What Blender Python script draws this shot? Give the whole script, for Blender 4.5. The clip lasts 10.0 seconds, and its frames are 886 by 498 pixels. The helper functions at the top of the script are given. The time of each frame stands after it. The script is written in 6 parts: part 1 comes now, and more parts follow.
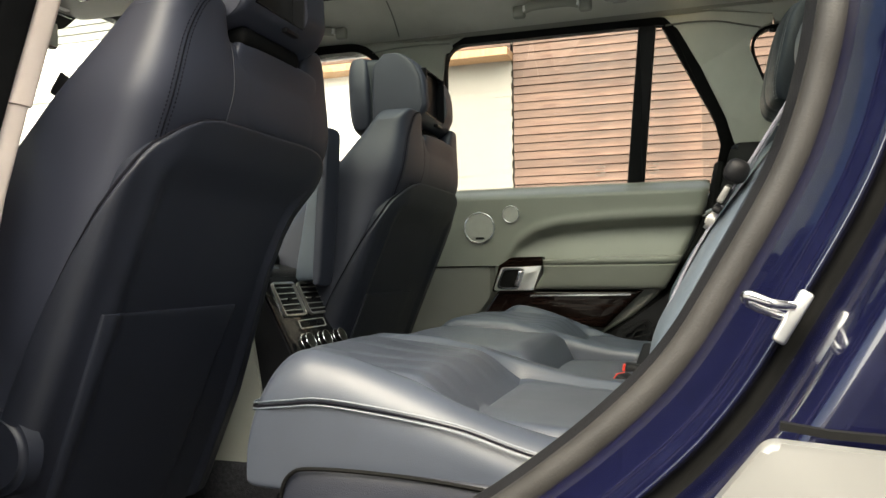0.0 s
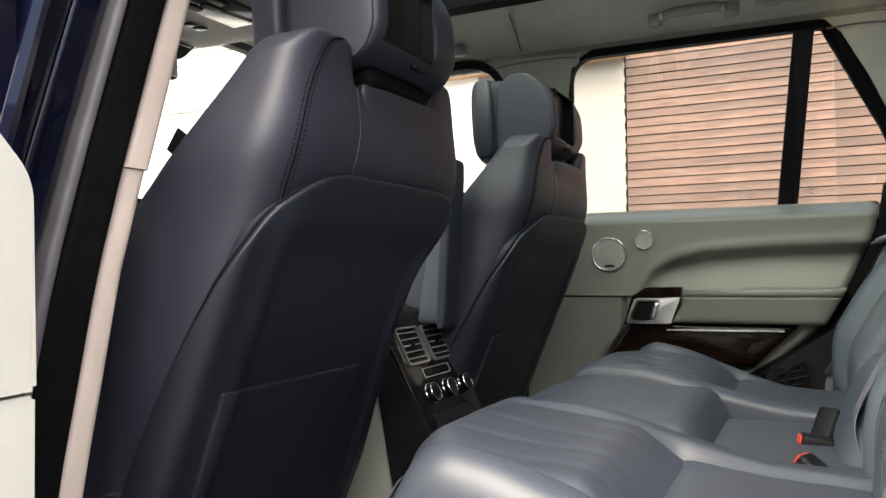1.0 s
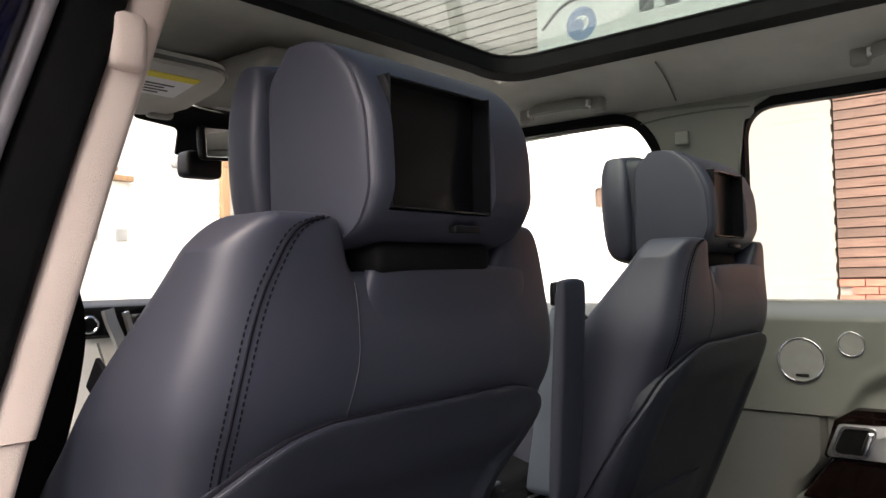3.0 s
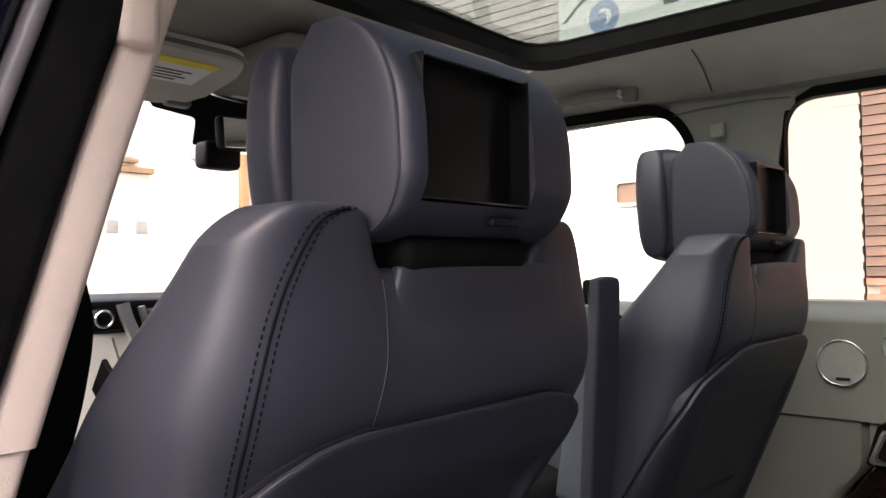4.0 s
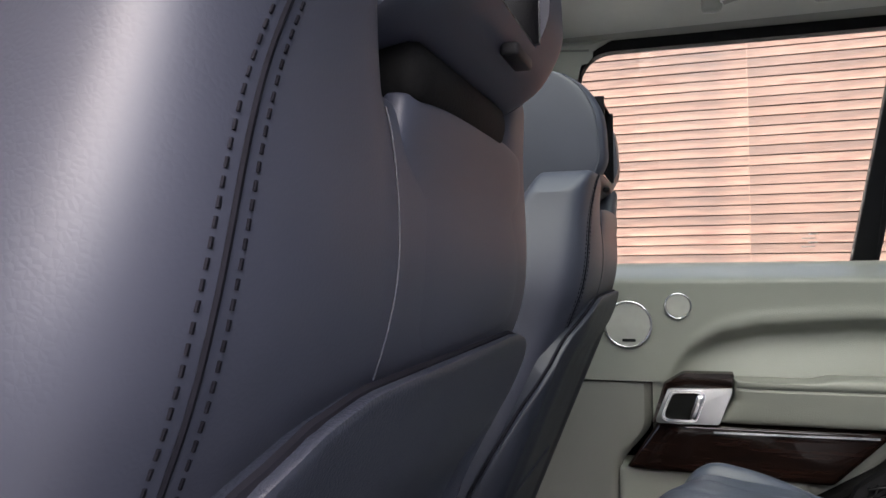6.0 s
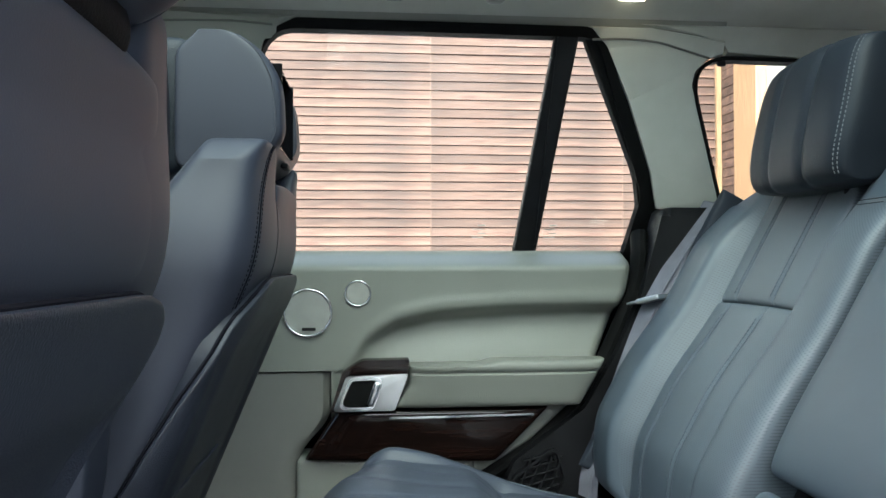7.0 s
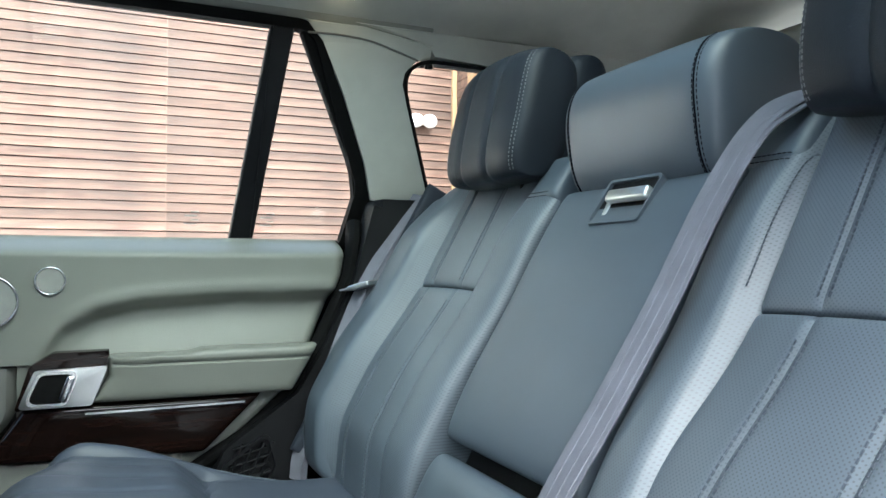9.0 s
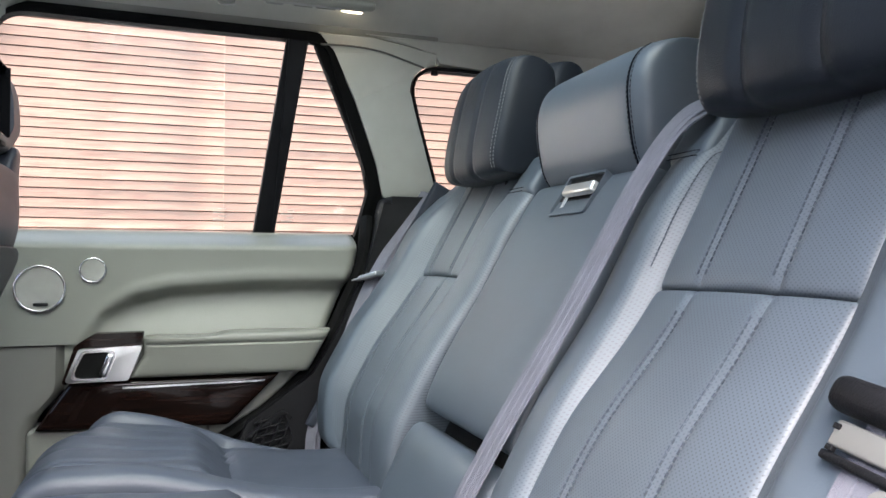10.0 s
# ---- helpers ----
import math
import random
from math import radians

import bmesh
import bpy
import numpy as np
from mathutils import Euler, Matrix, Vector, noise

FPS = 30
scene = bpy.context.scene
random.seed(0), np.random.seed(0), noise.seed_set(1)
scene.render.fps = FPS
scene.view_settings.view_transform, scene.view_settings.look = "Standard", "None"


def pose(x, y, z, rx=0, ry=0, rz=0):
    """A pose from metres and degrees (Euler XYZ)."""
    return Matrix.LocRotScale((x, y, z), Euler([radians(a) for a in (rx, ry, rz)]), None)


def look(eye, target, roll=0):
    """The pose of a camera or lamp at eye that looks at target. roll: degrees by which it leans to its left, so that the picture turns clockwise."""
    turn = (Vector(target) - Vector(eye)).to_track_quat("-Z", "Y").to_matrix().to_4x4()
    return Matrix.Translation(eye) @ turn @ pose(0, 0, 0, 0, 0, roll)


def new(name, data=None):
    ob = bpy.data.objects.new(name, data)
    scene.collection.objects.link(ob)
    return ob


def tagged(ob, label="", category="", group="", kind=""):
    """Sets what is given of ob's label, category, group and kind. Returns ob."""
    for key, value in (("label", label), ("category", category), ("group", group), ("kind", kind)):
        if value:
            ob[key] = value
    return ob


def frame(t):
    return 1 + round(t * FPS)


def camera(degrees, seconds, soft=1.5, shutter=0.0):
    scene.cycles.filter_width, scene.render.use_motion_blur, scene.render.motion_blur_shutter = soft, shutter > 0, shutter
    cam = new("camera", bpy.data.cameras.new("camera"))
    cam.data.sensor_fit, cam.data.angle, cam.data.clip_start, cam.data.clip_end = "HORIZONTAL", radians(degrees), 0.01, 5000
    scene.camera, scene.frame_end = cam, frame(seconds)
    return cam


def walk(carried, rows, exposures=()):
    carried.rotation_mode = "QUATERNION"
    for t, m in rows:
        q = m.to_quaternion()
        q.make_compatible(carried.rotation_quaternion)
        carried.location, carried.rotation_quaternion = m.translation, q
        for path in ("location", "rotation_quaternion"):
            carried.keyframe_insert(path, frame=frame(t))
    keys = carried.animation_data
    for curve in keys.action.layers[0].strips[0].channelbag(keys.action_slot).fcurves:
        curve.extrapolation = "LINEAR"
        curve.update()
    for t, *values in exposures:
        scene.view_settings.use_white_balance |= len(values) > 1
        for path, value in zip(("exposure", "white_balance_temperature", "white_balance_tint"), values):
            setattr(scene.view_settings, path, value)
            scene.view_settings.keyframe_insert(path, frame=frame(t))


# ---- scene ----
cam = camera(60.5, 10.0, soft=1.5, shutter=0.0)
PATH = [
    (0, (0.496, -1.389, 0.961), (-0.128, 0.51, 1.02), -0.6),
    (0.5, (0.423, -1.366, 1.003), (-0.369, 0.469, 1.062), -0.6),
    (1, (0.404, -1.289, 1.048), (-0.474, 0.507, 1.105), -0.6),
    (1.5, (0.377, -1.166, 1.11), (-0.613, 0.571, 1.167), -0.5),
    (2, (0.348, -1.049, 1.187), (-0.82, 0.574, 1.237), -0.6),
    (2.5, (0.362, -0.974, 1.248), (-0.897, 0.578, 1.303), -0.6),
    (2.7, (0.359, -0.953, 1.273), (-0.91, 0.592, 1.338), -1.0),
    (4, (0.31, -0.897, 1.278), (-1.01, 0.605, 1.336), -0.7),
    (4.5, (0.238, -0.893, 1.259), (-1.01, 0.668, 1.318), -0.6),
    (5, (0.168, -0.878, 1.238), (-0.939, 0.787, 1.294), -0.6),
    (5.2, (0.141, -0.864, 1.224), (-0.899, 0.843, 1.283), -0.7),
    (6.3, (0.0, -0.763, 1.202), (-0.403, 1.195, 1.234), -0.4),
    (6.5, (0.021, -0.755, 1.192), (-0.236, 1.228, 1.224), -0.1),
    (7, (0.032, -0.714, 1.179), (0.212, 1.278, 1.219), -0.1),
    (7.5, (0.047, -0.703, 1.181), (0.507, 1.243, 1.217), -0.1),
    (8, (0.059, -0.709, 1.169), (0.715, 1.18, 1.209), -0.0),
    (8.5, (0.069, -0.724, 1.16), (0.842, 1.12, 1.201), 0.1),
    (9, (0.091, -0.758, 1.156), (0.901, 1.071, 1.195), 0.2),
    (9.5, (0.114, -0.823, 1.147), (0.923, 1.006, 1.189), 0.2),
    (10, (0.155, -0.914, 1.14), (0.82, 0.972, 1.177), 0.2),
]
# exposure follows the clip's camera
EXPOSURES = [(0.0, 2.25, 7500, 3), (0.5, 2.12, 7350, 11), (1.0, 2.2, 7100, 9), (2.0, 2.52, 7050, 10), (2.5, 2.35, 7250, 13), (4.0, 2.2, 7350, 20), (5.0, 2.58, 7150, 23), (6.5, 2.68, 6350, 8), (7.5, 2.77, 5850, -2), (9.0, 2.86, 5900, 1), (10.0, 2.98, 6350, 13)]
walk(cam, [(t, look(eye, target, roll)) for t, eye, target, roll in PATH], EXPOSURES)


# ---- world and lights ----
world = bpy.data.worlds.new("world")
scene.world = world
world.use_nodes = True
wn = world.node_tree
sky = wn.nodes.new("ShaderNodeTexSky")
sky.sky_type = "NISHITA"
sky.sun_disc = False
sky.sun_elevation = radians(55)
sky.sun_rotation = radians(185)
sky.air_density, sky.dust_density, sky.ozone_density = 1.0, 4.0, 1.0
wn.nodes["Background"].inputs["Strength"].default_value = 0.12
wn.links.new(sky.outputs[0], wn.nodes["Background"].inputs["Color"])
sun_data = bpy.data.lights.new("sun", "SUN")
sun_data.energy, sun_data.angle, sun_data.color = 3.0, radians(92), (1.0, 0.98, 0.95)
sun = new("sun", sun_data)
sun.matrix_world = look((-0.4, -4.5, 6.3), (0, 0, 0.0))

# ---- materials ----
def mat(name, color, rough=0.5, metal=0.0, vary=0.12, scale=6.0, bump=0.0, bscale=300.0, coat=0.0, spec=0.5, rvary=0.08, tint=None, stretch=(1, 1, 1), sheen=0.0):
    m = bpy.data.materials.new(name)
    m.use_nodes = True
    nt = m.node_tree
    b = nt.nodes["Principled BSDF"]
    b.inputs["Metallic"].default_value = metal
    b.inputs["Coat Weight"].default_value = coat
    b.inputs["Coat Roughness"].default_value = 0.04
    b.inputs["Specular IOR Level"].default_value = spec
    b.inputs["Sheen Weight"].default_value = sheen
    tc = nt.nodes.new("ShaderNodeTexCoord")
    mp = nt.nodes.new("ShaderNodeMapping")
    mp.inputs["Scale"].default_value = stretch
    nt.links.new(tc.outputs["Object"], mp.inputs[0])
    n1 = nt.nodes.new("ShaderNodeTexNoise")
    n1.inputs["Scale"].default_value, n1.inputs["Detail"].default_value = scale, 6
    nt.links.new(mp.outputs[0], n1.inputs["Vector"])
    ramp = nt.nodes.new("ShaderNodeValToRGB")
    c = np.array(color)
    lo, hi = c * (1 - vary), np.minimum(c * (1 + vary), 1.0)
    if tint:
        lo = np.array(tint)
    ramp.color_ramp.elements[0].color, ramp.color_ramp.elements[1].color = (*lo, 1), (*hi, 1)
    ramp.color_ramp.elements[0].position, ramp.color_ramp.elements[1].position = 0.3, 0.7
    nt.links.new(n1.outputs[0], ramp.inputs[0])
    nt.links.new(ramp.outputs[0], b.inputs["Base Color"])
    mr = nt.nodes.new("ShaderNodeMapRange")
    mr.inputs[3].default_value, mr.inputs[4].default_value = max(rough - rvary, 0.02), min(rough + rvary, 1)
    nt.links.new(n1.outputs[0], mr.inputs[0])
    nt.links.new(mr.outputs[0], b.inputs["Roughness"])
    if bump:
        n2 = nt.nodes.new("ShaderNodeTexNoise")
        n2.inputs["Scale"].default_value, n2.inputs["Detail"].default_value = bscale, 3
        nt.links.new(mp.outputs[0], n2.inputs["Vector"])
        bp = nt.nodes.new("ShaderNodeBump")
        bp.inputs["Strength"].default_value, bp.inputs["Distance"].default_value = bump, 0.002
        nt.links.new(n2.outputs[0], bp.inputs["Height"])
        nt.links.new(bp.outputs[0], b.inputs["Normal"])
    return m


def leather(name, color, rough, perforated=False, grain=0.35):
    """Grained leather: cells of a few millimetres, faint creases, and rows of tiny holes where perforated."""
    m = mat(name, color, rough, vary=0.1, scale=9, spec=0.62, rvary=0.05)
    nt = m.node_tree
    b = nt.nodes["Principled BSDF"]
    tc = nt.nodes.new("ShaderNodeTexCoord")
    vo = nt.nodes.new("ShaderNodeTexVoronoi")
    vo.inputs["Scale"].default_value = 420
    vo.feature = "DISTANCE_TO_EDGE"
    nt.links.new(tc.outputs["Object"], vo.inputs["Vector"])
    cr = nt.nodes.new("ShaderNodeTexNoise")
    cr.inputs["Scale"].default_value, cr.inputs["Detail"].default_value = 28, 4
    nt.links.new(tc.outputs["Object"], cr.inputs["Vector"])
    add = nt.nodes.new("ShaderNodeMath")
    add.operation = "MULTIPLY_ADD"
    add.inputs[1].default_value = 0.35
    nt.links.new(cr.outputs[0], add.inputs[0])
    nt.links.new(vo.outputs["Distance"], add.inputs[2])
    height = add.outputs[0]
    if perforated:
        # a square lattice of holes a few millimetres apart in the plane of the seat
        uv = nt.nodes.new("ShaderNodeUVMap")
        sc = nt.nodes.new("ShaderNodeVectorMath")
        sc.operation = "SCALE"
        sc.inputs["Scale"].default_value = 1.0 / 0.0034
        rot = nt.nodes.new("ShaderNodeVectorRotate")
        rot.rotation_type = "Z_AXIS"
        rot.inputs["Angle"].default_value = radians(45)
        nt.links.new(uv.outputs[0], rot.inputs["Vector"])
        nt.links.new(rot.outputs[0], sc.inputs[0])
        fr = nt.nodes.new("ShaderNodeVectorMath")
        fr.operation = "FRACTION"
        nt.links.new(sc.outputs[0], fr.inputs[0])
        ds = nt.nodes.new("ShaderNodeVectorMath")
        ds.operation = "DISTANCE"
        ds.inputs[1].default_value = (0.5, 0.5, 0.0)
        nt.links.new(fr.outputs[0], ds.inputs[0])
        st = nt.nodes.new("ShaderNodeMapRange")
        st.inputs[1].default_value, st.inputs[2].default_value = 0.17, 0.27
        st.inputs[3].default_value = 0.3
        st.interpolation_type = "SMOOTHSTEP"
        nt.links.new(ds.outputs["Value"], st.inputs[0])
        mx = nt.nodes.new("ShaderNodeMix")
        mx.data_type = "RGBA"
        mx.inputs["A"].default_value = (0.026, 0.032, 0.040, 1)
        old = b.inputs["Base Color"].links[0].from_socket
        nt.links.new(old, mx.inputs["B"])
        nt.links.new(st.outputs[0], mx.inputs["Factor"])
        nt.links.new(mx.outputs["Result"], b.inputs["Base Color"])
    bp = nt.nodes.new("ShaderNodeBump")
    bp.inputs["Strength"].default_value, bp.inputs["Distance"].default_value = grain, 0.0012
    nt.links.new(height, bp.inputs["Height"])
    nt.links.new(bp.outputs[0], b.inputs["Normal"])
    return m


def glass(name, tint=(0.97, 0.985, 0.98)):
    m = bpy.data.materials.new(name)
    m.use_nodes = True
    nt = m.node_tree
    nt.nodes.remove(nt.nodes["Principled BSDF"])
    tr = nt.nodes.new("ShaderNodeBsdfTransparent")
    tr.inputs[0].default_value = (*tint, 1)
    gl = nt.nodes.new("ShaderNodeBsdfGlossy")
    gl.inputs["Roughness"].default_value = 0.0
    lw = nt.nodes.new("ShaderNodeLayerWeight")
    lw.inputs["Blend"].default_value = 0.5
    pw = nt.nodes.new("ShaderNodeMath")
    pw.operation = "POWER"
    pw.inputs[1].default_value = 5.0
    nt.links.new(lw.outputs["Facing"], pw.inputs[0])
    fr = nt.nodes.new("ShaderNodeMath")
    fr.operation = "MULTIPLY_ADD"
    fr.inputs[1].default_value, fr.inputs[2].default_value = 0.5, 0.025
    nt.links.new(pw.outputs[0], fr.inputs[0])
    mx = nt.nodes.new("ShaderNodeMixShader")
    nt.links.new(fr.outputs[0], mx.inputs[0])
    nt.links.new(tr.outputs[0], mx.inputs[1])
    nt.links.new(gl.outputs[0], mx.inputs[2])
    nt.links.new(mx.outputs[0], nt.nodes["Material Output"].inputs["Surface"])
    return m


def wood_gloss(name):
    m = mat(name, (0.0030, 0.0020, 0.0018), 0.1, spec=0.0, vary=0.5, scale=11, coat=0.45, tint=(0.012, 0.0055, 0.0042), stretch=(1.4, 3, 14))
    return m


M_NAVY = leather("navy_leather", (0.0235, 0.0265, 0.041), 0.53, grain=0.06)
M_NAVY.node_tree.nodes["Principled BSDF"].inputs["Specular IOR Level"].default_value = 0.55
# Front seats' navy leather, lightened to paint in the light on the rear backrests.
M_NAVY2 = leather("rear_leather_lit", (0.066, 0.084, 0.105), 0.46, grain=0.07)
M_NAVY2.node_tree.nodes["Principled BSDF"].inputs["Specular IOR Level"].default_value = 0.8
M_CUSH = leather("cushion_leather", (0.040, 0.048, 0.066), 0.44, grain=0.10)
# Backrest leather darkened to paint in the shade on the outboard sides.
M_SIDE_SHADED = leather("side_leather_shaded", (0.026, 0.031, 0.042), 0.6, grain=0.07)
M_SIDE_SHADED.node_tree.nodes["Principled BSDF"].inputs["Specular IOR Level"].default_value = 0.2
# Perforated version, lightened for the same light.
M_PERF = leather("perforated_leather_lit", (0.084, 0.102, 0.123), 0.48, perforated=True, grain=0.08)
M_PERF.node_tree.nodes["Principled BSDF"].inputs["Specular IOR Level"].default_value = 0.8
# Rear leather again, darkened to paint in the shade on the headrests.
M_HEAD_SHADED = leather("headrest_leather_shaded", (0.013, 0.017, 0.024), 0.5)
M_HEAD_SHADED.node_tree.nodes["Principled BSDF"].inputs["Specular IOR Level"].default_value = 0.3
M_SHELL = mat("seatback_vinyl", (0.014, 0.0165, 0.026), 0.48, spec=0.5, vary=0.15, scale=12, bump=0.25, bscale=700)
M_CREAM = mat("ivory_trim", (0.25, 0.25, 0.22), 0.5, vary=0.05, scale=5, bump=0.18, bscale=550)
# Ivory leather with light painted in: dark closed doors, bright open door and dash.
M_CREAM_SHADED = mat("ivory_leather_shaded", (0.185, 0.189, 0.166), 0.42, vary=0.05, scale=7, bump=0.2, bscale=480)
M_CREAM_LIT = mat("ivory_leather_lit", (0.78, 0.76, 0.69), 0.45, vary=0.05, scale=7, bump=0.2, bscale=480)
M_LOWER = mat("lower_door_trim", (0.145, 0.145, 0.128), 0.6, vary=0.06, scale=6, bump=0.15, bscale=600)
M_LINER = mat("headliner_cloth", (0.52, 0.52, 0.465), 0.9, vary=0.06, scale=14, bump=0.4, bscale=900, spec=0.2)
M_PILLAR = mat("beige_pillar_cloth", (0.74, 0.62, 0.545), 0.85, vary=0.05, scale=14, bump=0.35, bscale=900, spec=0.2)
M_BLACK = mat("black_plastic", (0.007, 0.007, 0.008), 0.5, spec=0.18, vary=0.25, scale=20, bump=0.2, bscale=700)
M_PIANO = mat("piano_black", (0.006, 0.006, 0.007), 0.12, vary=0.2, scale=10, coat=0.0, spec=0.3, rvary=0.03)
M_RUBBER = mat("rubber", (0.006, 0.006, 0.006), 0.75, spec=0.08, vary=0.25, scale=30, bump=0.2, bscale=500)
M_SEAL = mat("flocked_seal", (0.022, 0.0205, 0.0195), 0.55, spec=0.3, vary=0.2, scale=25, bump=0.2, bscale=500)
M_GREYSEAL = mat("grey_seal", (0.16, 0.15, 0.16), 0.45, vary=0.15, scale=25, bump=0.2, bscale=500)
M_CHROME = mat("chrome", (0.70, 0.70, 0.71), 0.18, 1.0, vary=0.05, scale=12, rvary=0.05)
M_SATIN = mat("satin_metal", (0.74, 0.74, 0.73), 0.38, 1.0, vary=0.05, scale=30, rvary=0.05)
M_GRILLE = mat("speaker_mesh", (0.36, 0.36, 0.33), 0.55, 0.3, vary=0.08, scale=30, bump=0.9, bscale=900)
M_WOOD = wood_gloss("dark_burr_veneer")
M_PAINT = mat("navy_car_paint", (0.003, 0.0035, 0.016), 0.25, 0.0, vary=0.12, scale=60, coat=1.0, spec=0.2, rvary=0.05)
M_SILL = mat("silver_grey_panel", (0.17, 0.168, 0.16), 0.35, 0.2, vary=0.08, scale=8, coat=0.4)
M_CARPET = mat("carpet", (0.03, 0.03, 0.034), 0.95, vary=0.35, scale=180, bump=0.9, bscale=400, spec=0.1)
M_BELT = mat("belt_webbing", (0.165, 0.165, 0.195), 0.75, spec=0.2, vary=0.12, scale=30, bump=0.5, bscale=900)
M_RED = mat("red_button", (0.75, 0.05, 0.03), 0.35, vary=0.1, scale=30)
M_SCREEN = mat("screen_glass", (0.003, 0.003, 0.004), 0.3, vary=0.1, scale=5, spec=0.25)
M_GREYPL = mat("grey_plastic", (0.34, 0.34, 0.32), 0.5, vary=0.08, scale=20, bump=0.15, bscale=600)
M_WHITE = mat("white_plastic", (0.78, 0.78, 0.75), 0.4, vary=0.05, scale=20)
M_YELLOW = mat("yellow_label", (0.85, 0.72, 0.05), 0.5, vary=0.05, scale=20)
M_LABEL = mat("white_label", (0.80, 0.80, 0.78), 0.5, vary=0.04, scale=20)
M_THREAD = mat("dark_thread", (0.007, 0.007, 0.010), 0.85, spec=0.05, vary=0.2, scale=50)
M_THREADW = mat("white_thread", (0.17, 0.175, 0.18), 0.7, vary=0.15, scale=50)
M_THREADG = mat("grey_thread", (0.055, 0.067, 0.083), 0.7, vary=0.15, scale=50)
M_GLASS = glass("window_glass")
M_ROOFG = glass("roof_glass", (0.55, 0.59, 0.58))
M_MIRROR = mat("mirror_silver", (0.9, 0.9, 0.9), 0.02, 1.0, vary=0.01, rvary=0.0)
# Same painted wall: shade painted in beside the boards, light painted in further forward.
M_BRICK_SHADED = mat("painted_brick_shaded", (0.25, 0.23, 0.20), 0.75, vary=0.07, scale=3, bump=0.4, bscale=60)
M_WALL_LIT = mat("white_wall_lit", (0.86, 0.85, 0.80), 0.8, vary=0.04, scale=3, bump=0.3, bscale=60)
M_BRICKR = mat("red_brick", (0.34, 0.12, 0.08), 0.85, vary=0.25, scale=9, bump=0.5, bscale=60)
M_ASPHALT = mat("pale_concrete", (0.23, 0.23, 0.235), 0.9, vary=0.25, scale=4, bump=0.7, bscale=90)
M_GAP = mat("dark_timber", (0.05, 0.03, 0.024), 0.9, vary=0.2, scale=6)
M_OAK = mat("oak_frame", (0.36, 0.215, 0.112), 0.6, vary=0.2, scale=5, stretch=(8, 8, 0.8), bump=0.2, bscale=60)
M_BATTEN = mat("pale_batten", (0.155, 0.098, 0.070), 0.7, vary=0.15, scale=5, stretch=(8, 8, 0.8))
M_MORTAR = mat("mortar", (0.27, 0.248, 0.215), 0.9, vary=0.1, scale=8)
M_SIGN = mat("pale_sign", (0.33, 0.38, 0.355), 0.5, vary=0.04, scale=2)
M_SIGNB = mat("sign_blue", (0.09, 0.15, 0.23), 0.5, vary=0.1, scale=8)
M_SIGNG = mat("sign_grey", (0.06, 0.07, 0.07), 0.5, vary=0.1, scale=8)
M_GREYBRD = mat("weathered_boards", (0.25, 0.25, 0.23), 0.8, vary=0.2, scale=3, stretch=(0.6, 3, 6), bump=0.3, bscale=40)
M_DOORP = mat("garage_door_paint", (0.70, 0.68, 0.60), 0.6, vary=0.05, scale=2)


def cedar(name):
    """Cedar boards, each with its own tone."""
    m = mat(name, (0.112, 0.064, 0.045), 0.7, vary=0.50, scale=2.2, stretch=(0.7, 4, 9), bump=0.3, bscale=40)
    nt = m.node_tree
    b = nt.nodes["Principled BSDF"]
    info = nt.nodes.new("ShaderNodeObjectInfo")
    geo = nt.nodes.new("ShaderNodeNewGeometry")
    s = nt.nodes.new("ShaderNodeMath")
    s.operation = "ADD"
    nt.links.new(info.outputs["Random"], s.inputs[0])
    nt.links.new(geo.outputs["Random Per Island"], s.inputs[1])
    f = nt.nodes.new("ShaderNodeMath")
    f.operation = "FRACT"
    nt.links.new(s.outputs[0], f.inputs[0])
    r = nt.nodes.new("ShaderNodeMapRange")
    r.inputs[3].default_value, r.inputs[4].default_value = 0.72, 1.22
    nt.links.new(f.outputs[0], r.inputs[0])
    h = nt.nodes.new("ShaderNodeHueSaturation")
    # reddish streaks and knots along the grain
    tc = nt.nodes.new("ShaderNodeTexCoord")
    mp = nt.nodes.new("ShaderNodeMapping")
    mp.inputs["Scale"].default_value = (1.1, 6, 14)
    nt.links.new(tc.outputs["Object"], mp.inputs[0])
    off = nt.nodes.new("ShaderNodeVectorMath")
    nt.links.new(mp.outputs[0], off.inputs[0])
    nt.links.new(f.outputs[0], off.inputs[1])
    sk = nt.nodes.new("ShaderNodeTexNoise")
    sk.inputs["Scale"].default_value, sk.inputs["Detail"].default_value = 3.0, 5
    nt.links.new(off.outputs[0], sk.inputs["Vector"])
    ss = nt.nodes.new("ShaderNodeMapRange")
    ss.interpolation_type = "SMOOTHSTEP"
    ss.inputs[1].default_value, ss.inputs[2].default_value, ss.inputs[4].default_value = 0.54, 0.70, 0.75
    nt.links.new(sk.outputs[0], ss.inputs[0])
    mx = nt.nodes.new("ShaderNodeMix")
    mx.data_type = "RGBA"
    mx.inputs["B"].default_value = (0.080, 0.036, 0.025, 1)
    nt.links.new(ss.outputs[0], mx.inputs["Factor"])
    nt.links.new(r.outputs[0], h.inputs["Value"])
    old = b.inputs["Base Color"].links[0].from_socket
    nt.links.new(old, mx.inputs["A"])
    nt.links.new(mx.outputs["Result"], h.inputs["Color"])
    nt.links.new(h.outputs[0], b.inputs["Base Color"])
    return m


M_CEDAR = cedar("cedar_boards")


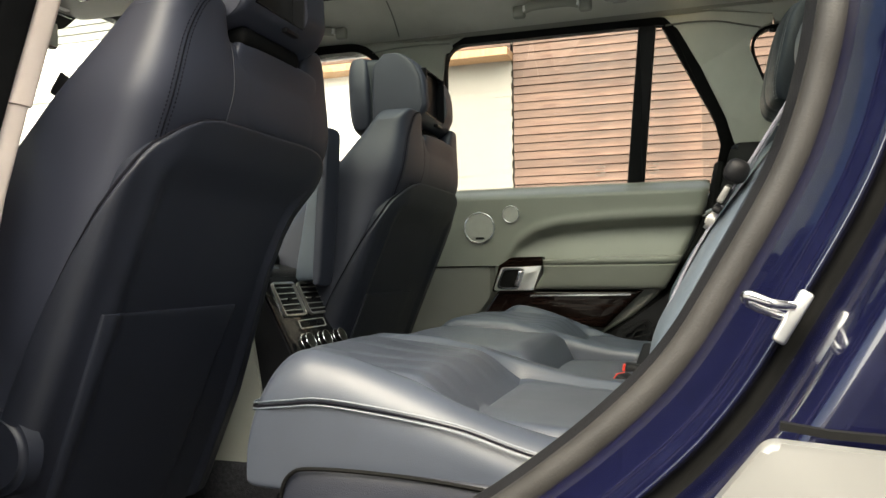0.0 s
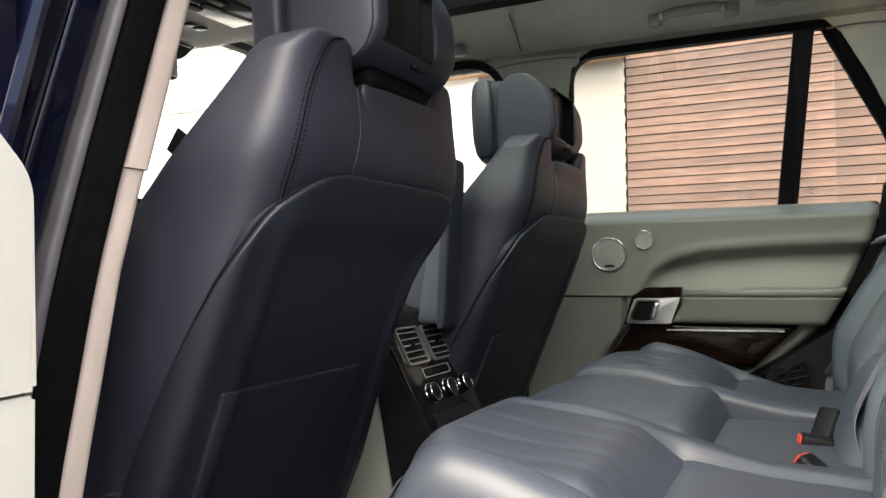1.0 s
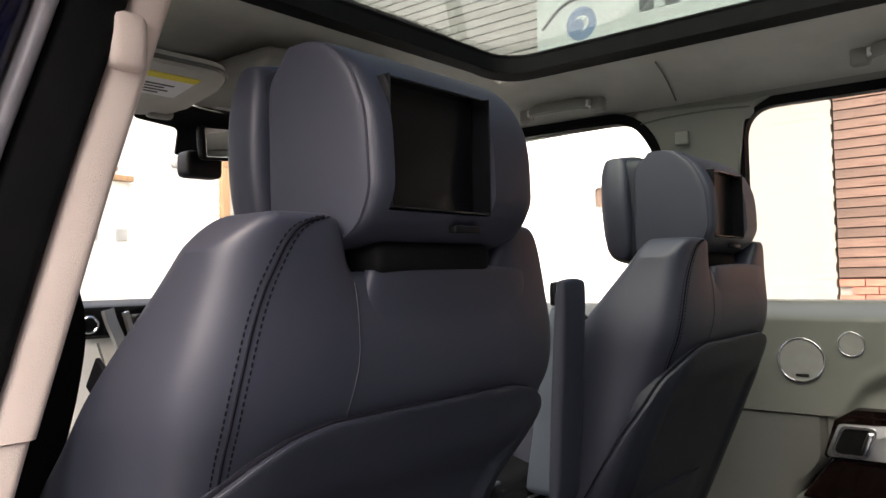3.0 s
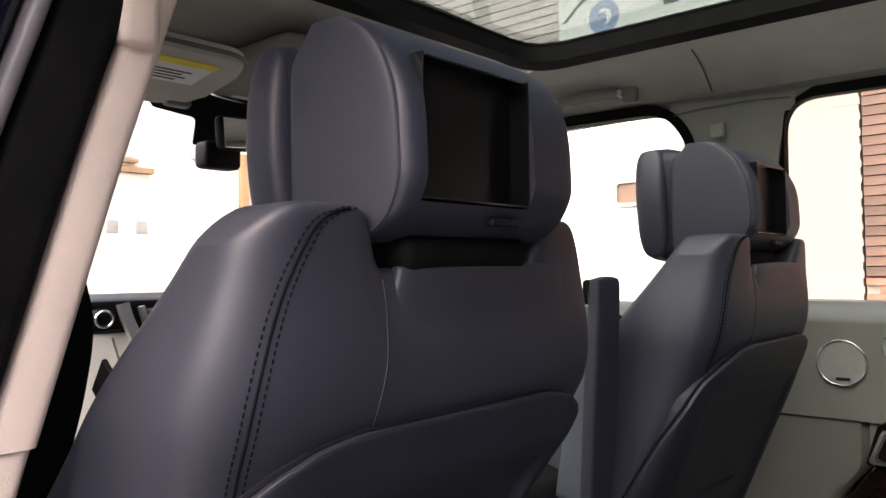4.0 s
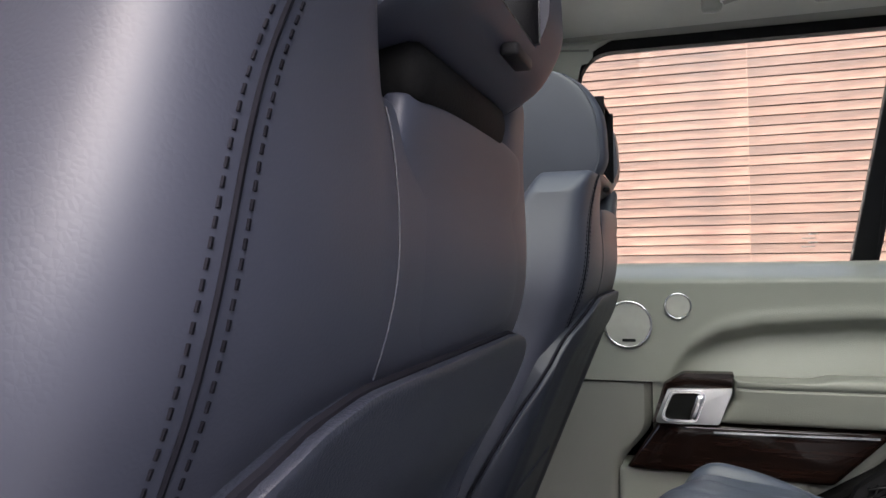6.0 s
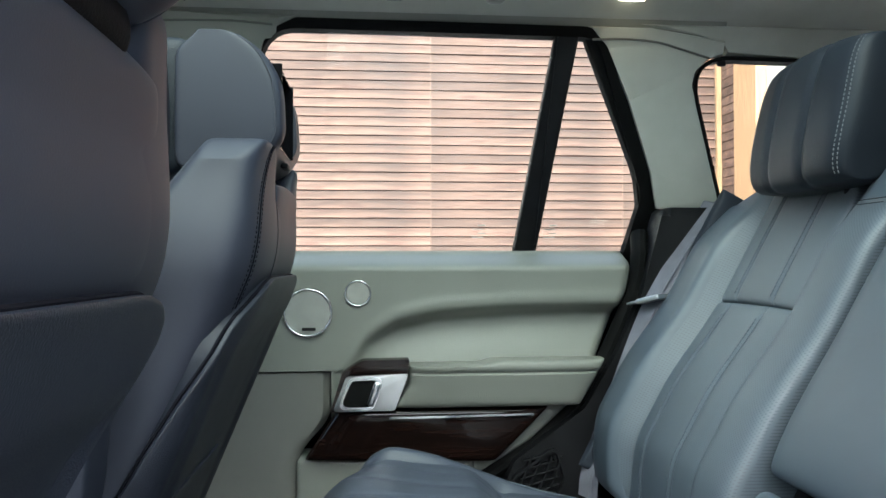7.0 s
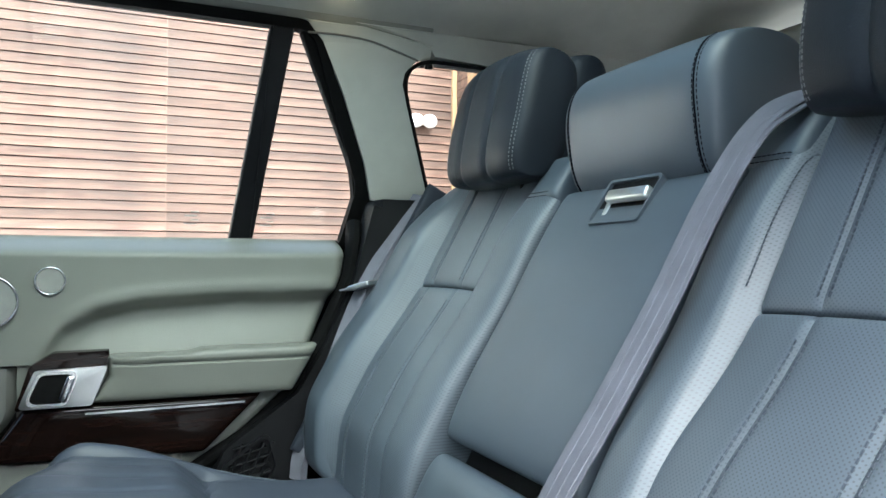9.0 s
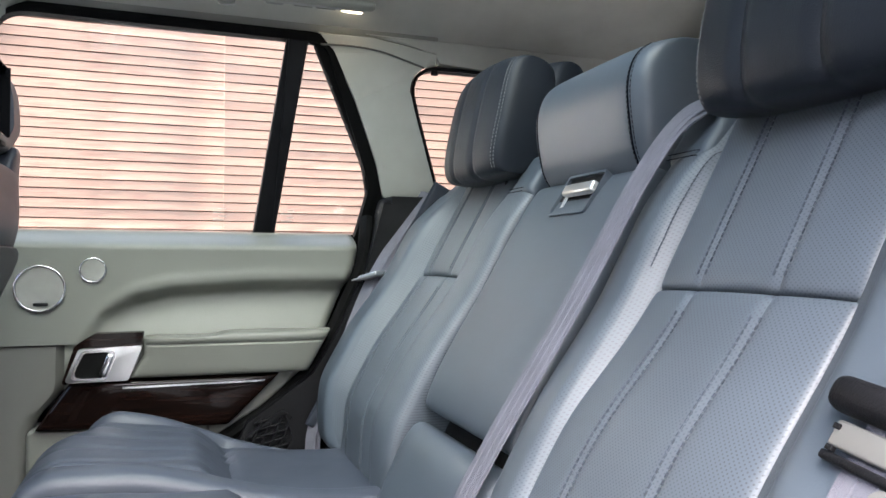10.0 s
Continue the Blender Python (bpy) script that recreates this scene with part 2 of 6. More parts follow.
# ---- mesh helpers ----
def mesh_of(bm, name, material, smooth=True, sharp=40):
    me = bpy.data.meshes.new(name)
    bmesh.ops.recalc_face_normals(bm, faces=bm.faces[:])
    bm.to_mesh(me)
    bm.free()
    me.materials.append(material)
    for p in me.polygons:
        p.use_smooth = smooth
    if smooth and sharp:
        me.set_sharp_from_angle(angle=radians(sharp))
    return me


def thing(name, loc, label, category, group="", kind=""):
    ob = new(name)
    ob.empty_display_size = 0.05
    ob.location = loc
    return tagged(ob, label, category, group, kind)


def root_place(ob):
    p = Vector((0, 0, 0))
    while ob is not None:
        p += ob.location
        ob = ob.parent
    return p


def part(name, bm, material, parent, label="", smooth=True, sharp=40):
    """One mesh object under a thing or a part; the bmesh is in world coordinates."""
    bmesh.ops.translate(bm, verts=bm.verts[:], vec=-root_place(parent))
    ob = new(name, mesh_of(bm, name, material, smooth, sharp))
    ob.parent = parent
    return tagged(ob, label)


def solo(name, bm, material, label, category, group="", kind="", smooth=True, sharp=40):
    """A thing that is one mesh."""
    return tagged(new(name, mesh_of(bm, name, material, smooth, sharp)), label, category, group, kind)


def edgy(n):
    """n + 1 values from -1 to 1, denser towards both ends."""
    return [math.sin(math.pi / 2 * (-1 + 2 * i / n)) for i in range(n + 1)]


def pillow(fn, nu=24, nv=24, p=4.0, uvs=None, pv=None):
    """A closed pad. fn(u, v) gives the middle point, the direction of the thickness, and the half thickness to either side."""
    bm = bmesh.new()
    pv = pv or p
    tips = (2e-4, 2e-5)
    us = [-1.0] + [-1 + e for e in tips[::-1]] + edgy(nu)[1:-1] + [1 - e for e in tips] + [1.0]
    vs = [-1.0] + [-1 + e for e in tips[::-1]] + edgy(nv)[1:-1] + [1 - e for e in tips] + [1.0]
    nu, nv = len(us) - 1, len(vs) - 1
    top, bot = {}, {}
    for i, u in enumerate(us):
        for j, v in enumerate(vs):
            c, n, a, b = fn(u, v)
            k = max(0.0, 1 - abs(u) ** p) ** (1 / p) * max(0.0, 1 - abs(v) ** pv) ** (1 / pv)
            c, n = Vector(c), Vector(n)
            top[i, j] = bm.verts.new(c + n * (a * k))
            rim = i in (0, nu) or j in (0, nv)
            bot[i, j] = top[i, j] if rim else bm.verts.new(c - n * (b * k))
    for i in range(nu):
        for j in range(nv):
            for g, flip in ((top, False), (bot, True)):
                q = [g[i, j], g[i + 1, j], g[i + 1, j + 1], g[i, j + 1]]
                q = list(dict.fromkeys(q))
                if len(q) > 2:
                    try:
                        f = bm.faces.new(q[::-1] if flip else q)
                    except ValueError:
                        continue
    if uvs:
        lay = bm.loops.layers.uv.new("UVMap")
        for f in bm.faces:
            for l in f.loops:
                l[lay].uv = uvs(l.vert.co)
    return bm


def squircle(u, v, k):
    """Pulls the corners of the square in; k = 0 leaves it, k = 1 makes a disc."""
    return u * math.sqrt(1 - k * v * v / 2), v * math.sqrt(1 - k * u * u / 2)


def rbox(c, s, r=0.005, seg=3, m=None):
    """A box of size s round c with rounded edges."""
    bm = bmesh.new()
    bmesh.ops.create_cube(bm, size=1.0)
    bmesh.ops.scale(bm, vec=s, verts=bm.verts[:])
    r = min(r, min(s) * 0.49)
    if r > 0:
        bmesh.ops.bevel(bm, geom=bm.edges[:], offset=r, segments=seg, profile=0.5, affect="EDGES")
    bmesh.ops.transform(bm, matrix=Matrix.Translation(c) @ (m or Matrix.Identity(4)), verts=bm.verts[:])
    return bm


def carve(bm, cut):
    """The first mesh less the second."""
    obs = []
    for b in (bm, cut):
        me = bpy.data.meshes.new("carve")
        bmesh.ops.recalc_face_normals(b, faces=b.faces[:])
        b.to_mesh(me)
        b.free()
        obs.append(bpy.data.objects.new("carve", me))
        scene.collection.objects.link(obs[-1])
    md = obs[0].modifiers.new("cut", "BOOLEAN")
    md.operation, md.solver, md.object = "DIFFERENCE", "EXACT", obs[1]
    dg = bpy.context.evaluated_depsgraph_get()
    dg.update()
    me = bpy.data.meshes.new_from_object(obs[0].evaluated_get(dg))
    out = bmesh.new()
    out.from_mesh(me)
    olds = [o.data for o in obs] + [me]
    for o in obs:
        bpy.data.objects.remove(o)
    for m in olds:
        bpy.data.meshes.remove(m)
    return out


def join(*bms):
    out = bms[0]
    for other in bms[1:]:
        me = bpy.data.meshes.new("tmp")
        other.to_mesh(me)
        other.free()
        out.from_mesh(me)
        bpy.data.meshes.remove(me)
    return out


def smooth_path(pts, n=8):
    """Catmull-Rom through the points."""
    pts = [Vector(p) for p in pts]
    out = []
    for i in range(len(pts) - 1):
        a = pts[i - 1] if i else pts[0] * 2 - pts[1]
        b, c = pts[i], pts[i + 1]
        d = pts[i + 2] if i + 2 < len(pts) else c * 2 - b
        for k in range(n):
            t = k / n
            out.append(0.5 * (2 * b + (c - a) * t + (2 * a - 5 * b + 4 * c - d) * t * t + (3 * b - a - 3 * c + d) * t ** 3))
    out.append(pts[-1])
    return out


def sweep(path, profile, up=(0, 0, 1), closed=False):
    """Sweeps a closed profile of (side, up) pairs along a path; capped at both ends."""
    bm = bmesh.new()
    path = [Vector(p) for p in path]
    rows = []
    n = len(path)
    for i, p in enumerate(path):
        a = path[(i - 1) % n] if (i or closed) else path[i]
        b = path[(i + 1) % n] if (i < n - 1 or closed) else path[i]
        d = (b - a).normalized()
        u = up(i / max(n - 1, 1)) if callable(up) else Vector(up)
        side = d.cross(Vector(u)).normalized()
        top = side.cross(d)
        rows.append([bm.verts.new(p + side * x + top * y) for x, y in profile])
    m = len(profile)
    for i in range(n if closed else n - 1):
        for j in range(m):
            bm.faces.new((rows[i][j], rows[i][(j + 1) % m], rows[(i + 1) % n][(j + 1) % m], rows[(i + 1) % n][j]))
    if not closed:
        bm.faces.new(rows[0][::-1])
        bm.faces.new(rows[-1])
    return bm


def ring_profile(r, n=8, ry=None):
    return [(r * math.cos(2 * math.pi * k / n), (ry or r) * math.sin(2 * math.pi * k / n)) for k in range(n)]


def tube(path, r, n=8, up=(0, 0, 1), ry=None, closed=False):
    return sweep(path, ring_profile(r, n, ry), up, closed)


def flat_profile(w, t):
    w, t = w / 2, t / 2
    return [(-w, -t), (w, -t), (w, t), (-w, t)]


def round_poly(pts, r, n=6):
    """The outline of a polygon with rounded corners; r is one radius or one for each corner."""
    out = []
    k = len(pts)
    for i in range(k):
        p, a, b = Vector(pts[i]), Vector(pts[i - 1]), Vector(pts[(i + 1) % k])
        rad = r[i] if isinstance(r, (list, tuple)) else r
        da, db = (a - p).normalized(), (b - p).normalized()
        ang = da.angle(db)
        d = min(rad / math.tan(ang / 2), (a - p).length * 0.48, (b - p).length * 0.48)
        if d < 1e-5:
            out.append(p)
            continue
        s, e = p + da * d, p + db * d
        for j in range(n + 1):
            t = j / n
            out.append((1 - t) ** 2 * s + 2 * t * (1 - t) * p + t * t * e)
    return out


def grow(pts, d):
    """The outline moved outwards by d (points run counter-clockwise or clockwise)."""
    area = sum(pts[i - 1][0] * pts[i][1] - pts[i][0] * pts[i - 1][1] for i in range(len(pts)))
    sgn = 1 if area > 0 else -1
    out = []
    k = len(pts)
    for i in range(k):
        t = (Vector(pts[(i + 1) % k]) - Vector(pts[i - 1]))
        t.normalize()
        out.append(Vector(pts[i]) + Vector((t.y, -t.x)) * sgn * d)
    return out


def prism(pts, place, h0, h1, bevel=0.0):
    """A slab over the outline; place(a, b, h) gives the point."""
    bm = bmesh.new()
    lo = [bm.verts.new(place(p[0], p[1], h0)) for p in pts]
    hi = [bm.verts.new(place(p[0], p[1], h1)) for p in pts]
    n = len(pts)
    bm.faces.new(lo[::-1])
    topf = bm.faces.new(hi)
    for i in range(n):
        bm.faces.new((lo[i], lo[(i + 1) % n], hi[(i + 1) % n], hi[i]))
    if bevel:
        bmesh.ops.bevel(bm, geom=list(topf.edges), offset=bevel, segments=3, profile=0.5, affect="EDGES")
    return bm


def frame_ring(outer, inner, place, h0, h1):
    """A frame between two outlines of equal length."""
    bm = bmesh.new()
    n = len(outer)
    L = [[bm.verts.new(place(p[0], p[1], h)) for p in o] for o in (outer, inner) for h in (h0, h1)]
    for i in range(n):
        j = (i + 1) % n
        for a, b in ((0, 1), (1, 3), (3, 2), (2, 0)):
            bm.faces.new((L[a][i], L[a][j], L[b][j], L[b][i]))
    return bm


def dashes(path, length=0.004, gap=0.0025, r=0.0006, lift=(0, 0, 0)):
    """A row of stitches along a path, one mesh."""
    path = [Vector(p) + Vector(lift) for p in path]
    seg = [(b - a).length for a, b in zip(path, path[1:])]
    total = sum(seg)
    verts, faces = [], []

    def at(s):
        for a, b, l in zip(path, path[1:], seg):
            if s <= l:
                return a.lerp(b, s / max(l, 1e-9))
            s -= l
        return path[-1]
    s = 0.0
    while s + length < total:
        a, b = at(s), at(s + length)
        d = (b - a).normalized()
        x = d.orthogonal().normalized()
        y = d.cross(x)
        k = len(verts)
        for p in (a, b):
            for q in (x, y, -x, -y):
                verts.append(p + q * r)
        mid = k
        for i in range(4):
            j = (i + 1) % 4
            faces.append((mid + i, mid + j, mid + 4 + j, mid + 4 + i))
        faces.append((mid, mid + 1, mid + 2, mid + 3))
        faces.append((mid + 4, mid + 5, mid + 6, mid + 7))
        s += length + gap
    bm = bmesh.new()
    vs = [bm.verts.new(v) for v in verts]
    for f in faces:
        bm.faces.new([vs[i] for i in f])
    return bm


def bump01(t, a, b):
    """Smooth rise from 0 at a to 1 at b."""
    t = min(max((t - a) / (b - a), 0.0), 1.0)
    return t * t * (3 - 2 * t)


def groove(t, at, w):
    return math.exp(-((t - at) / w) ** 2)

# ---- outdoors: ground, far wall, front wall ----
def grid_sheet(x0, x1, y0, y1, z, thick=0.3):
    return rbox(((x0 + x1) / 2, (y0 + y1) / 2, z - thick / 2), (x1 - x0, y1 - y0, thick), 0)


solo("ground", grid_sheet(-300, 300, -300, 300, 0.0), M_ASPHALT, "pale concrete yard under the parked car", "ground", kind="structure", smooth=False)

WALL_Y = 7.1
WOOD_X0, WOOD_X1 = -1.42, 3.66
solo("wall_yard", rbox(((-9 + 12) / 2, WALL_Y + 0.42, 3.5), (21, 0.4, 7.0), 0), M_MORTAR,
                "pale painted yard wall behind the parked car", "wall", kind="structure", smooth=False)

# Unseen wall added to keep low sky light off the far seats and door.
solo("light_block_wall", rbox((-1.0, -6.2, 1.6), (18.0, 0.3, 3.2), 0.01), M_GREYBRD, "added unseen wall that blocks low sky light", "wall", kind="structure", smooth=False)

# ---- car body ----
def side(sign, x, z, h):
    """A point on the leaning side of the cabin above the belt, h metres inwards of the glass."""
    return Vector((x, sign * (0.864 - (z - 1.2) * 0.435 - h), z))


def place_far(a, b, h):
    return side(1, a, b, h)


def place_near(a, b, h):
    return side(-1, a, b, h)



# rear door glass outline (x, z), division bar at x 0.32 to 0.37
GLASS = round_poly([(-0.225, 1.19), (0.554, 1.197), (0.578, 1.315), (0.450, 1.604), (-0.168, 1.607)], [0.01, 0.015, 0.07, 0.05, 0.07], 8)
QUARTER = round_poly([(0.748, 1.308), (1.20, 1.33), (1.12, 1.565), (0.632, 1.572)], [0.01, 0.03, 0.05, 0.055], 8)
FRONTW = round_poly([(-1.12, 1.185), (-0.335, 1.188), (-0.385, 1.615), (-0.88, 1.62)], [0.01, 0.02, 0.09, 0.05], 8)

# black painted frame round the far rear glass, with its division bar
window_far = thing("window_far_rear_door", (0.2, 0.78, 1.2), "far rear door window with black rubber frame and division bar", "window", kind="structure")
part("window_frame", frame_ring(grow(GLASS, 0.018), GLASS, place_far, -0.012, 0.016), M_RUBBER, window_far, "black rubber window frame")
part("division_bar", prism(round_poly([(0.318, 1.185), (0.366, 1.185), (0.416, 1.612), (0.371, 1.612)], 0.002, 2), place_far, -0.008, 0.014, 0.004), M_BLACK, window_far, "black upright division bar")
pane = part("pane", prism(GLASS, place_far, -0.006, -0.002), M_GLASS, window_far, "clear window glass", smooth=False)
pane.visible_shadow = False
for k, (gx, gz) in enumerate(((0.245, 1.235), (0.395, 1.235))):
    marks = join(*[rbox(side(1, gx + 0.008 * (i % 2), gz + 0.008 * i, 0.0), (0.024 - 0.008 * (i % 2), 0.0006, 0.0022), 0) for i in range(4)])
    part("glass_mark", marks, M_GREYPL, window_far, "small dark etched marking", smooth=False)

window_q = thing("window_far_quarter", (0.9, 0.74, 1.33), "rear quarter window with black surround", "window", kind="structure")
part("window_frame", frame_ring(grow(QUARTER, 0.007), QUARTER, place_far, -0.01, 0.019), M_RUBBER, window_q)
pane = part("pane", prism(QUARTER, place_far, -0.006, -0.002), M_GLASS, window_q, smooth=False)
pane.visible_shadow = False
part("clip", rbox(side(1, 0.700, 1.566, 0.012), (0.016, 0.01, 0.012), 0.003), M_BLACK, window_q, "small black clip")
window_f = thing("window_far_front_door", (-0.7, 0.78, 1.19), "far front door window with black rubber frame", "window", kind="structure")
part("window_frame", frame_ring(grow(FRONTW, 0.022), FRONTW, place_far, -0.012, 0.028), M_RUBBER, window_f)
pane = part("pane", prism(FRONTW, place_far, -0.006, -0.002), M_GLASS, window_f, smooth=False)
pane.visible_shadow = False

# ivory pillars and rails between the windows, far side
def strip(name, pts, r, place, h0, h1, material, parent, label="", bevel=0.006):
    return part(name, prism(round_poly(pts, r, 5), place, h0, h1, bevel), material, parent, label)


def cabin_side(sign, near):
    place = place_near if near else place_far
    w = thing("wall_cabin_near" if near else "wall_cabin_far", (0.2, sign * 0.7, 1.2), "ivory pillar trims between the car's side windows", "pillar trim", kind="structure")
    if not near:
        strip("b_pillar_trim", [(-0.352, 1.15), (-0.238, 1.15), (-0.197, 1.48), (-0.165, 1.600), (-0.10, 1.628), (-0.425, 1.630), (-0.38, 1.56)], [0.0, 0.0, 0.05, 0.05, 0.0, 0.02, 0.08], place, 0.004, 0.026, M_CREAM, w, "ivory centre pillar trim", 0.012)
        part("belt_guide", rbox(side(1, -0.30, 1.565, 0.033), (0.030, 0.010, 0.030), 0.004), M_CREAM, w)
    # trim behind the rear door
    strip("c_pillar_trim", [(0.612, 1.293), (0.790, 1.293), (0.790, 1.312), (0.747, 1.312), (0.690, 1.430), (0.646, 1.525), (0.648, 1.550), (0.672, 1.574), (0.70, 1.580), (0.70, 1.605), (0.55, 1.622), (0.43, 1.624), (0.470, 1.590), (0.526, 1.495), (0.588, 1.367)], [0.004, 0.0, 0.0, 0.004, 0.05, 0.02, 0.02, 0.02, 0.0, 0.0, 0.0, 0.0, 0.03, 0.05, 0.05], place, 0.002, 0.017, M_LINER, w, "ivory rear pillar trim", 0.005)
    if not near:
        strip("door_seal_strip", [(0.540, 1.10), (0.640, 1.10), (0.622, 1.29), (0.590, 1.367), (0.528, 1.495), (0.472, 1.600), (0.430, 1.622), (0.430, 1.600), (0.560, 1.360), (0.575, 1.30)], [0.0, 0.0, 0.03, 0.04, 0.05, 0.02, 0.0, 0.0, 0.05, 0.03], place, -0.012, 0.010, M_RUBBER, w, "black door seal")
    strip("d_pillar_trim", [(1.10, 1.28), (1.45, 1.28), (1.40, 1.63), (0.52, 1.63), (0.70, 1.606), (0.704, 1.580), (1.09, 1.572), (1.20, 1.42)], [0.0] * 8, place, 0.002, 0.015, M_LINER, w, "ivory tail pillar trim")
    # dark lining below the quarter glass
    bm = rbox((1.04, sign * 0.79, 1.00), (0.83, 0.06, 0.57), 0.01)
    part("side_lining", bm, M_BLACK, w, "black luggage side lining")
    return w


cabin_side(1, False)
cabin_side(-1, True)
strip("roof_rail_trim", [(-1.15, 1.640), (-0.40, 1.624), (0.45, 1.621), (0.70, 1.60), (0.70, 1.68), (-1.15, 1.68)], 0.0, place_far, 0.0, 0.012, M_CREAM, bpy.data.objects["wall_cabin_far"], "ivory rail above the windows")

# outer skin that closes the car: far flank below the belt, tail, roof, nose of the cabin
shell = thing("car_shell", (0, 0, 0.3), "navy blue painted outer panels of the parked car", "car body", kind="structure")
part("far_flank", rbox((0.0, 0.93, 0.80), (3.4, 0.05, 0.76), 0.02), M_PAINT, shell)
part("tailgate", rbox((1.55, 0, 0.85), (0.06, 1.80, 0.80), 0.02), M_PAINT, shell)
part("bulkhead", rbox((-1.70, 0, 0.72), (0.06, 1.80, 0.78), 0.02), M_BLACK, shell)


part("bonnet", pillow(lambda u, v: ((-2.30 + 0.62 * u, 0.86 * v, 0.98 + 0.06 * u), (0, 0, 1), 0.10, 0.12), 20, 24, 6), M_PAINT, shell, "navy painted bonnet")
for wx in (-1.75, 1.15):
    for wy in (-0.86, 0.86):
        ty = bmesh.new()
        bmesh.ops.create_cone(ty, cap_ends=True, segments=40, radius1=0.37, radius2=0.37, depth=0.24, matrix=pose(wx, wy, 0.372, 90, 0, 0))
        bmesh.ops.bevel(ty, geom=[e for e in ty.edges if len(e.link_faces) == 2 and e.calc_face_angle() > 0.5], offset=0.03, segments=3, affect="EDGES")
        tyre = part("tyre", ty, M_RUBBER, shell, "black rubber tyre")
        rm = bmesh.new()
        bmesh.ops.create_cone(rm, cap_ends=True, segments=40, radius1=0.25, radius2=0.25, depth=0.25, matrix=pose(wx, wy, 0.372, 90, 0, 0))
        part("rim", rm, M_SATIN, tyre, "silver alloy rim")


def roof_z(x, y):
    return 1.725 - 0.105 * (min(abs(y), 0.75) / 0.70) ** 3.2 - 0.05 * max(0, (abs(x - 0.1) - 0.6) / 1.0) ** 2


SUN_X0, SUN_X1, SUN_Y = -0.62, 0.72, 0.440


def roof_grid(z_off, thick, y_max, hole, nx=64, ny=48, x0=-1.08, x1=1.48):
    """A curved roof sheet with thickness, open over the sunroof."""
    bm = bmesh.new()
    xs = sorted({round(x0 + (x1 - x0) * i / nx, 4) for i in range(nx + 1)} | ({SUN_X0, SUN_X1} if hole else set()))
    ys = sorted({round(-y_max + 2 * y_max * j / ny, 4) for j in range(ny + 1)} | ({-SUN_Y, SUN_Y} if hole else set()))
    lo, hi = {}, {}
    for i, x in enumerate(xs):
        for j, y in enumerate(ys):
            z = roof_z(x, y) + z_off
            lo[i, j], hi[i, j] = bm.verts.new((x, y, z)), bm.verts.new((x, y, z + thick))
    keep = set()
    for i in range(len(xs) - 1):
        for j in range(len(ys) - 1):
            cx, cy = (xs[i] + xs[i + 1]) / 2, (ys[j] + ys[j + 1]) / 2
            if not (hole and SUN_X0 < cx < SUN_X1 and abs(cy) < SUN_Y):
                keep.add((i, j))
    for i, j in keep:
        bm.faces.new((lo[i, j], lo[i, j + 1], lo[i + 1, j + 1], lo[i + 1, j]))
        bm.faces.new((hi[i, j], hi[i + 1, j], hi[i + 1, j + 1], hi[i, j + 1]))
        for (di, dj, a, b) in ((-1, 0, (i, j), (i, j + 1)), (1, 0, (i + 1, j), (i + 1, j + 1)), (0, -1, (i, j), (i + 1, j)), (0, 1, (i, j + 1), (i + 1, j + 1))):
            if (i + di, j + dj) not in keep:
                bm.faces.new((lo[a], lo[b], hi[b], hi[a]))
    bmesh.ops.delete(bm, geom=[v for v in bm.verts if not v.link_faces], context="VERTS")
    return bm


solo("ceiling", roof_grid(0.0, 0.02, 0.70, True), M_LINER, "ivory cloth headliner with a sunroof opening", "ceiling", kind="structure")
part("roof_skin", roof_grid(0.036, 0.010, 0.76, True), M_PAINT, shell)
part("near_roof_rail", sweep([(x, -0.735, 1.665) for x in np.linspace(-1.1, 1.4, 12)], [(-0.055, -0.045), (0.045, -0.03), (0.06, 0.05), (-0.04, 0.06)], (0, 0, 1)), M_PAINT, shell)
part("far_roof_rail", sweep([(x, 0.775, 1.675) for x in np.linspace(-1.1, 1.4, 12)], [(-0.045, -0.03), (0.055, -0.03), (0.04, 0.05), (-0.06, 0.05)], (0, 0, 1)), M_PAINT, shell)

sunroof = thing("sunroof", (0.1, 0, 1.70), "panoramic glass sunroof in a black frame", "sunroof", kind="structure")
so = round_poly([(SUN_X0 - 0.008, -SUN_Y - 0.008), (SUN_X1 + 0.008, -SUN_Y - 0.008), (SUN_X1 + 0.008, SUN_Y + 0.008), (SUN_X0 - 0.008, SUN_Y + 0.008)], 0.10, 8)
si = round_poly([(SUN_X0 + 0.028, -SUN_Y + 0.030), (SUN_X1 - 0.028, -SUN_Y + 0.030), (SUN_X1 - 0.028, SUN_Y - 0.030), (SUN_X0 + 0.028, SUN_Y - 0.030)], 0.09, 8)
part("sunroof_frame", frame_ring(so, si, lambda a, b, h: (a, b, roof_z(a, b) + h), -0.004, 0.034), M_RUBBER, sunroof, "black sunroof frame")
g = part("pane", prism(si, lambda a, b, h: (a, b, roof_z(a, b) + h), 0.026, 0.031), M_ROOFG, sunroof, "tinted roof glass", smooth=False)

# floor
solo("floor", join(rbox((-0.35, 0, 0.475), (2.7, 1.62, 0.05), 0), rbox((-0.35, 0, 0.56), (2.0, 0.24, 0.13), 0.04)), M_CARPET, "dark carpeted car floor with a raised tunnel", "floor", kind="structure")
part("underbody", rbox((0, 0, 0.40), (3.2, 1.75, 0.08), 0), M_BLACK, shell)
part("luggage_floor", rbox((1.02, 0, 0.70), (0.98, 1.50, 0.05), 0), M_CARPET, shell)

# rear window and tail header
def place_tail(a, b, h):
    return Vector((1.52 - (b - 1.28) * 0.55 - h, a, b))


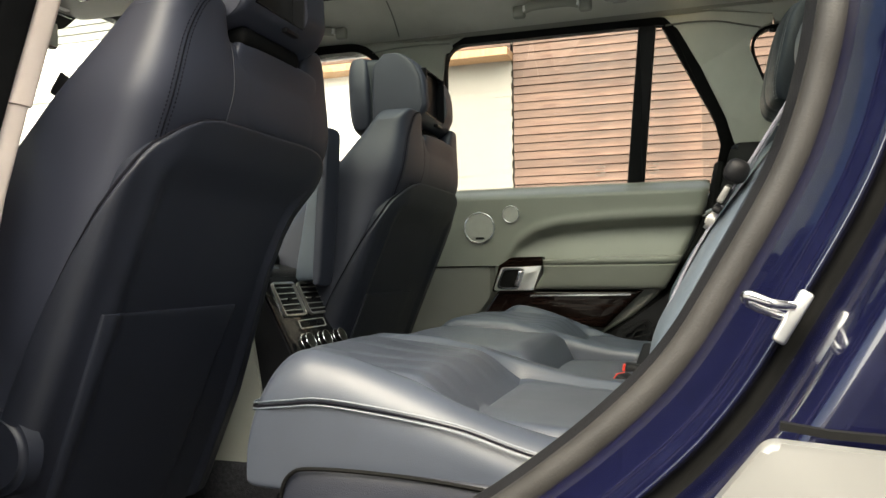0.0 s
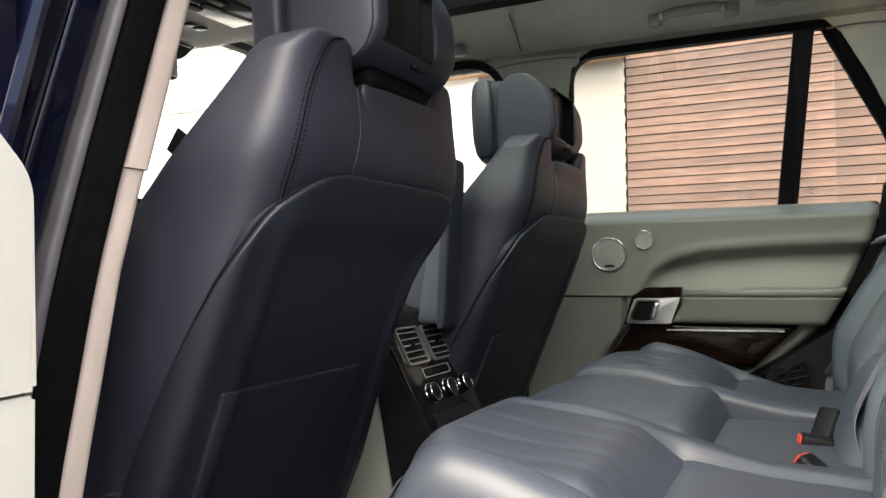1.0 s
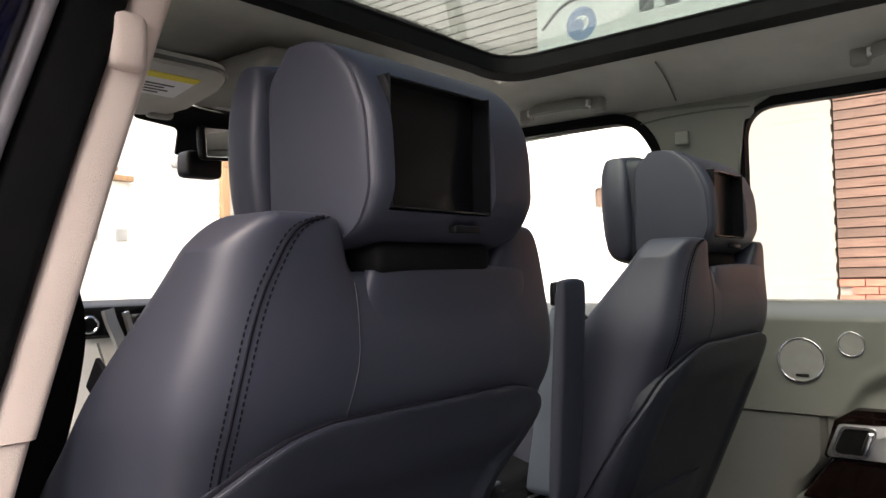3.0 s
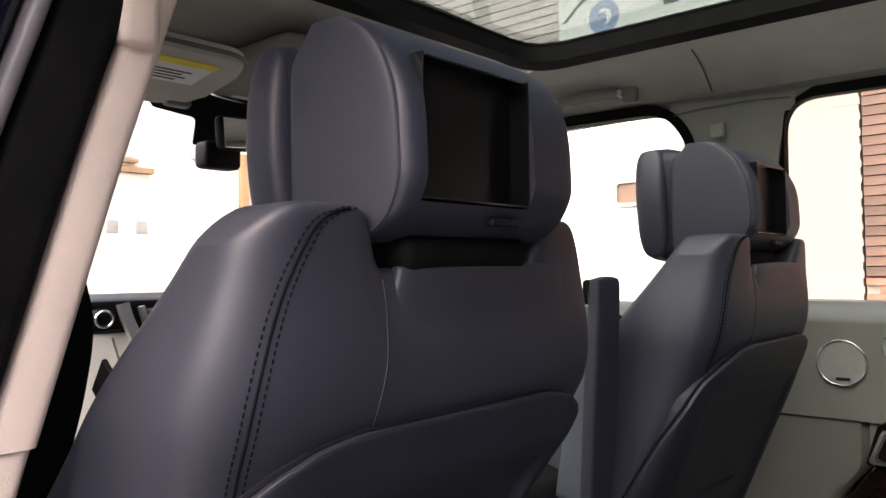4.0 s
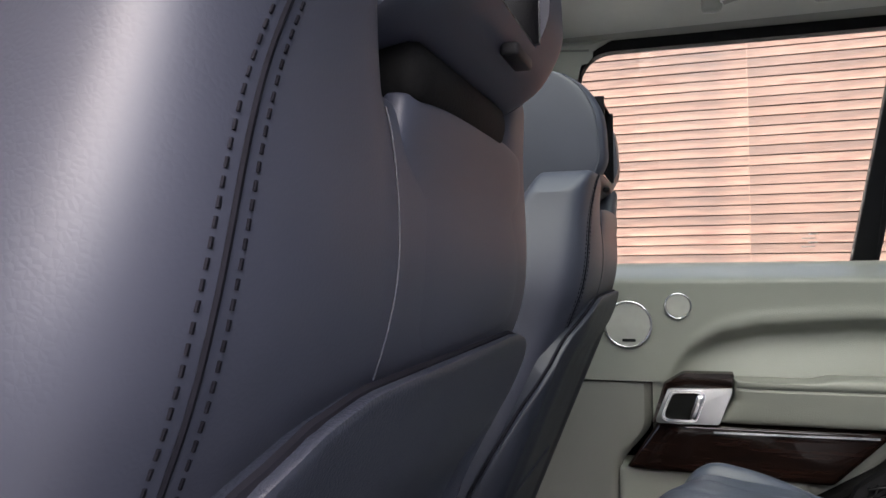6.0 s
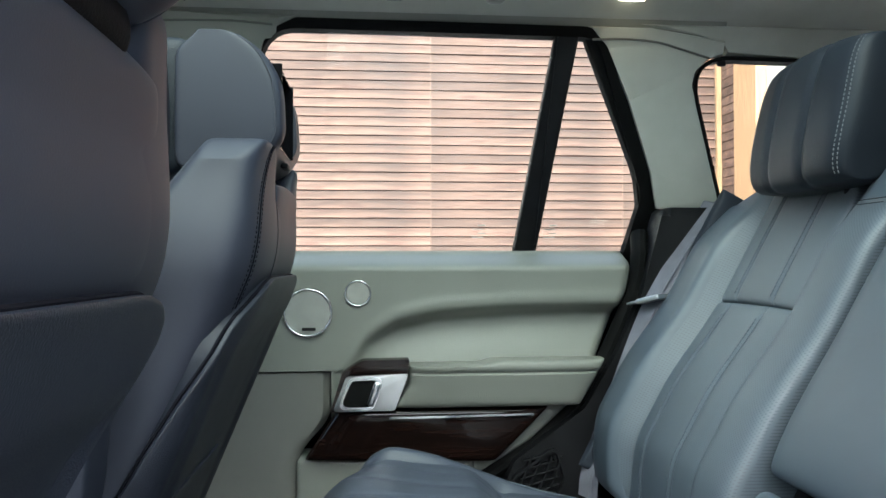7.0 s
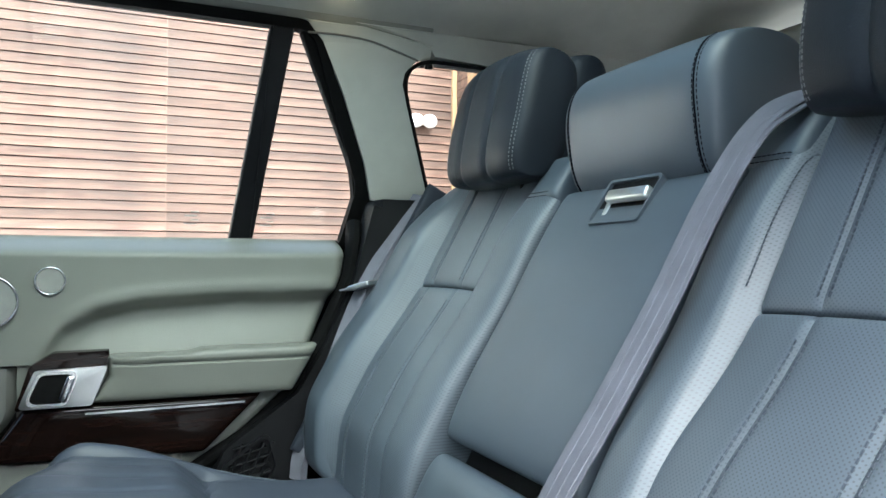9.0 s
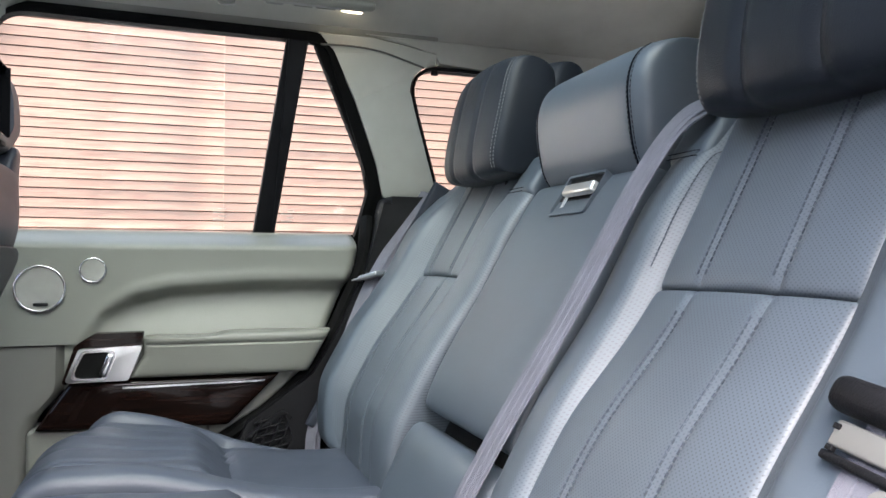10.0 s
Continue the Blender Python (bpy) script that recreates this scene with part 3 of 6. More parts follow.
TAIL = round_poly([(-0.66, 1.28), (0.66, 1.28), (0.58, 1.56), (-0.58, 1.56)], 0.05, 6)
tail = thing("window_tail", (1.45, 0, 1.25), "tailgate window with an ivory surround", "window", kind="structure")
part("window_frame", frame_ring(grow(TAIL, 0.02), TAIL, place_tail, -0.02, 0.02), M_RUBBER, tail)
part("tail_header", rbox((1.37, 0, 1.605), (0.12, 1.30, 0.045), 0.015), M_CREAM, tail, "ivory header above the tailgate glass")
g = part("pane", prism(TAIL, place_tail, -0.006, -0.002), M_GLASS, tail, smooth=False)
g.visible_shadow = False
part("tail_lower_trim", rbox((1.50, 0, 1.21), (0.06, 1.45, 0.10), 0.01), M_BLACK, tail)

# windscreen
def place_ws(a, b, h):
    return Vector((-1.06 - (1.64 - b) * 1.05 - h, a, b))


WS = round_poly([(-0.72, 1.16), (0.72, 1.16), (0.60, 1.675), (-0.60, 1.675)], 0.04, 6)
ws = thing("window_windscreen", (-1.5, 0, 1.15), "windscreen with a black border", "window", kind="structure")
part("windscreen_frame", frame_ring(grow(WS, 0.05), grow(WS, -0.004), place_ws, -0.01, 0.02), M_BLACK, ws)
g = part("pane", prism(WS, place_ws, 0.0, 0.004), M_GLASS, ws, smooth=False)
g.visible_shadow = False
part("shade_band", prism(round_poly([(-0.17, 1.68), (0.22, 1.68), (0.20, 1.612), (0.06, 1.600), (0.03, 1.553), (-0.04, 1.553), (-0.06, 1.600), (-0.17, 1.608)], [0.01, 0.01, 0.03, 0.02, 0.01, 0.01, 0.02, 0.02], 4), place_ws, -0.005, -0.001), M_BLACK, ws, "black shade band and mirror mount")
for s in (1, -1):
    part("a_pillar_trim", sweep([(-1.60, s * 0.80, 1.14), (-1.30, s * 0.74, 1.42), (-1.05, s * 0.66, 1.64)], ring_profile(0.045, 8, 0.05), (0, s, 0)), M_CREAM, ws, "ivory windscreen pillar trim")
part("header_trim", rbox((-1.02, 0, 1.700), (0.14, 1.30, 0.03), 0.012), M_LINER, ws)

# ---- far rear door inner panel ----
door_far = thing("door_far_rear", (0.15, 0.80, 0.55), "closed rear door with ivory leather panel and dark veneer", "car door", kind="structure")
REAR_EDGE = [(0.190, 0.74), (0.268, 0.787), (0.343, 0.833), (0.424, 0.906), (0.474, 0.993), (0.512, 1.073), (0.536, 1.135), (0.545, 1.19)]


def rear_x(z):
    return float(np.interp(z, [p[1] for p in REAR_EDGE], [p[0] for p in REAR_EDGE]))


SCOOP_X = [-0.060, -0.024, 0.020, 0.074, 0.150, 0.302, 0.60]
SCOOP_Z = [0.90, 0.985, 1.046, 1.077, 1.094, 1.104, 1.108]


def door_y(x, z):
    """The door panel's surface: a rolled top, a hollow under the swept line, fuller below."""
    y = 0.752
    y += 0.062 * bump01(z, 1.165, 1.205) ** 1.5
    edge = float(np.interp(x, SCOOP_X, SCOOP_Z)) if x > -0.06 else 0.0
    d = edge - z
    if d > 0:
        xin = bump01(x, -0.05, 0.10)
        y += 0.034 * bump01(d, 0.0, 0.030) * xin * (1 - 0.75 * bump01(d, 0.03, 0.14))
    y -= 0.0025 * groove(z, edge + 0.008, 0.012) * bump01(x, -0.04, 0.05)
    return y


def door_sheet(x0, zs, f_x1, f_y, n, thick=0.05):
    bm = bmesh.new()
    a, b = [], []
    for z in zs:
        x1 = f_x1(z)
        row, back = [], []
        for i in range(n + 1):
            x = x0(z) + (x1 - x0(z)) * i / n
            e = 0.018 * max(0, 1 - (x1 - x) / 0.02) ** 2
            row.append(bm.verts.new((x, f_y(x, z) + e, z)))
            back.append(bm.verts.new((x, f_y(x, z) + thick + 0.05, z)))
        a.append(row)
        b.append(back)
    m = len(zs)
    for j in range(m - 1):
        for i in range(n):
            bm.faces.new((a[j][i], a[j][i + 1], a[j + 1][i + 1], a[j + 1][i]))
            bm.faces.new((b[j][i], b[j + 1][i], b[j + 1][i + 1], b[j][i + 1]))
        bm.faces.new((a[j][0], a[j + 1][0], b[j + 1][0], b[j][0]))
        bm.faces.new((a[j][n], b[j][n], b[j + 1][n], a[j + 1][n]))
    for i in range(n):
        bm.faces.new((a[0][i], b[0][i], b[0][i + 1], a[0][i + 1]))
        bm.faces.new((a[-1][i], a[-1][i + 1], b[-1][i + 1], b[-1][i]))
    return bm


part("upper_panel", door_sheet(lambda z: -0.33, list(np.linspace(0.976, 1.206, 60)), rear_x, door_y, 110), M_CREAM_SHADED, door_far, "ivory leather upper door panel")
part("middle_panel", door_sheet(lambda z: -0.05, list(np.linspace(0.742, 0.975, 40)), rear_x, lambda x, z: 0.760, 50), M_CREAM_SHADED, door_far, "ivory leather middle door panel")
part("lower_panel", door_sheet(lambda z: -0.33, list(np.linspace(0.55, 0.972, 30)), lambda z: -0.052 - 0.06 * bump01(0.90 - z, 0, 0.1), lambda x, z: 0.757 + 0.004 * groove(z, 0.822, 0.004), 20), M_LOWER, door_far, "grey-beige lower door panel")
part("bottom_panel", rbox((0.055, 0.795, 0.68), (0.34, 0.10, 0.262), 0.012), M_CREAM_SHADED, door_far)
part("belt_seal", sweep([(-0.33, 0.838, 1.196), (0.1, 0.838, 1.197), (0.545, 0.838, 1.199)], flat_profile(0.03, 0.012)), M_RUBBER, door_far, "black glass seal")

# armrest
def armrest_fn(u, v):
    x = 0.286 + 0.19 * u
    x1 = 0.098 + (0.0 if v > 0 else -0.028 * -v)
    x2 = 0.474 - 0.048 * (0.5 - v / 2)
    x = x1 + (x2 - x1) * (u + 1) / 2
    z = 0.953 + 0.045 * v - (0.007 * bump01(0.26 - x, 0, 0.03) * bump01(v, 0.72, 1.0) if x < 0.26 else 0)
    return (x, 0.745, z), (0, -1, 0), 0.045 + 0.010 * v - 0.006 * groove(v, 0.52, 0.05), 0.02


part("armrest", pillow(armrest_fn, 40, 30, 7), M_CREAM_SHADED, door_far, "ivory leather armrest with a stitched seam")
part("stitching", dashes([(0.10 + 0.365 * k / 30, 0.6965, 0.9775 + 0.006 * k / 30) for k in range(31)], 0.004, 0.002, 0.0006), M_LOWER, door_far)

# veneer: upper cap and lower boat-shaped trim
def plate(pts, r, y0, y1, bevel):
    return prism(round_poly(pts, r, 5), lambda a, b, h: Vector((a, -h, b)), -y0, -y1, bevel)


part("veneer_cap", plate([(-0.050, 0.902), (-0.028, 0.976), (0.008, 0.999), (0.098, 1.000), (0.094, 0.974), (-0.018, 0.971), (-0.040, 0.902)], [0.003, 0.01, 0.02, 0.003, 0.002, 0.006, 0.002], 0.752, 0.716, 0.006), M_WOOD, door_far, "dark gloss veneer cap")
part("veneer_trim", pillow(lambda u, v: ((lambda t, s: (((-0.098 + (-0.036 + 0.098) * s) * (1 - t) + (0.262 + (0.368 - 0.262) * s) * t), 0.752, 0.812 + 0.093 * s - 0.010 * t * (1 - s)))((u + 1) / 2, (v + 1) / 2), (0, -1, 0), 0.030, 0.01), 30, 24, 7), M_WOOD, door_far, "dark gloss veneer trim")
# chrome strip added as the window's highlight along the gloss veneer
part("highlight_strip", sweep([(0.06, 0.7195, 0.8905), (0.18, 0.7195, 0.8915), (0.335, 0.7205, 0.893)], flat_profile(0.004, 0.0035), (0, -1, 0)), M_CHROME, door_far, "added chrome strip for a highlight on the veneer")
hp = part("handle_plate", plate([(-0.045, 0.905), (-0.020, 0.970), (0.096, 0.974), (0.070, 0.906)], [0.006, 0.008, 0.004, 0.004], 0.752, 0.711, 0.003), M_SATIN, door_far, "satin metal handle plate")
part("handle_recess", plate([(-0.034, 0.912), (-0.013, 0.965), (0.048, 0.966), (0.027, 0.912)], 0.012, 0.730, 0.7105, 0.001), M_RUBBER, hp, "dark recess")
co = round_poly([(-0.037, 0.909), (-0.014, 0.968), (0.052, 0.969), (0.030, 0.909)], 0.014, 5)
ci = round_poly([(-0.031, 0.914), (-0.010, 0.963), (0.045, 0.964), (0.025, 0.914)], 0.012, 5)
part("handle_rim", frame_ring(co, ci, lambda a, b, h: Vector((a, -h, b)), -0.716, -0.706), M_CHROME, hp, "chrome rim")
part("handle_pull", rbox((0.031, 0.704, 0.938), (0.014, 0.010, 0.046), 0.004, m=pose(0, 0, 0, 0, 20, 0)), M_CHROME, hp, "chrome pull")

# speakers
def disc(c, r, y0, y1, n=40, bevel=0.0):
    pts = [(c[0] + r * math.cos(2 * math.pi * k / n), c[1] + r * math.sin(2 * math.pi * k / n)) for k in range(n)]
    return prism(pts, lambda a, b, h: Vector((a, -h, b)), -y0, -y1, bevel)


def annulus(c, r0, r1, y0, y1, n=40):
    mk = lambda r: [(c[0] + r * math.cos(2 * math.pi * k / n), c[1] + r * math.sin(2 * math.pi * k / n)) for k in range(n)]
    return frame_ring(mk(r1), mk(r0), lambda a, b, h: Vector((a, -h, b)), -y0, -y1)


for c, r in (((-0.094, 1.087), 0.047), ((0.0005, 1.1235), 0.0255)):
    sp = part("speaker", disc(c, r - 0.004, 0.758, 0.748, bevel=0.002), M_GRILLE, door_far, "round mesh speaker cover")
    rr = 0.0026 if r > 0.03 else 0.0017
    part("speaker_rim", tube([(c[0] + (r - rr) * math.cos(2 * math.pi * k / 48), 0.748, c[1] + (r - rr) * math.sin(2 * math.pi * k / 48)) for k in range(48)], rr, 10, (0, 1, 0), closed=True), M_CHROME, sp, "chrome rim")
    if r > 0.03:
        part("badge", rbox((c[0] + 0.002, 0.7465, c[1] - 0.031), (0.026, 0.002, 0.006), 0.001), M_BLACK, sp, "small dark badge")

# black seal round the rear of the door, and the dark quarter lining behind it
seal_pts = [(x + 0.018, 0.775, z) for x, z in REAR_EDGE] + [(0.572, 0.80, 1.24)]
solo("seal_far", tube(smooth_path(seal_pts, 5), 0.017, 10, (0, 1, 0), 0.02), M_RUBBER, "black rubber door seal", "door seal", kind="structure")
wheel = thing("arch_lining", (0.5, 0.75, 0.6), "dark moulded lining over the wheel arch beside the rear seat", "car trim", kind="structure")
lin = round_poly([(0.20, 0.56), (0.30, 0.80), (0.44, 0.90), (0.50, 1.00), (0.555, 1.12), (0.60, 1.29), (0.80, 1.29), (0.80, 0.56)], 0.02, 4)
part("lining", prism(lin, lambda a, b, h: Vector((a, h, b)), 0.80, 0.735, 0.02), M_BLACK, wheel)
gp = round_poly([(0.300, 0.770), (0.378, 0.825), (0.395, 0.765), (0.38, 0.735), (0.30, 0.735)], 0.012, 4)
gr = part("vent_grille", frame_ring(grow(gp, 0.006), gp, lambda a, b, h: Vector((a, h, b)), 0.74, 0.722), M_BLACK, wheel, "black cabin vent grille")
for k in range(5):
    part("slat", rbox((0.345, 0.730, 0.745 + 0.016 * k), (0.085 - 0.006 * k, 0.012, 0.004), 0.001, m=pose(0, 0, 0, 0, -14, 0)), M_BLACK, gr)
for k in range(4):
    part("slat", rbox((0.318 + 0.02 * k, 0.730, 0.775), (0.004, 0.012, 0.075), 0.001, m=pose(0, 0, 0, 0, 22, 0)), M_BLACK, gr)

# far front door, seen between the front seats
door_ff = thing("door_far_front", (-0.7, 0.80, 0.55), "closed front door with ivory upper panel", "car door", kind="structure")
part("upper_panel", door_sheet(lambda z: -1.35, list(np.linspace(0.90, 1.195, 20)), lambda z: -0.36, lambda x, z: 0.755 + 0.06 * bump01(z, 1.16, 1.20), 10), M_CREAM_SHADED, door_ff)
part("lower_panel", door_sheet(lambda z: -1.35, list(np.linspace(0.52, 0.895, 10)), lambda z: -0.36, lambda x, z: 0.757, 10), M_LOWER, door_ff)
solo("b_pillar_far_lower", rbox((-0.345, 0.80, 0.86), (0.035, 0.06, 0.66), 0.01), M_BLACK, "black lower centre pillar between the doors", "pillar trim", kind="structure")

# ---- front seats ----
SEAT_Y = -0.41


def seat_mid(z):
    return -0.13 - (1.33 - z) * 0.42


def seat_half(z):
    return 0.208 + 0.038 * bump01(1.325 - z, 0.0, 0.16) + 0.012 * bump01(1.15 - z, 0, 0.25)


def seat_back_t(z):
    return 0.052 + 0.048 * bump01(1.33 - z, 0.0, 0.17)


FRONT_Z = np.linspace(0.70, 1.34, 65)
FRONT_T = np.interp(FRONT_Z, [0.80, 1.022, 1.10, 1.16, 1.21, 1.249, 1.306, 1.33], [0.21, 0.205, 0.155, 0.106, 0.077, 0.061, 0.040, 0.036])
for _ in range(3):
    FRONT_T = np.convolve(np.pad(FRONT_T, 2, mode="edge"), np.ones(5) / 5, "valid")


def seat_front_t(u, z):
    fb = float(np.interp(z, FRONT_Z, FRONT_T))
    return fb * (0.55 + 0.45 * bump01(abs(u), 0.35, 0.8))


def seat_top(u):
    return 1.281 + 0.046 * bump01(abs(u), 0.42, 0.58) - (0.030 * max(0.0, (-u - 0.80) / 0.20) ** 2 if u < 0 else 0.055 * max(0.0, (u - 0.72) / 0.28) ** 2)


SEAT_TUCK = [1.0]


def tuck(u, z):
    """How far the inboard side draws in below the shoulder."""
    waist = float(np.interp(z, [0.75, 0.80, 0.88, 0.96, 1.02, 1.055, 1.08, 1.105, 1.13, 1.16], [0.060, 0.070, 0.090, 0.108, 0.107, 0.096, 0.072, 0.036, 0.010, 0.0]))
    return SEAT_TUCK[0] * waist if u > 0 else 0.0


def seat_back_fn(u, v):
    t = (v + 1) / 2
    z = 0.56 + (seat_top(u) - 0.56) * t
    w = seat_half(z)
    y = SEAT_Y + (w - tuck(u, z)) * u
    a = seat_back_t(z)
    return (seat_mid(z), y, z), (1, 0, 0), a, seat_front_t(u, z)


def seat_rear_x(y, z, p=5.0, pv=12.0):
    """The rear surface of the seat back at a place."""
    u = min(max((y - SEAT_Y) / seat_half(z), -0.999), 0.999)
    v = min(max(-1 + 2 * (z - 0.56) / (seat_top(u) - 0.56), -0.999), 0.999)
    k = (1 - abs(u) ** p) ** (1 / p) * (1 - abs(v) ** pv) ** (1 / pv)
    return seat_mid(z) + seat_back_t(z) * k


def front_seat():
    s = thing("front_seat", (-0.40, SEAT_Y, 0.50), "dark navy leather front seat with screen headrest", "car seat", "front seats")
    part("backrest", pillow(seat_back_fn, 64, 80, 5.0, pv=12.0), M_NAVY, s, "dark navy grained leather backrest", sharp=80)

    # leather pad across the upper back, between the shoulders
    def pad(u, v):
        u, v = squircle(u, v, 0.26)
        z = 1.222 + 0.064 * v
        y = SEAT_Y + 0.031 + 0.124 * u + 0.12 * (z - 1.21) * (u < 0) * -u
        x = seat_rear_x(SEAT_Y + 0.08 * u, min(z, 1.24)) + (z - 1.24) * 0.10 * (z > 1.24)
        return (x - 0.012, y, z), (1, 0, 0), 0.0128, 0.01
    part("upper_pad", pillow(pad, 40, 36, 4.5, pv=7), M_NAVY, s, "smooth leather pad on the upper back")

    # moulded shell over the lower back, its edge wrapping round both sides
    def shell_x(y, z):
        dy = abs(y - SEAT_Y)
        return seat_mid(z) + 0.106 - 0.012 * bump01(dy, 0.150, 0.236) ** 2 - 0.011 * bump01(1.118 - z, 0, 0.05) * (1 - bump01(dy, 0.176, 0.202))

    def shell_fn(u, v):
        s_ = abs(u)
        w = max(0.0, (s_ - 0.8) / 0.2)
        dy = 0.236 * min(s_, 0.8) / 0.8
        if w == 0:
            ztop = 1.163 - float(np.interp(dy, [0.12, 0.155, 0.185, 0.22, 0.236], [0, 0.006, 0.019, 0.045, 0.068]))
        else:
            ztop = float(np.interp(w, [0, 0.25, 0.5, 0.7, 0.9, 1.0], [1.095, 1.073, 1.039, 0.985, 0.912, 0.81]))
        z = 0.575 + (ztop - 0.575) * (v + 1) / 2
        f = w * math.pi / 2
        sg_ = 1 if u > 0 else -1
        y = SEAT_Y + sg_ * (dy + 0.026 * math.sin(f)) - tuck(u, z) * u
        x = shell_x(SEAT_Y + dy, z) - 0.042 * (1 - math.cos(f))
        return (x, y, z), (math.cos(f), sg_ * math.sin(f), 0), 0.009, 0.03
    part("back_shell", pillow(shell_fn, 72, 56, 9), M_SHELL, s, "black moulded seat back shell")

    for sg_ in (-1, 1):
        edge = []
        for a in list(np.linspace(0.0, 0.8, 24)) + list(np.linspace(0.82, 0.998, 22)):
            c, n, h0, h1 = shell_fn(sg_ * a, 0.992)
            edge.append(Vector(c) - Vector(n) * 0.001 + Vector((0, 0, 0.002)))
        part("shell_joint", tube(edge, 0.0026, 6, (0.7, sg_ * 0.7, 0)), M_THREAD, s, "dark joint round the seat back shell")

    def pocket(u, v):
        y = SEAT_Y - 0.052 + (0.138 + 0.006 * v) * u - tuck(1, 0.8) * 0.3
        z = 0.755 + 0.157 * v
        return (shell_x(y, z) + 0.006, y, z), (1, 0, 0), 0.0085, 0.004
    part("map_pocket", pillow(pocket, 40, 40, 14), M_SHELL, s, "map pocket on the seat back")

    # seam and double stitching down each shoulder
    def on(d, off):
        return [(seat_rear_x(SEAT_Y - q.x - d, q.y) + off, SEAT_Y - q.x - d, q.y) for q in path3]
    path3 = smooth_path([(0.130, 1.3235, 0), (0.148, 1.318, 0), (0.160, 1.309, 0), (0.171, 1.290, 0), (0.184, 1.262, 0), (0.195, 1.228, 0), (0.203, 1.19, 0), (0.205, 1.155, 0), (0.203, 1.115, 0)], 8)
    part("shoulder_seam", tube(on(0, 0.0), 0.0012, 6, (1, 0, 0)), M_THREAD, s)
    for d in (-0.0056, 0.0056):
        part("stitching", dashes(on(d, 0.0002), 0.0032, 0.0024, 0.0007), M_THREAD, s, "row of dark stitches")
    # light seam between shoulder and pad
    part("pad_seam", tube([(seat_rear_x(SEAT_Y - 0.094, z) + 0.001, SEAT_Y - 0.094 - 0.008 * bump01(1.22 - z, 0, 0.06), z) for z in np.linspace(1.272, 1.165, 12)], 0.0005, 6, (1, 0, 0)), M_SHELL, s)
    part("seat_tag", rbox((-0.251, SEAT_Y - 0.229, 1.197), (0.024, 0.004, 0.030), 0.001, m=pose(0, 0, 0, 0, 36, 0)), M_BLACK, s, "small black sewn tag")

    # cushion, base and recliner cap
    def cush(u, v):
        u, v = squircle(u, v, 0.2)
        x, y = -0.74 + 0.29 * u, SEAT_Y + 0.25 * v
        return (x, y, 0.70), (0, 0, 1), 0.085 + 0.03 * bump01(abs(v), 0.5, 0.9), 0.09
    part("seat_cushion", pillow(cush, 24, 24, 4), M_NAVY, s)
    part("seat_base", rbox((-0.68, SEAT_Y, 0.565), (0.58, 0.44, 0.12), 0.03), M_BLACK, s)
    cap = bmesh.new()
    bmesh.ops.create_cone(cap, cap_ends=True, segments=36, radius1=0.058, radius2=0.050, depth=0.03, matrix=pose(-0.315, SEAT_Y - 0.256, 0.745, 90, 0, 0))
    bmesh.ops.bevel(cap, geom=[e for e in cap.edges if len(e.link_faces) == 2 and e.calc_face_angle() > 0.5], offset=0.007, segments=3, affect="EDGES")
    part("recliner_cap", cap, M_SHELL, s, "round black recliner cover")

    # headrest: rear body with a screen, padded wing in front of a slot, two posts
    hy = SEAT_Y + 0.003

    def hr_rear(z):
        return float(np.interp(z, HR_Z, HR_X))

    HR_Z = np.linspace(1.298, 1.489, 96)
    HR_X = np.interp(HR_Z, [1.300, 1.308, 1.318, 1.345, 1.390, 1.413, 1.440, 1.456, 1.470, 1.480, 1.487], [-0.100, -0.080, -0.066, -0.052, -0.054, -0.058, -0.072, -0.086, -0.105, -0.128, -0.146])
    for _ in range(2):
        HR_X = np.convolve(np.pad(HR_X, 3, mode="edge"), np.ones(7) / 7, "valid")

    def hr_body(u, v):
        u, v = squircle(u, v, 0.06)
        z = 1.387 + 0.088 * v
        return (-0.150, hy + 0.113 * u, z), (1, 0, 0), hr_rear(z) + 0.150, 0.040 - 0.026 * bump01(z, 1.43, 1.475) ** 2
    block = pillow(hr_body, 60, 60, 13, pv=9)
    # upright recess for the screen
    hole = bmesh.new()
    ring = []
    for x, y0, y1, z0, z1 in ((-0.082, -0.0900, 0.0400, 1.330, 1.438), (0.006, -0.0945, 0.0440, 1.325, 1.442)):
        ring.append([hole.verts.new((x, hy + a, b)) for a, b in ((y0, z0), (y1, z0), (y1, z1), (y0, z1))])
    hole.faces.new(ring[0][::-1])
    hole.faces.new(ring[1])
    for k in range(4):
        hole.faces.new((ring[0][k], ring[0][(k + 1) % 4], ring[1][(k + 1) % 4], ring[1][k]))
    body = part("headrest", carve(block, hole), M_NAVY, s, "leather headrest body with a screen recess", sharp=30)

    def hr_front(u, v):
        u, v = squircle(u, v, 0.45)
        y = hy + 0.119 * u
        z = 1.385 + 0.097 * v
        return (-0.226 - 0.004 * v + 0.008 * u * u, y, z), (-1, 0, 0), 0.036, 0.028
    part("headrest_pad", pillow(hr_front, 34, 34, 4.5), M_NAVY, body, "padded front of the headrest")
    # leather fold behind the pad, its shade painted as a dark block
    part("headrest_core", rbox((-0.200, hy, 1.381), (0.06, 0.204, 0.178), 0.02), M_HEAD_SHADED, body, "dark block for the shaded fold in the headrest")
    # screen at the bottom of its recess
    part("screen", rbox((-0.0805, hy - 0.025, 1.384), (0.006, 0.129, 0.107), 0.001), M_SCREEN, body, "dark glossy video screen", smooth=False)
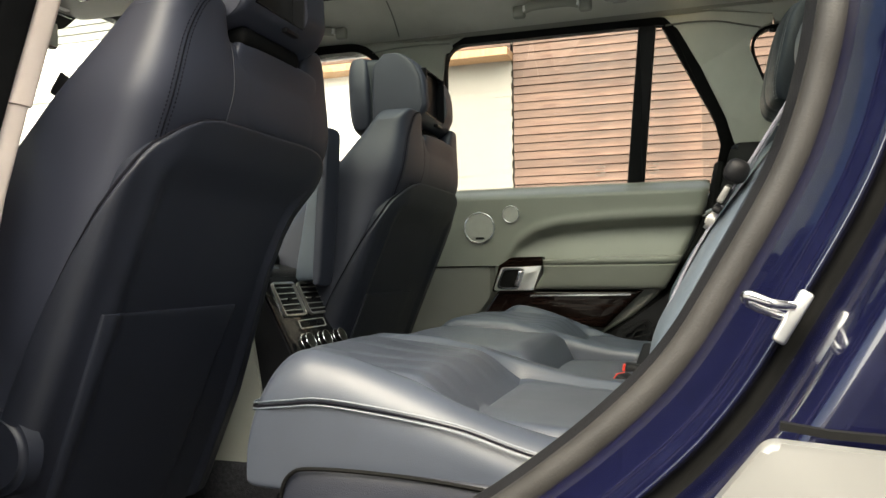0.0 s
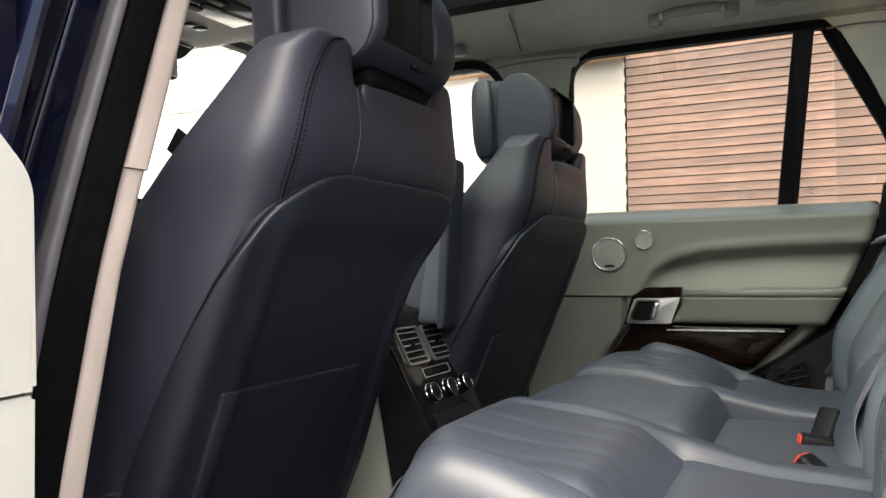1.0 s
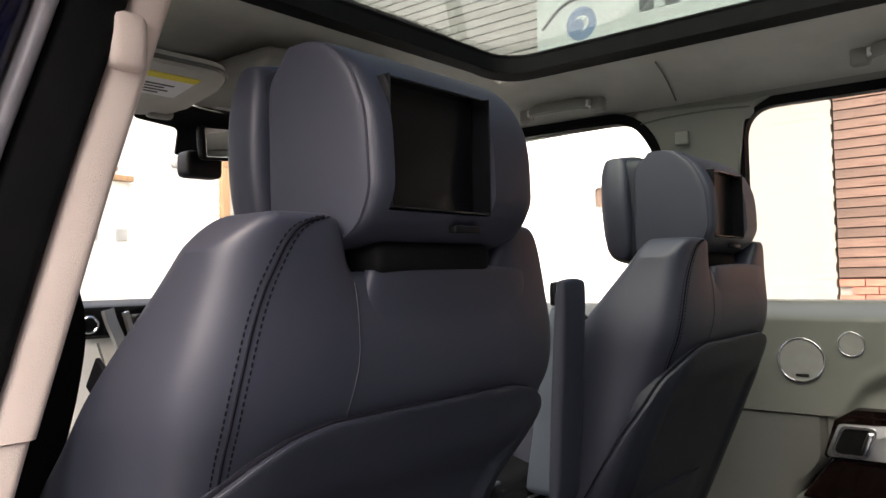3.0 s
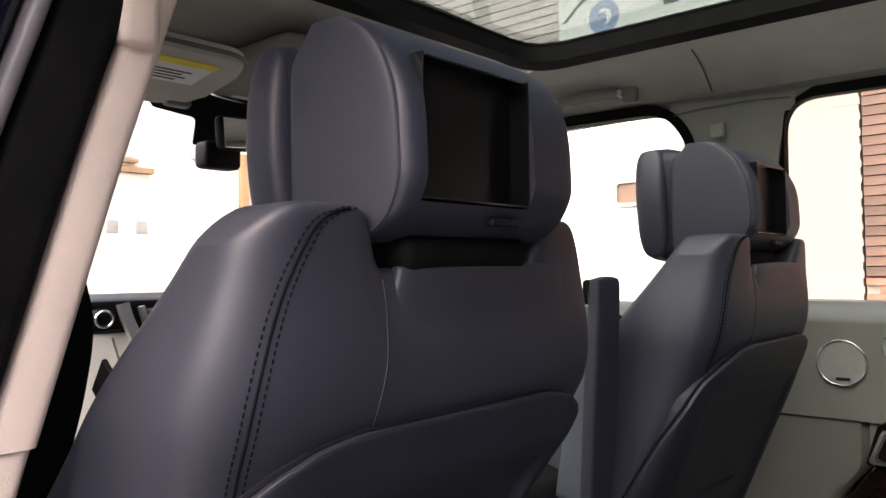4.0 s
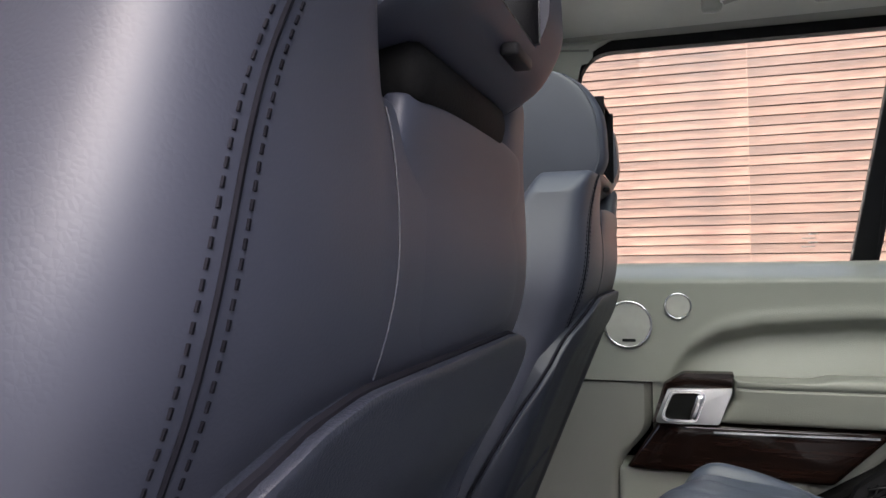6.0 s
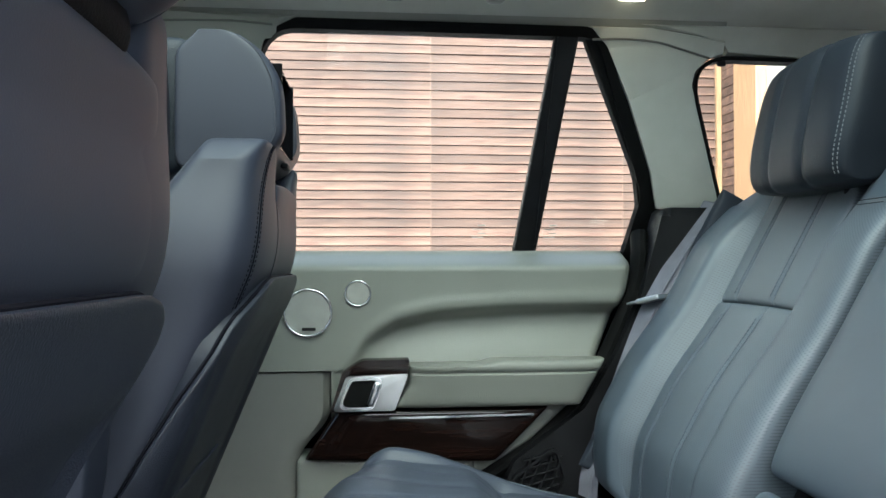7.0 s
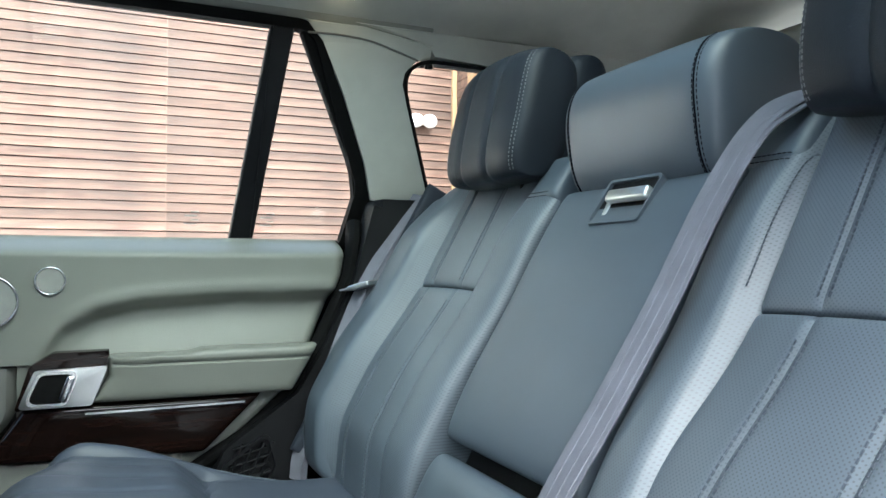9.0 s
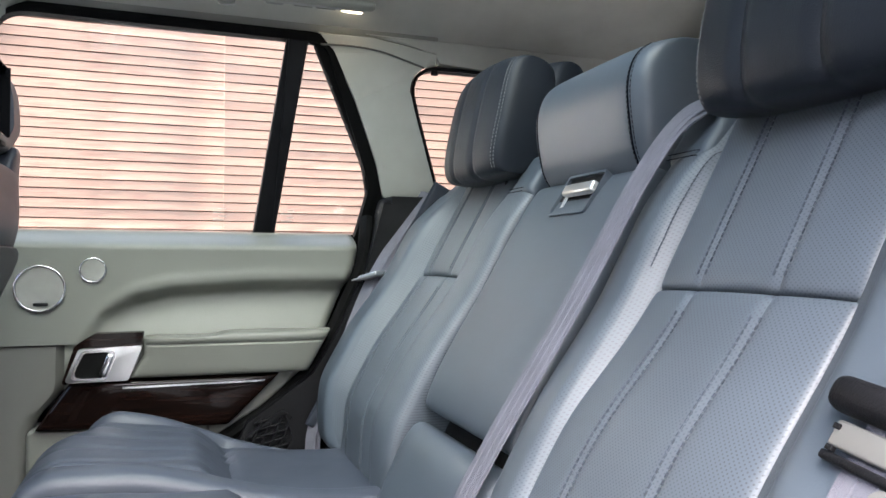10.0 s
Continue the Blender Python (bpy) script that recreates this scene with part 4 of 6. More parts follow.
    for y_, z_, dy_, dz_ in ((-0.0905, 1.384, 0.002, 0.107), (0.0405, 1.384, 0.002, 0.107), (-0.025, 1.3315, 0.128, 0.002), (-0.025, 1.4365, 0.128, 0.002)):
        x1 = hr_rear(z_) - 0.004 if dz_ > 0.01 else -0.062
        part("bezel", rbox(((x1 - 0.080) / 2, hy + y_, z_), (x1 + 0.080, dy_, dz_), 0.0005), M_PIANO, body, "gloss black screen surround", smooth=False)
    part("lock_button", rbox((-0.0650, hy + 0.010, 1.3165), (0.010, 0.036, 0.007), 0.002), M_BLACK, body, "small black release button")
    for sg in (-1, 1):
        pipe = []
        for v in np.linspace(-0.93, 0.93, 40):
            u = sg * 0.982
            c, n, a, b = hr_body(u, v)
            k = (1 - abs(u) ** 13) ** (1 / 13) * (1 - abs(v) ** 9) ** (1 / 9)
            pipe.append(Vector(c) + Vector(n) * (a * k))
        part("piping", tube(pipe, 0.0016, 6, (0, 1, 0)), M_NAVY, body)
    # black block added where the gap under the headrest lies in shade
    part("headrest_gap", rbox((-0.125, hy, 1.292), (0.08, 0.16, 0.03), 0.012), M_RUBBER, body, "added black block for the shaded gap under the headrest")
    for dy in (-0.05, 0.05):
        post = bmesh.new()
        bmesh.ops.create_cone(post, cap_ends=True, segments=14, radius1=0.007, radius2=0.007, depth=0.12, matrix=Matrix.Translation((-0.13, hy + dy, 1.27)))
        part("headrest_post", post, M_CHROME, s, "chrome headrest post")
    return s


seat_near = front_seat()
SEAT_TUCK[0] = 0.0
seat_far = front_seat()
seat_far.location.y += 0.77
for o in seat_far.children:
    if o.name.startswith("headrest") and "post" not in o.name:
        o.location.x -= 0.028
tagged(seat_near, "dark navy leather front passenger seat beside the open door")
tagged(seat_far, "dark navy leather front driver seat beside the closed doors")

# the folded-up armrest on the inboard side of the driver's seat
fa = thing("folded_armrest", (-0.25, 0.068, 0.93), "black leather armrest folded upright beside driver seat", "armrest")


def arm_pad(u, v):
    u, v = squircle(u, v, 0.10)
    z = 1.100 + 0.168 * v
    x = -0.232 - 0.067 * (1.268 - z)
    return (x, 0.068 + 0.0325 * u, z), (1, 0, 0), 0.012, 0.010


def arm_side(u, v):
    u, v = squircle(u, v, 0.08)
    z = 1.085 + 0.142 * v
    x0, x1 = -0.246 - 0.19 * (1.262 - z), -0.232 - 0.067 * (1.268 - z)
    return (x0 + (x1 - x0) * (u + 1) / 2, 0.069, z), (0, 1, 0), 0.026, 0.031


part("pad", pillow(arm_pad, 20, 34, 6), M_NAVY, fa, "black padded leather armrest")
part("side_panel", pillow(arm_side, 16, 30, 12), M_NAVY2, fa, "grey-blue side panel")
part("pad_piping", tube([(-0.229 - 0.067 * (1.268 - z), 0.0375, z) for z in np.linspace(0.95, 1.25, 14)], 0.0014, 6), M_NAVY2, fa)
part("adjuster_wheel", join(rbox((-0.243, 0.066, 1.2455), (0.024, 0.050, 0.036), 0.006), *[rbox((-0.249 + 0.006 * k, 0.0405, 1.2455), (0.0025, 0.003, 0.034), 0.001) for k in range(4)]), M_BLACK, fa, "ribbed black adjuster wheel")

# ---- centre console ----
console = thing("centre_console", (-0.45, 0.0, 0.50), "black and beige centre console with rear air vents", "console")


def con(y, z, h):
    """A point on the sloping rear face, h metres out of it."""
    return Vector((-0.27 - (z - 0.87) * 0.5 + h * 0.894, y, z + h * 0.447))


side_prof = round_poly([(-1.15, 0.50), (-0.19, 0.50), (-0.205, 0.755), (-0.315, 0.965), (-0.40, 0.985), (-1.15, 0.93)], [0, 0.01, 0.02, 0.03, 0.05, 0.02], 5)
part("console_body", prism(side_prof, lambda a, b, h: Vector((a, h, b)), -0.108, 0.148), M_BLACK, console, "black console body")
for yy0, yy1 in ((-0.116, -0.107), (0.147, 0.156)):
    part("side_panel", prism(round_poly([(-1.12, 0.50), (-0.245, 0.50), (-0.285, 0.70), (-0.31, 0.84), (-0.36, 0.90), (-1.12, 0.88)], 0.02, 4), lambda a, b, h: Vector((a, h, b)), yy0, yy1), M_CREAM, console, "ivory console side panel")
part("rear_fascia", prism(round_poly([(-0.098, 0.742), (0.138, 0.742), (0.146, 0.95), (-0.106, 0.95)], 0.02, 5), lambda a, b, h: con(a, b, h), 0.0, 0.008, 0.004), M_PIANO, console, "gloss black rear fascia")
for v0, v1 in ((-0.075, 0.012), (0.026, 0.113)):
    vent = part("air_vent", frame_ring(round_poly([(v0, 0.870), (v1, 0.870), (v1, 0.937), (v0, 0.937)], 0.010, 5), round_poly([(v0 + 0.0035, 0.8735), (v1 - 0.0035, 0.8735), (v1 - 0.0035, 0.9335), (v0 + 0.0035, 0.9335)], 0.008, 5), con, 0.006, 0.014), M_SATIN, console, "chrome-framed air vent")
    part("vent_back", prism([(v0 + 0.004, 0.874), (v1 - 0.004, 0.874), (v1 - 0.004, 0.933), (v0 + 0.004, 0.933)], con, 0.0075, 0.0092), M_BLACK, vent, smooth=False)
    for k in range(5):
        zz = 0.881 + 0.0112 * k
        part("vane", prism([(v0 + 0.006, zz), (v1 - 0.006, zz), (v1 - 0.006, zz + 0.0016), (v0 + 0.006, zz + 0.0016)], con, 0.008, 0.012), M_GREYPL, vent, smooth=False)
    part("vane_slider", prism(round_poly([((v0 + v1) / 2 - 0.006, 0.901), ((v0 + v1) / 2 + 0.006, 0.901), ((v0 + v1) / 2 + 0.006, 0.907), ((v0 + v1) / 2 - 0.006, 0.907)], 0.002, 3), con, 0.009, 0.0145), M_BLACK, vent)
strip_b = part("button_strip", frame_ring(round_poly([(-0.030, 0.845), (0.078, 0.845), (0.078, 0.862), (-0.030, 0.862)], 0.004, 4), round_poly([(-0.0288, 0.8462), (0.0768, 0.8462), (0.0768, 0.8608), (-0.0288, 0.8608)], 0.0035, 4), con, 0.006, 0.0095), M_GREYPL, console, "row of small buttons")
for k in range(3):
    part("button", prism(round_poly([(-0.022 + 0.034 * k, 0.8495), (0.004 + 0.034 * k, 0.8495), (0.004 + 0.034 * k, 0.8575), (-0.022 + 0.034 * k, 0.8575)], 0.002, 3), con, 0.007, 0.0105), M_PIANO, strip_b)
for k, ky in enumerate((-0.035, 0.036, 0.106)):
    base = con(ky, 0.818, 0.008)
    tilt = pose(0, 0, 0, 0, 63.4, 0)
    kn = bmesh.new()
    bmesh.ops.create_cone(kn, cap_ends=True, segments=32, radius1=0.0180, radius2=0.0168, depth=0.012, matrix=Matrix.Translation(base + Vector((0.894, 0, 0.447)) * 0.007) @ tilt)
    knob = part("knob", kn, M_PIANO, console, "black temperature knob with chrome ring")
    rg = bmesh.new()
    for d, r in ((0.002, 0.0192), (0.0125, 0.0165)):
        pts = [base + Vector((0.894, 0, 0.447)) * d + (tilt.to_3x3() @ Vector((r * math.cos(a), r * math.sin(a), 0))) for a in np.linspace(0, 2 * math.pi, 33)[:-1]]
        rg = join(rg, tube(pts, 0.0009, 6, (0.894, 0, 0.447), closed=True))
    part("chrome_ring", rg, M_CHROME, knob, "chrome ring")
part("lower_cubby", prism(round_poly([(-0.06, 0.75), (0.10, 0.75), (0.10, 0.785), (-0.06, 0.785)], 0.008, 4), con, 0.006, 0.012, 0.003), M_BLACK, console)
# grab rim and veneer edge on top of the console
part("console_lid", rbox((-0.52, 0.02, 0.985), (0.28, 0.22, 0.05), 0.02), M_BLACK, console, "black padded console lid")
part("bright_rim", tube(smooth_path([(-0.33, -0.100, 0.965), (-0.36, -0.105, 1.01), (-0.44, -0.108, 1.03), (-0.58, -0.108, 1.03)], 6), 0.006, 8), M_CHROME, console, "chrome edge trim")
part("bright_bar", rbox((-0.312, -0.055, 0.972), (0.012, 0.07, 0.006), 0.002), M_CHROME, console, "short chrome bar")

# ---- rear bench ----
bench = thing("rear_seat_cushion", (0.2, 0.0, 0.50), "blue-grey leather rear bench cushion with three places", "car seat")


def outer_cushion(sg):
    c = 0.405

    def fn(u, v):
        d = 0.212 * v
        xf = -0.062 + 0.062 * bump01(c + d, 0.42, 0.60)
        x = xf + (0.53 - xf) * (u + 1) / 2
        y = sg * (c + d)
        front = 1 - bump01(x, 0.180, 0.250)
        fan = 1.0 + 0.35 * bump01(0.2 - x, 0.0, 0.25)
        ins = 1 - bump01(abs(d), 0.132, 0.172)
        z = 0.862 - 0.052 * (1 - front) * ins - 0.028 * bump01(x, 0.0, 0.5)
        z -= 0.012 * ins * front * bump01(x, -0.02, 0.12)
        z += (0.000 - 0.040 * bump01(x, 0.08, 0.36)) * (1 - ins) * (d < 0)
        z += (0.012 - 0.075 * bump01(x, 0.04, 0.40)) * (1 - ins) * (d > 0)
        t = (x - xf) / 0.075
        if t < 1:
            z -= 0.075 * (1 - math.sqrt(max(0.0, 1 - (1 - t) ** 2)))
        t = (0.212 - d) / 0.045
        if t < 1:
            z -= 0.045 * (1 - math.sqrt(max(0.0, 1 - (1 - t) ** 2)))
        for q in (-0.10, -0.035, 0.035, 0.10):
            z -= 0.0028 * groove(d, q * fan, 0.006) * front
        z -= 0.007 * (groove(d, 0.152, 0.006) + groove(d, -0.152, 0.006))
        z -= 0.008 * groove(x, 0.243, 0.010) * ins
        z += 0.0016 * noise.noise((x * 14, y * 9, 0.3)) + 0.0005 * noise.noise((x * 45, y * 30, 1.3))
        return (x, y, 0.740), (0, 0, 1), max(z - 0.740, 0.01), 0.030
    return pillow(fn, 84, 84, 14, lambda co: (co.x, co.y))


for sg in (-1, 1):
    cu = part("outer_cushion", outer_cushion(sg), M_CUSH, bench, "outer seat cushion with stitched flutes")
    # edge seam on the outboard side, with pale stitching
    edge = smooth_path([(-0.060, sg * 0.42, 0.792), (-0.046, sg * 0.49, 0.796), (-0.018, sg * 0.562, 0.801), (0.006, sg * 0.608, 0.806), (0.05, sg * 0.618, 0.812), (0.11, sg * 0.6185, 0.815), (0.245, sg * 0.6185, 0.797), (0.331, sg * 0.6185, 0.773), (0.45, sg * 0.617, 0.745)], 8)
    part("edge_seam", tube(edge, 0.0014, 6), M_THREAD, cu, "dark edge seam")
    for dz in (-0.0038, 0.0038):
        part("edge_piping", tube([(p.x, p.y + sg * (0.001 if dz < 0 else -0.0005), p.z + dz) for p in edge], 0.0012, 6), M_NAVY2, cu)


def centre_cushion(u, v):
    x, y = 0.225 + 0.285 * u, 0.188 * v
    z = 0.850 - 0.055 * bump01(x, 0.232, 0.268) - 0.012 * bump01(x, 0.0, 0.22)
    z -= 0.006 * abs(v) ** 3 + 0.007 * groove(x, 0.262, 0.009)
    t = (x + 0.06) / 0.07
    if t < 1:
        z -= 0.07 * (1 - math.sqrt(max(0.0, 1 - (1 - t) ** 2)))
    z += 0.002 * noise.noise((x * 12, y * 9, 4.3))
    return (x, y, 0.765), (0, 0, 1), z - 0.765, 0.085


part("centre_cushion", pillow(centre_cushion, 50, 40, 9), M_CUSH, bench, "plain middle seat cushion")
part("panel_rim", tube(smooth_path([(0.048, -0.612, 0.62), (0.046, -0.620, 0.70), (0.062, -0.625, 0.735), (0.10, -0.627, 0.7435), (0.20, -0.627, 0.742), (0.30, -0.626, 0.733), (0.42, -0.624, 0.715)], 6), 0.0025, 6), M_RUBBER, bench, "dark joint above the side panel")
part("bench_plinth", rbox((0.23, 0.0, 0.60), (0.46, 1.16, 0.21), 0.03), M_BLACK, bench, "black bench plinth")
pn = part("seat_side_panel", pillow(lambda u, v: ((lambda s: (0.265 + 0.225 * s[0], -0.606, 0.666 + 0.074 * s[1] - 0.010 * s[0]))(squircle(u, v, 0.35)), (0, -1, 0), 0.020, 0.02), 32, 24, 6), M_SHELL, bench, "black plastic seat side panel with switches")
for k, (sx, sw) in enumerate(((0.135, 0.055), (0.205, 0.035))):
    part("seat_switch", rbox((sx, -0.629, 0.702), (sw, 0.012, 0.018), 0.006), M_CHROME, pn, "chrome seat switch")

# backrests
BN = Vector((-0.876, 0.0, 0.482))


def back_front(z):
    return 0.628 + (z - 1.112) * 0.55


def on_back(y, z, h):
    """A point h metres in front of the backrest's plane."""
    return Vector((back_front(z), y, z)) + BN * h


def bolster(ay, z, inner=0.235, outer=0.53, high=0.050, start=-0.006):
    """How far the outer backrest stands out at a distance ay from the middle of the car."""
    h = 0.034 * (1 - bump01(ay, inner - 0.028, inner + 0.006)) + high * bump01(ay, outer + start, outer + 0.036) * (1 - 0.35 * bump01(ay, outer + 0.09, outer + 0.20))
    h *= 0.45 + 0.55 * bump01(1.30 - z, 0.0, 0.12)
    return h + lumbar(z)


def lumbar(z):
    """The backrest fills out below its cross seam and draws back again at its foot."""
    return 0.018 * bump01(1.112 - z, 0.0, 0.16) - 0.050 * bump01(0.89 - z, 0.0, 0.14)


def back_uv(co):
    return (co.y, (co.z - 0.7) / 0.876)


def outer_back(sg):
    back = thing("rear_outer_seat", (0.55, sg * 0.43, 0.78), "blue-grey perforated leather outer rear backrest", "car seat", "rear backrests")

    # the far backrest sits a little further out than the near one
    y_in, y_out, cy, hw, flutes = (0.160, 0.700, 0.373, 0.124, (-0.055, 0.043)) if sg < 0 else (0.204, 0.716, 0.426, 0.121, (-0.054, 0.061))
    e_in, e_out = cy - hw, cy + hw
    high, start = (0.034, -0.030) if sg < 0 else (0.052, -0.006)

    def fn(u, v):
        ay = (y_in + y_out) / 2 + (y_out - y_in) / 2 * u
        t = (v + 1) / 2
        z0, z1 = 0.775, 1.322 - 0.026 * bump01(ay, 0.58, 0.70)
        z = z0 + (z1 - z0) * t
        h = bolster(ay, z, e_in, e_out, high, start) - 0.008
        return on_back(sg * ay, z, -0.045), BN, 0.045 + h, 0.05
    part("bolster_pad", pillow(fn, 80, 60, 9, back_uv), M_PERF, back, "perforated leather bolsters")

    def fan(z):
        """The flutes draw towards the middle of the car lower down."""
        return -0.030 * bump01(1.10 - z, 0.0, 0.20) if sg < 0 else 0.0

    def ins(z_lo, z_hi, lift):
        def f(u, v):
            t = (v + 1) / 2
            z = z_lo + (z_hi - z_lo) * t
            y = sg * (cy + fan(z) * (1 - u) / 2 + hw * u)
            h = lift + 0.006 * (1 - u * u) + lumbar(z)
            for q in flutes:
                h -= 0.0040 * groove(u * hw, q, 0.0035)
            return on_back(y, z, -0.02), BN, 0.02 + h, 0.02
        return pillow(f, 60, 44, 12, back_uv)
    for nm, a, b, lift in (("upper_insert", 1.1125, 1.312, 0.008), ("lower_insert", 0.785, 1.1115, 0.011)):
        p_ = part(nm, ins(a, b, lift), M_PERF, back, "perforated leather insert with two stitched flutes")
        for q in flutes:
            for d in (-0.0058, 0.0058):
                zz = np.linspace(a + 0.012, b - 0.02, 24)
                pts = [on_back(sg * (cy + fan(z) * (1 - q / hw) / 2 + q + d), z, lift + 0.0060 * (1 - ((q + d) / hw) ** 2) + lumbar(z) - 0.0002) for z in zz]
                part("stitching", dashes(pts, 0.0046, 0.0020, 0.0010), M_THREADG, p_, "twin rows of grey stitching")
    # plain leather down the outboard side, its shade painted in as a darker tone
    def flank(u, v):
        z = 1.045 + 0.262 * v
        return on_back(sg * (y_out - 0.014), z, -0.038 + 0.072 * u), (0, sg, 0), 0.018, 0.018
    part("side_flank", pillow(flank, 24, 40, 5), M_SIDE_SHADED, back, "plain leather outboard side, darkened for shade")

    def outer(u, v):
        ay, z = e_out + 0.088 + 0.075 * u, 1.035 + 0.255 * v
        return on_back(sg * ay, z, -0.02), BN, 0.024 + bolster(ay, z, e_in, e_out, high, start) - 0.008, 0.02
    part("outer_bolster", pillow(outer, 30, 50, 7), M_NAVY2, back, "plain leather outboard bolster")
    # stitched seam that frames the upper insert
    fr_ = smooth_path([(e_in - 0.012, 1.13, 0), (e_in - 0.012, 1.20, 0), (e_in - 0.010, 1.250, 0), (e_in + 0.002, 1.262, 0), (e_in + 0.030, 1.263, 0)], 6)
    part("stitching", dashes([on_back(sg * q.x, q.y, bolster(q.x, q.y, e_in, e_out) - 0.003) for q in fr_], 0.0042, 0.002, 0.0008), M_THREADG, back)
    # plain shoulder above a double seam on the inboard bolster
    def shoulder(u, v):
        ay, z = y_in + 0.040 + 0.040 * u, 1.287 + 0.036 * v
        return on_back(sg * ay, z, -0.02), BN, 0.020 + bolster(ay, z, e_in, e_out, high, start) - 0.006, 0.03
    part("shoulder", pillow(shoulder, 20, 20, 5), M_NAVY2, back, "plain leather shoulder")
    for dz in (0.0, 0.006):
        part("stitching", dashes([on_back(sg * a, 1.2515 + dz, bolster(a, 1.25, e_in, e_out) - 0.006) for a in np.linspace(y_in + 0.012, y_in + 0.070, 14)], 0.0042, 0.002, 0.0008), M_THREAD, back)
    # headrest
    def hx(z):
        return 0.708 + (z - 1.41) * 0.22

    def hfn(u, v):
        s, t = squircle(u, v, 0.30)
        z = 1.396 + 0.110 * t
        h = -0.006 * s * s - 0.006 * groove(s * 0.135, 0.047, 0.007) - 0.006 * groove(s * 0.135, -0.047, 0.007)
        return (hx(z) - h, sg * (0.386 + 0.135 * s), z), (-1, 0, 0.1), 0.048, 0.078
    hr = part("headrest", pillow(hfn, 60, 44, 4.6, pv=3.4), M_HEAD_SHADED, back, "padded leather rear headrest")
    part("headrest_back", pillow(lambda u, v: (lambda a: ((hx(1.396 + 0.105 * a[1]) + 0.082, sg * (0.386 + 0.131 * a[0]), 1.397 + 0.106 * a[1]), (-1, 0, 0.1), 0.05, 0.060))(squircle(u, v, 0.3)), 30, 30, 3.6), M_HEAD_SHADED, hr, "rear half of the headrest")
    for e in (-1, 1):
        for uu in (0.885, 0.925):
            arc = []
            for k in range(41):
                v = -0.93 + 1.90 * k / 40
                c, n, a, b = hfn(e * sg * uu, v)
                kk = (1 - uu ** 4.6) ** (1 / 4.6) * (1 - abs(v) ** 3.4) ** (1 / 3.4)
                arc.append(Vector(c) + Vector(n) * (a * kk + 0.0002))
            part("stitching", dashes(arc, 0.0038, 0.0026, 0.0008), M_THREADW, hr, "white contrast stitching")
    for dy in (-0.06, 0.06):
        post = bmesh.new()
        bmesh.ops.create_cone(post, cap_ends=True, segments=12, radius1=0.006, radius2=0.006, depth=0.1, matrix=Matrix.Translation((0.715, sg * (0.386 + dy), 1.29)))
        part("headrest_post", post, M_BLACK, back)
    return back


far_back = outer_back(1)
near_back = outer_back(-1)
tagged(near_back, "blue-grey perforated leather rear backrest next to the open door")
tagged(far_back, "blue-grey perforated leather rear backrest next to the closed door")

mid = thing("rear_middle_seat", (0.55, 0.0, 0.78), "blue-grey leather middle backrest with folding armrest", "car seat", "rear backrests")


def mid_panel(u, v):
    t = (v + 1) / 2
    z = 0.918 + (1.259 - 0.918) * t
    return on_back(0.025 + 0.157 * u, z, -0.04), BN, 0.050 + 0.008 * (1 - v * v) + 0.010 * bump01(1.112 - z, 0.0, 0.16), 0.04


part("armrest_panel", pillow(mid_panel, 40, 44, 14), M_NAVY2, mid, "folded armrest of plain leather")


def mid_head(u, v):
    s, t = squircle(u, v, 0.10)
    z = 1.330 + 0.094 * t
    return (0.758 + 0.024 * max(t, 0.0) ** 2 - 0.010 * t, 0.020 + (0.153 - 0.006 * max(-t, 0.0)) * s, z), (-1, 0, 0.05), 0.078, 0.10


mh = part("centre_headrest", pillow(mid_head, 60, 60, 6.5, pv=3.6), M_NAVY2, mid, "broad leather middle headrest")


def mid_neck(u, v):
    z = 1.282 + 0.023 * v
    return (back_front(z) + 0.034, 0.024 + 0.150 * u, z), (-0.876, 0, 0.482), 0.050, 0.05


part("headrest_neck", pillow(mid_neck, 40, 20, 14, pv=6), M_NAVY2, mid, "leather neck below the middle headrest")
for e in (-1, 1):
    for u in (0.80, 0.84, 0.815):
        arc = []
        for t in np.linspace(-0.85, 0.93, 30):
            uu = e * (u + 0.035 * max(-t, 0.0))
            c, n, a, b = mid_head(uu, t)
            k = (1 - abs(uu) ** 6.5) ** (1 / 6.5) * (1 - abs(t) ** 3.6) ** (1 / 3.6)
            arc.append(Vector(c) + Vector(n) * (a * k))
        if u == 0.815:
            part("seam", tube(arc, 0.0012, 6, (1, 0, 0)), M_THREAD, mh)
        else:
            part("stitching", dashes(arc, 0.0042, 0.0022, 0.0007), M_THREAD, mh)
part("lower_block", pillow(lambda u, v: (Vector((0.488, 0.025 + 0.160 * u, 0.820 + 0.075 * v)) + Vector((0.035 * v, 0, 0)), BN, 0.048, 0.05), 30, 24, 4), M_NAVY2, mid, "padded lower block")
part("back_board", rbox((0.66, 0.0, 1.02), (0.05, 1.40, 0.56), 0.01, m=pose(0, 0, 0, 0, 28.8, 0)), M_BLACK, mid, "dark rear board of the seat")
# release handle in its recess
hd = lambda a, b, h: on_back(a, b, h + 0.012)
HO = round_poly([(0.072, 1.200), (-0.032, 1.200), (-0.046, 1.257), (0.058, 1.257)], 0.008, 4)
HI = round_poly([(0.0675, 1.2035), (-0.029, 1.2035), (-0.0425, 1.2535), (0.054, 1.2535)], 0.006, 4)
rel = part("release_frame", frame_ring(HO, HI, hd, -0.02, 0.006), M_GREYPL, mid, "grey plastic frame of the release handle")
rel.data.materials[0] = M_NAVY2
part("release_recess", prism(HI, hd, -0.01, 0.001), M_BLACK, rel, "dark recess", smooth=False)
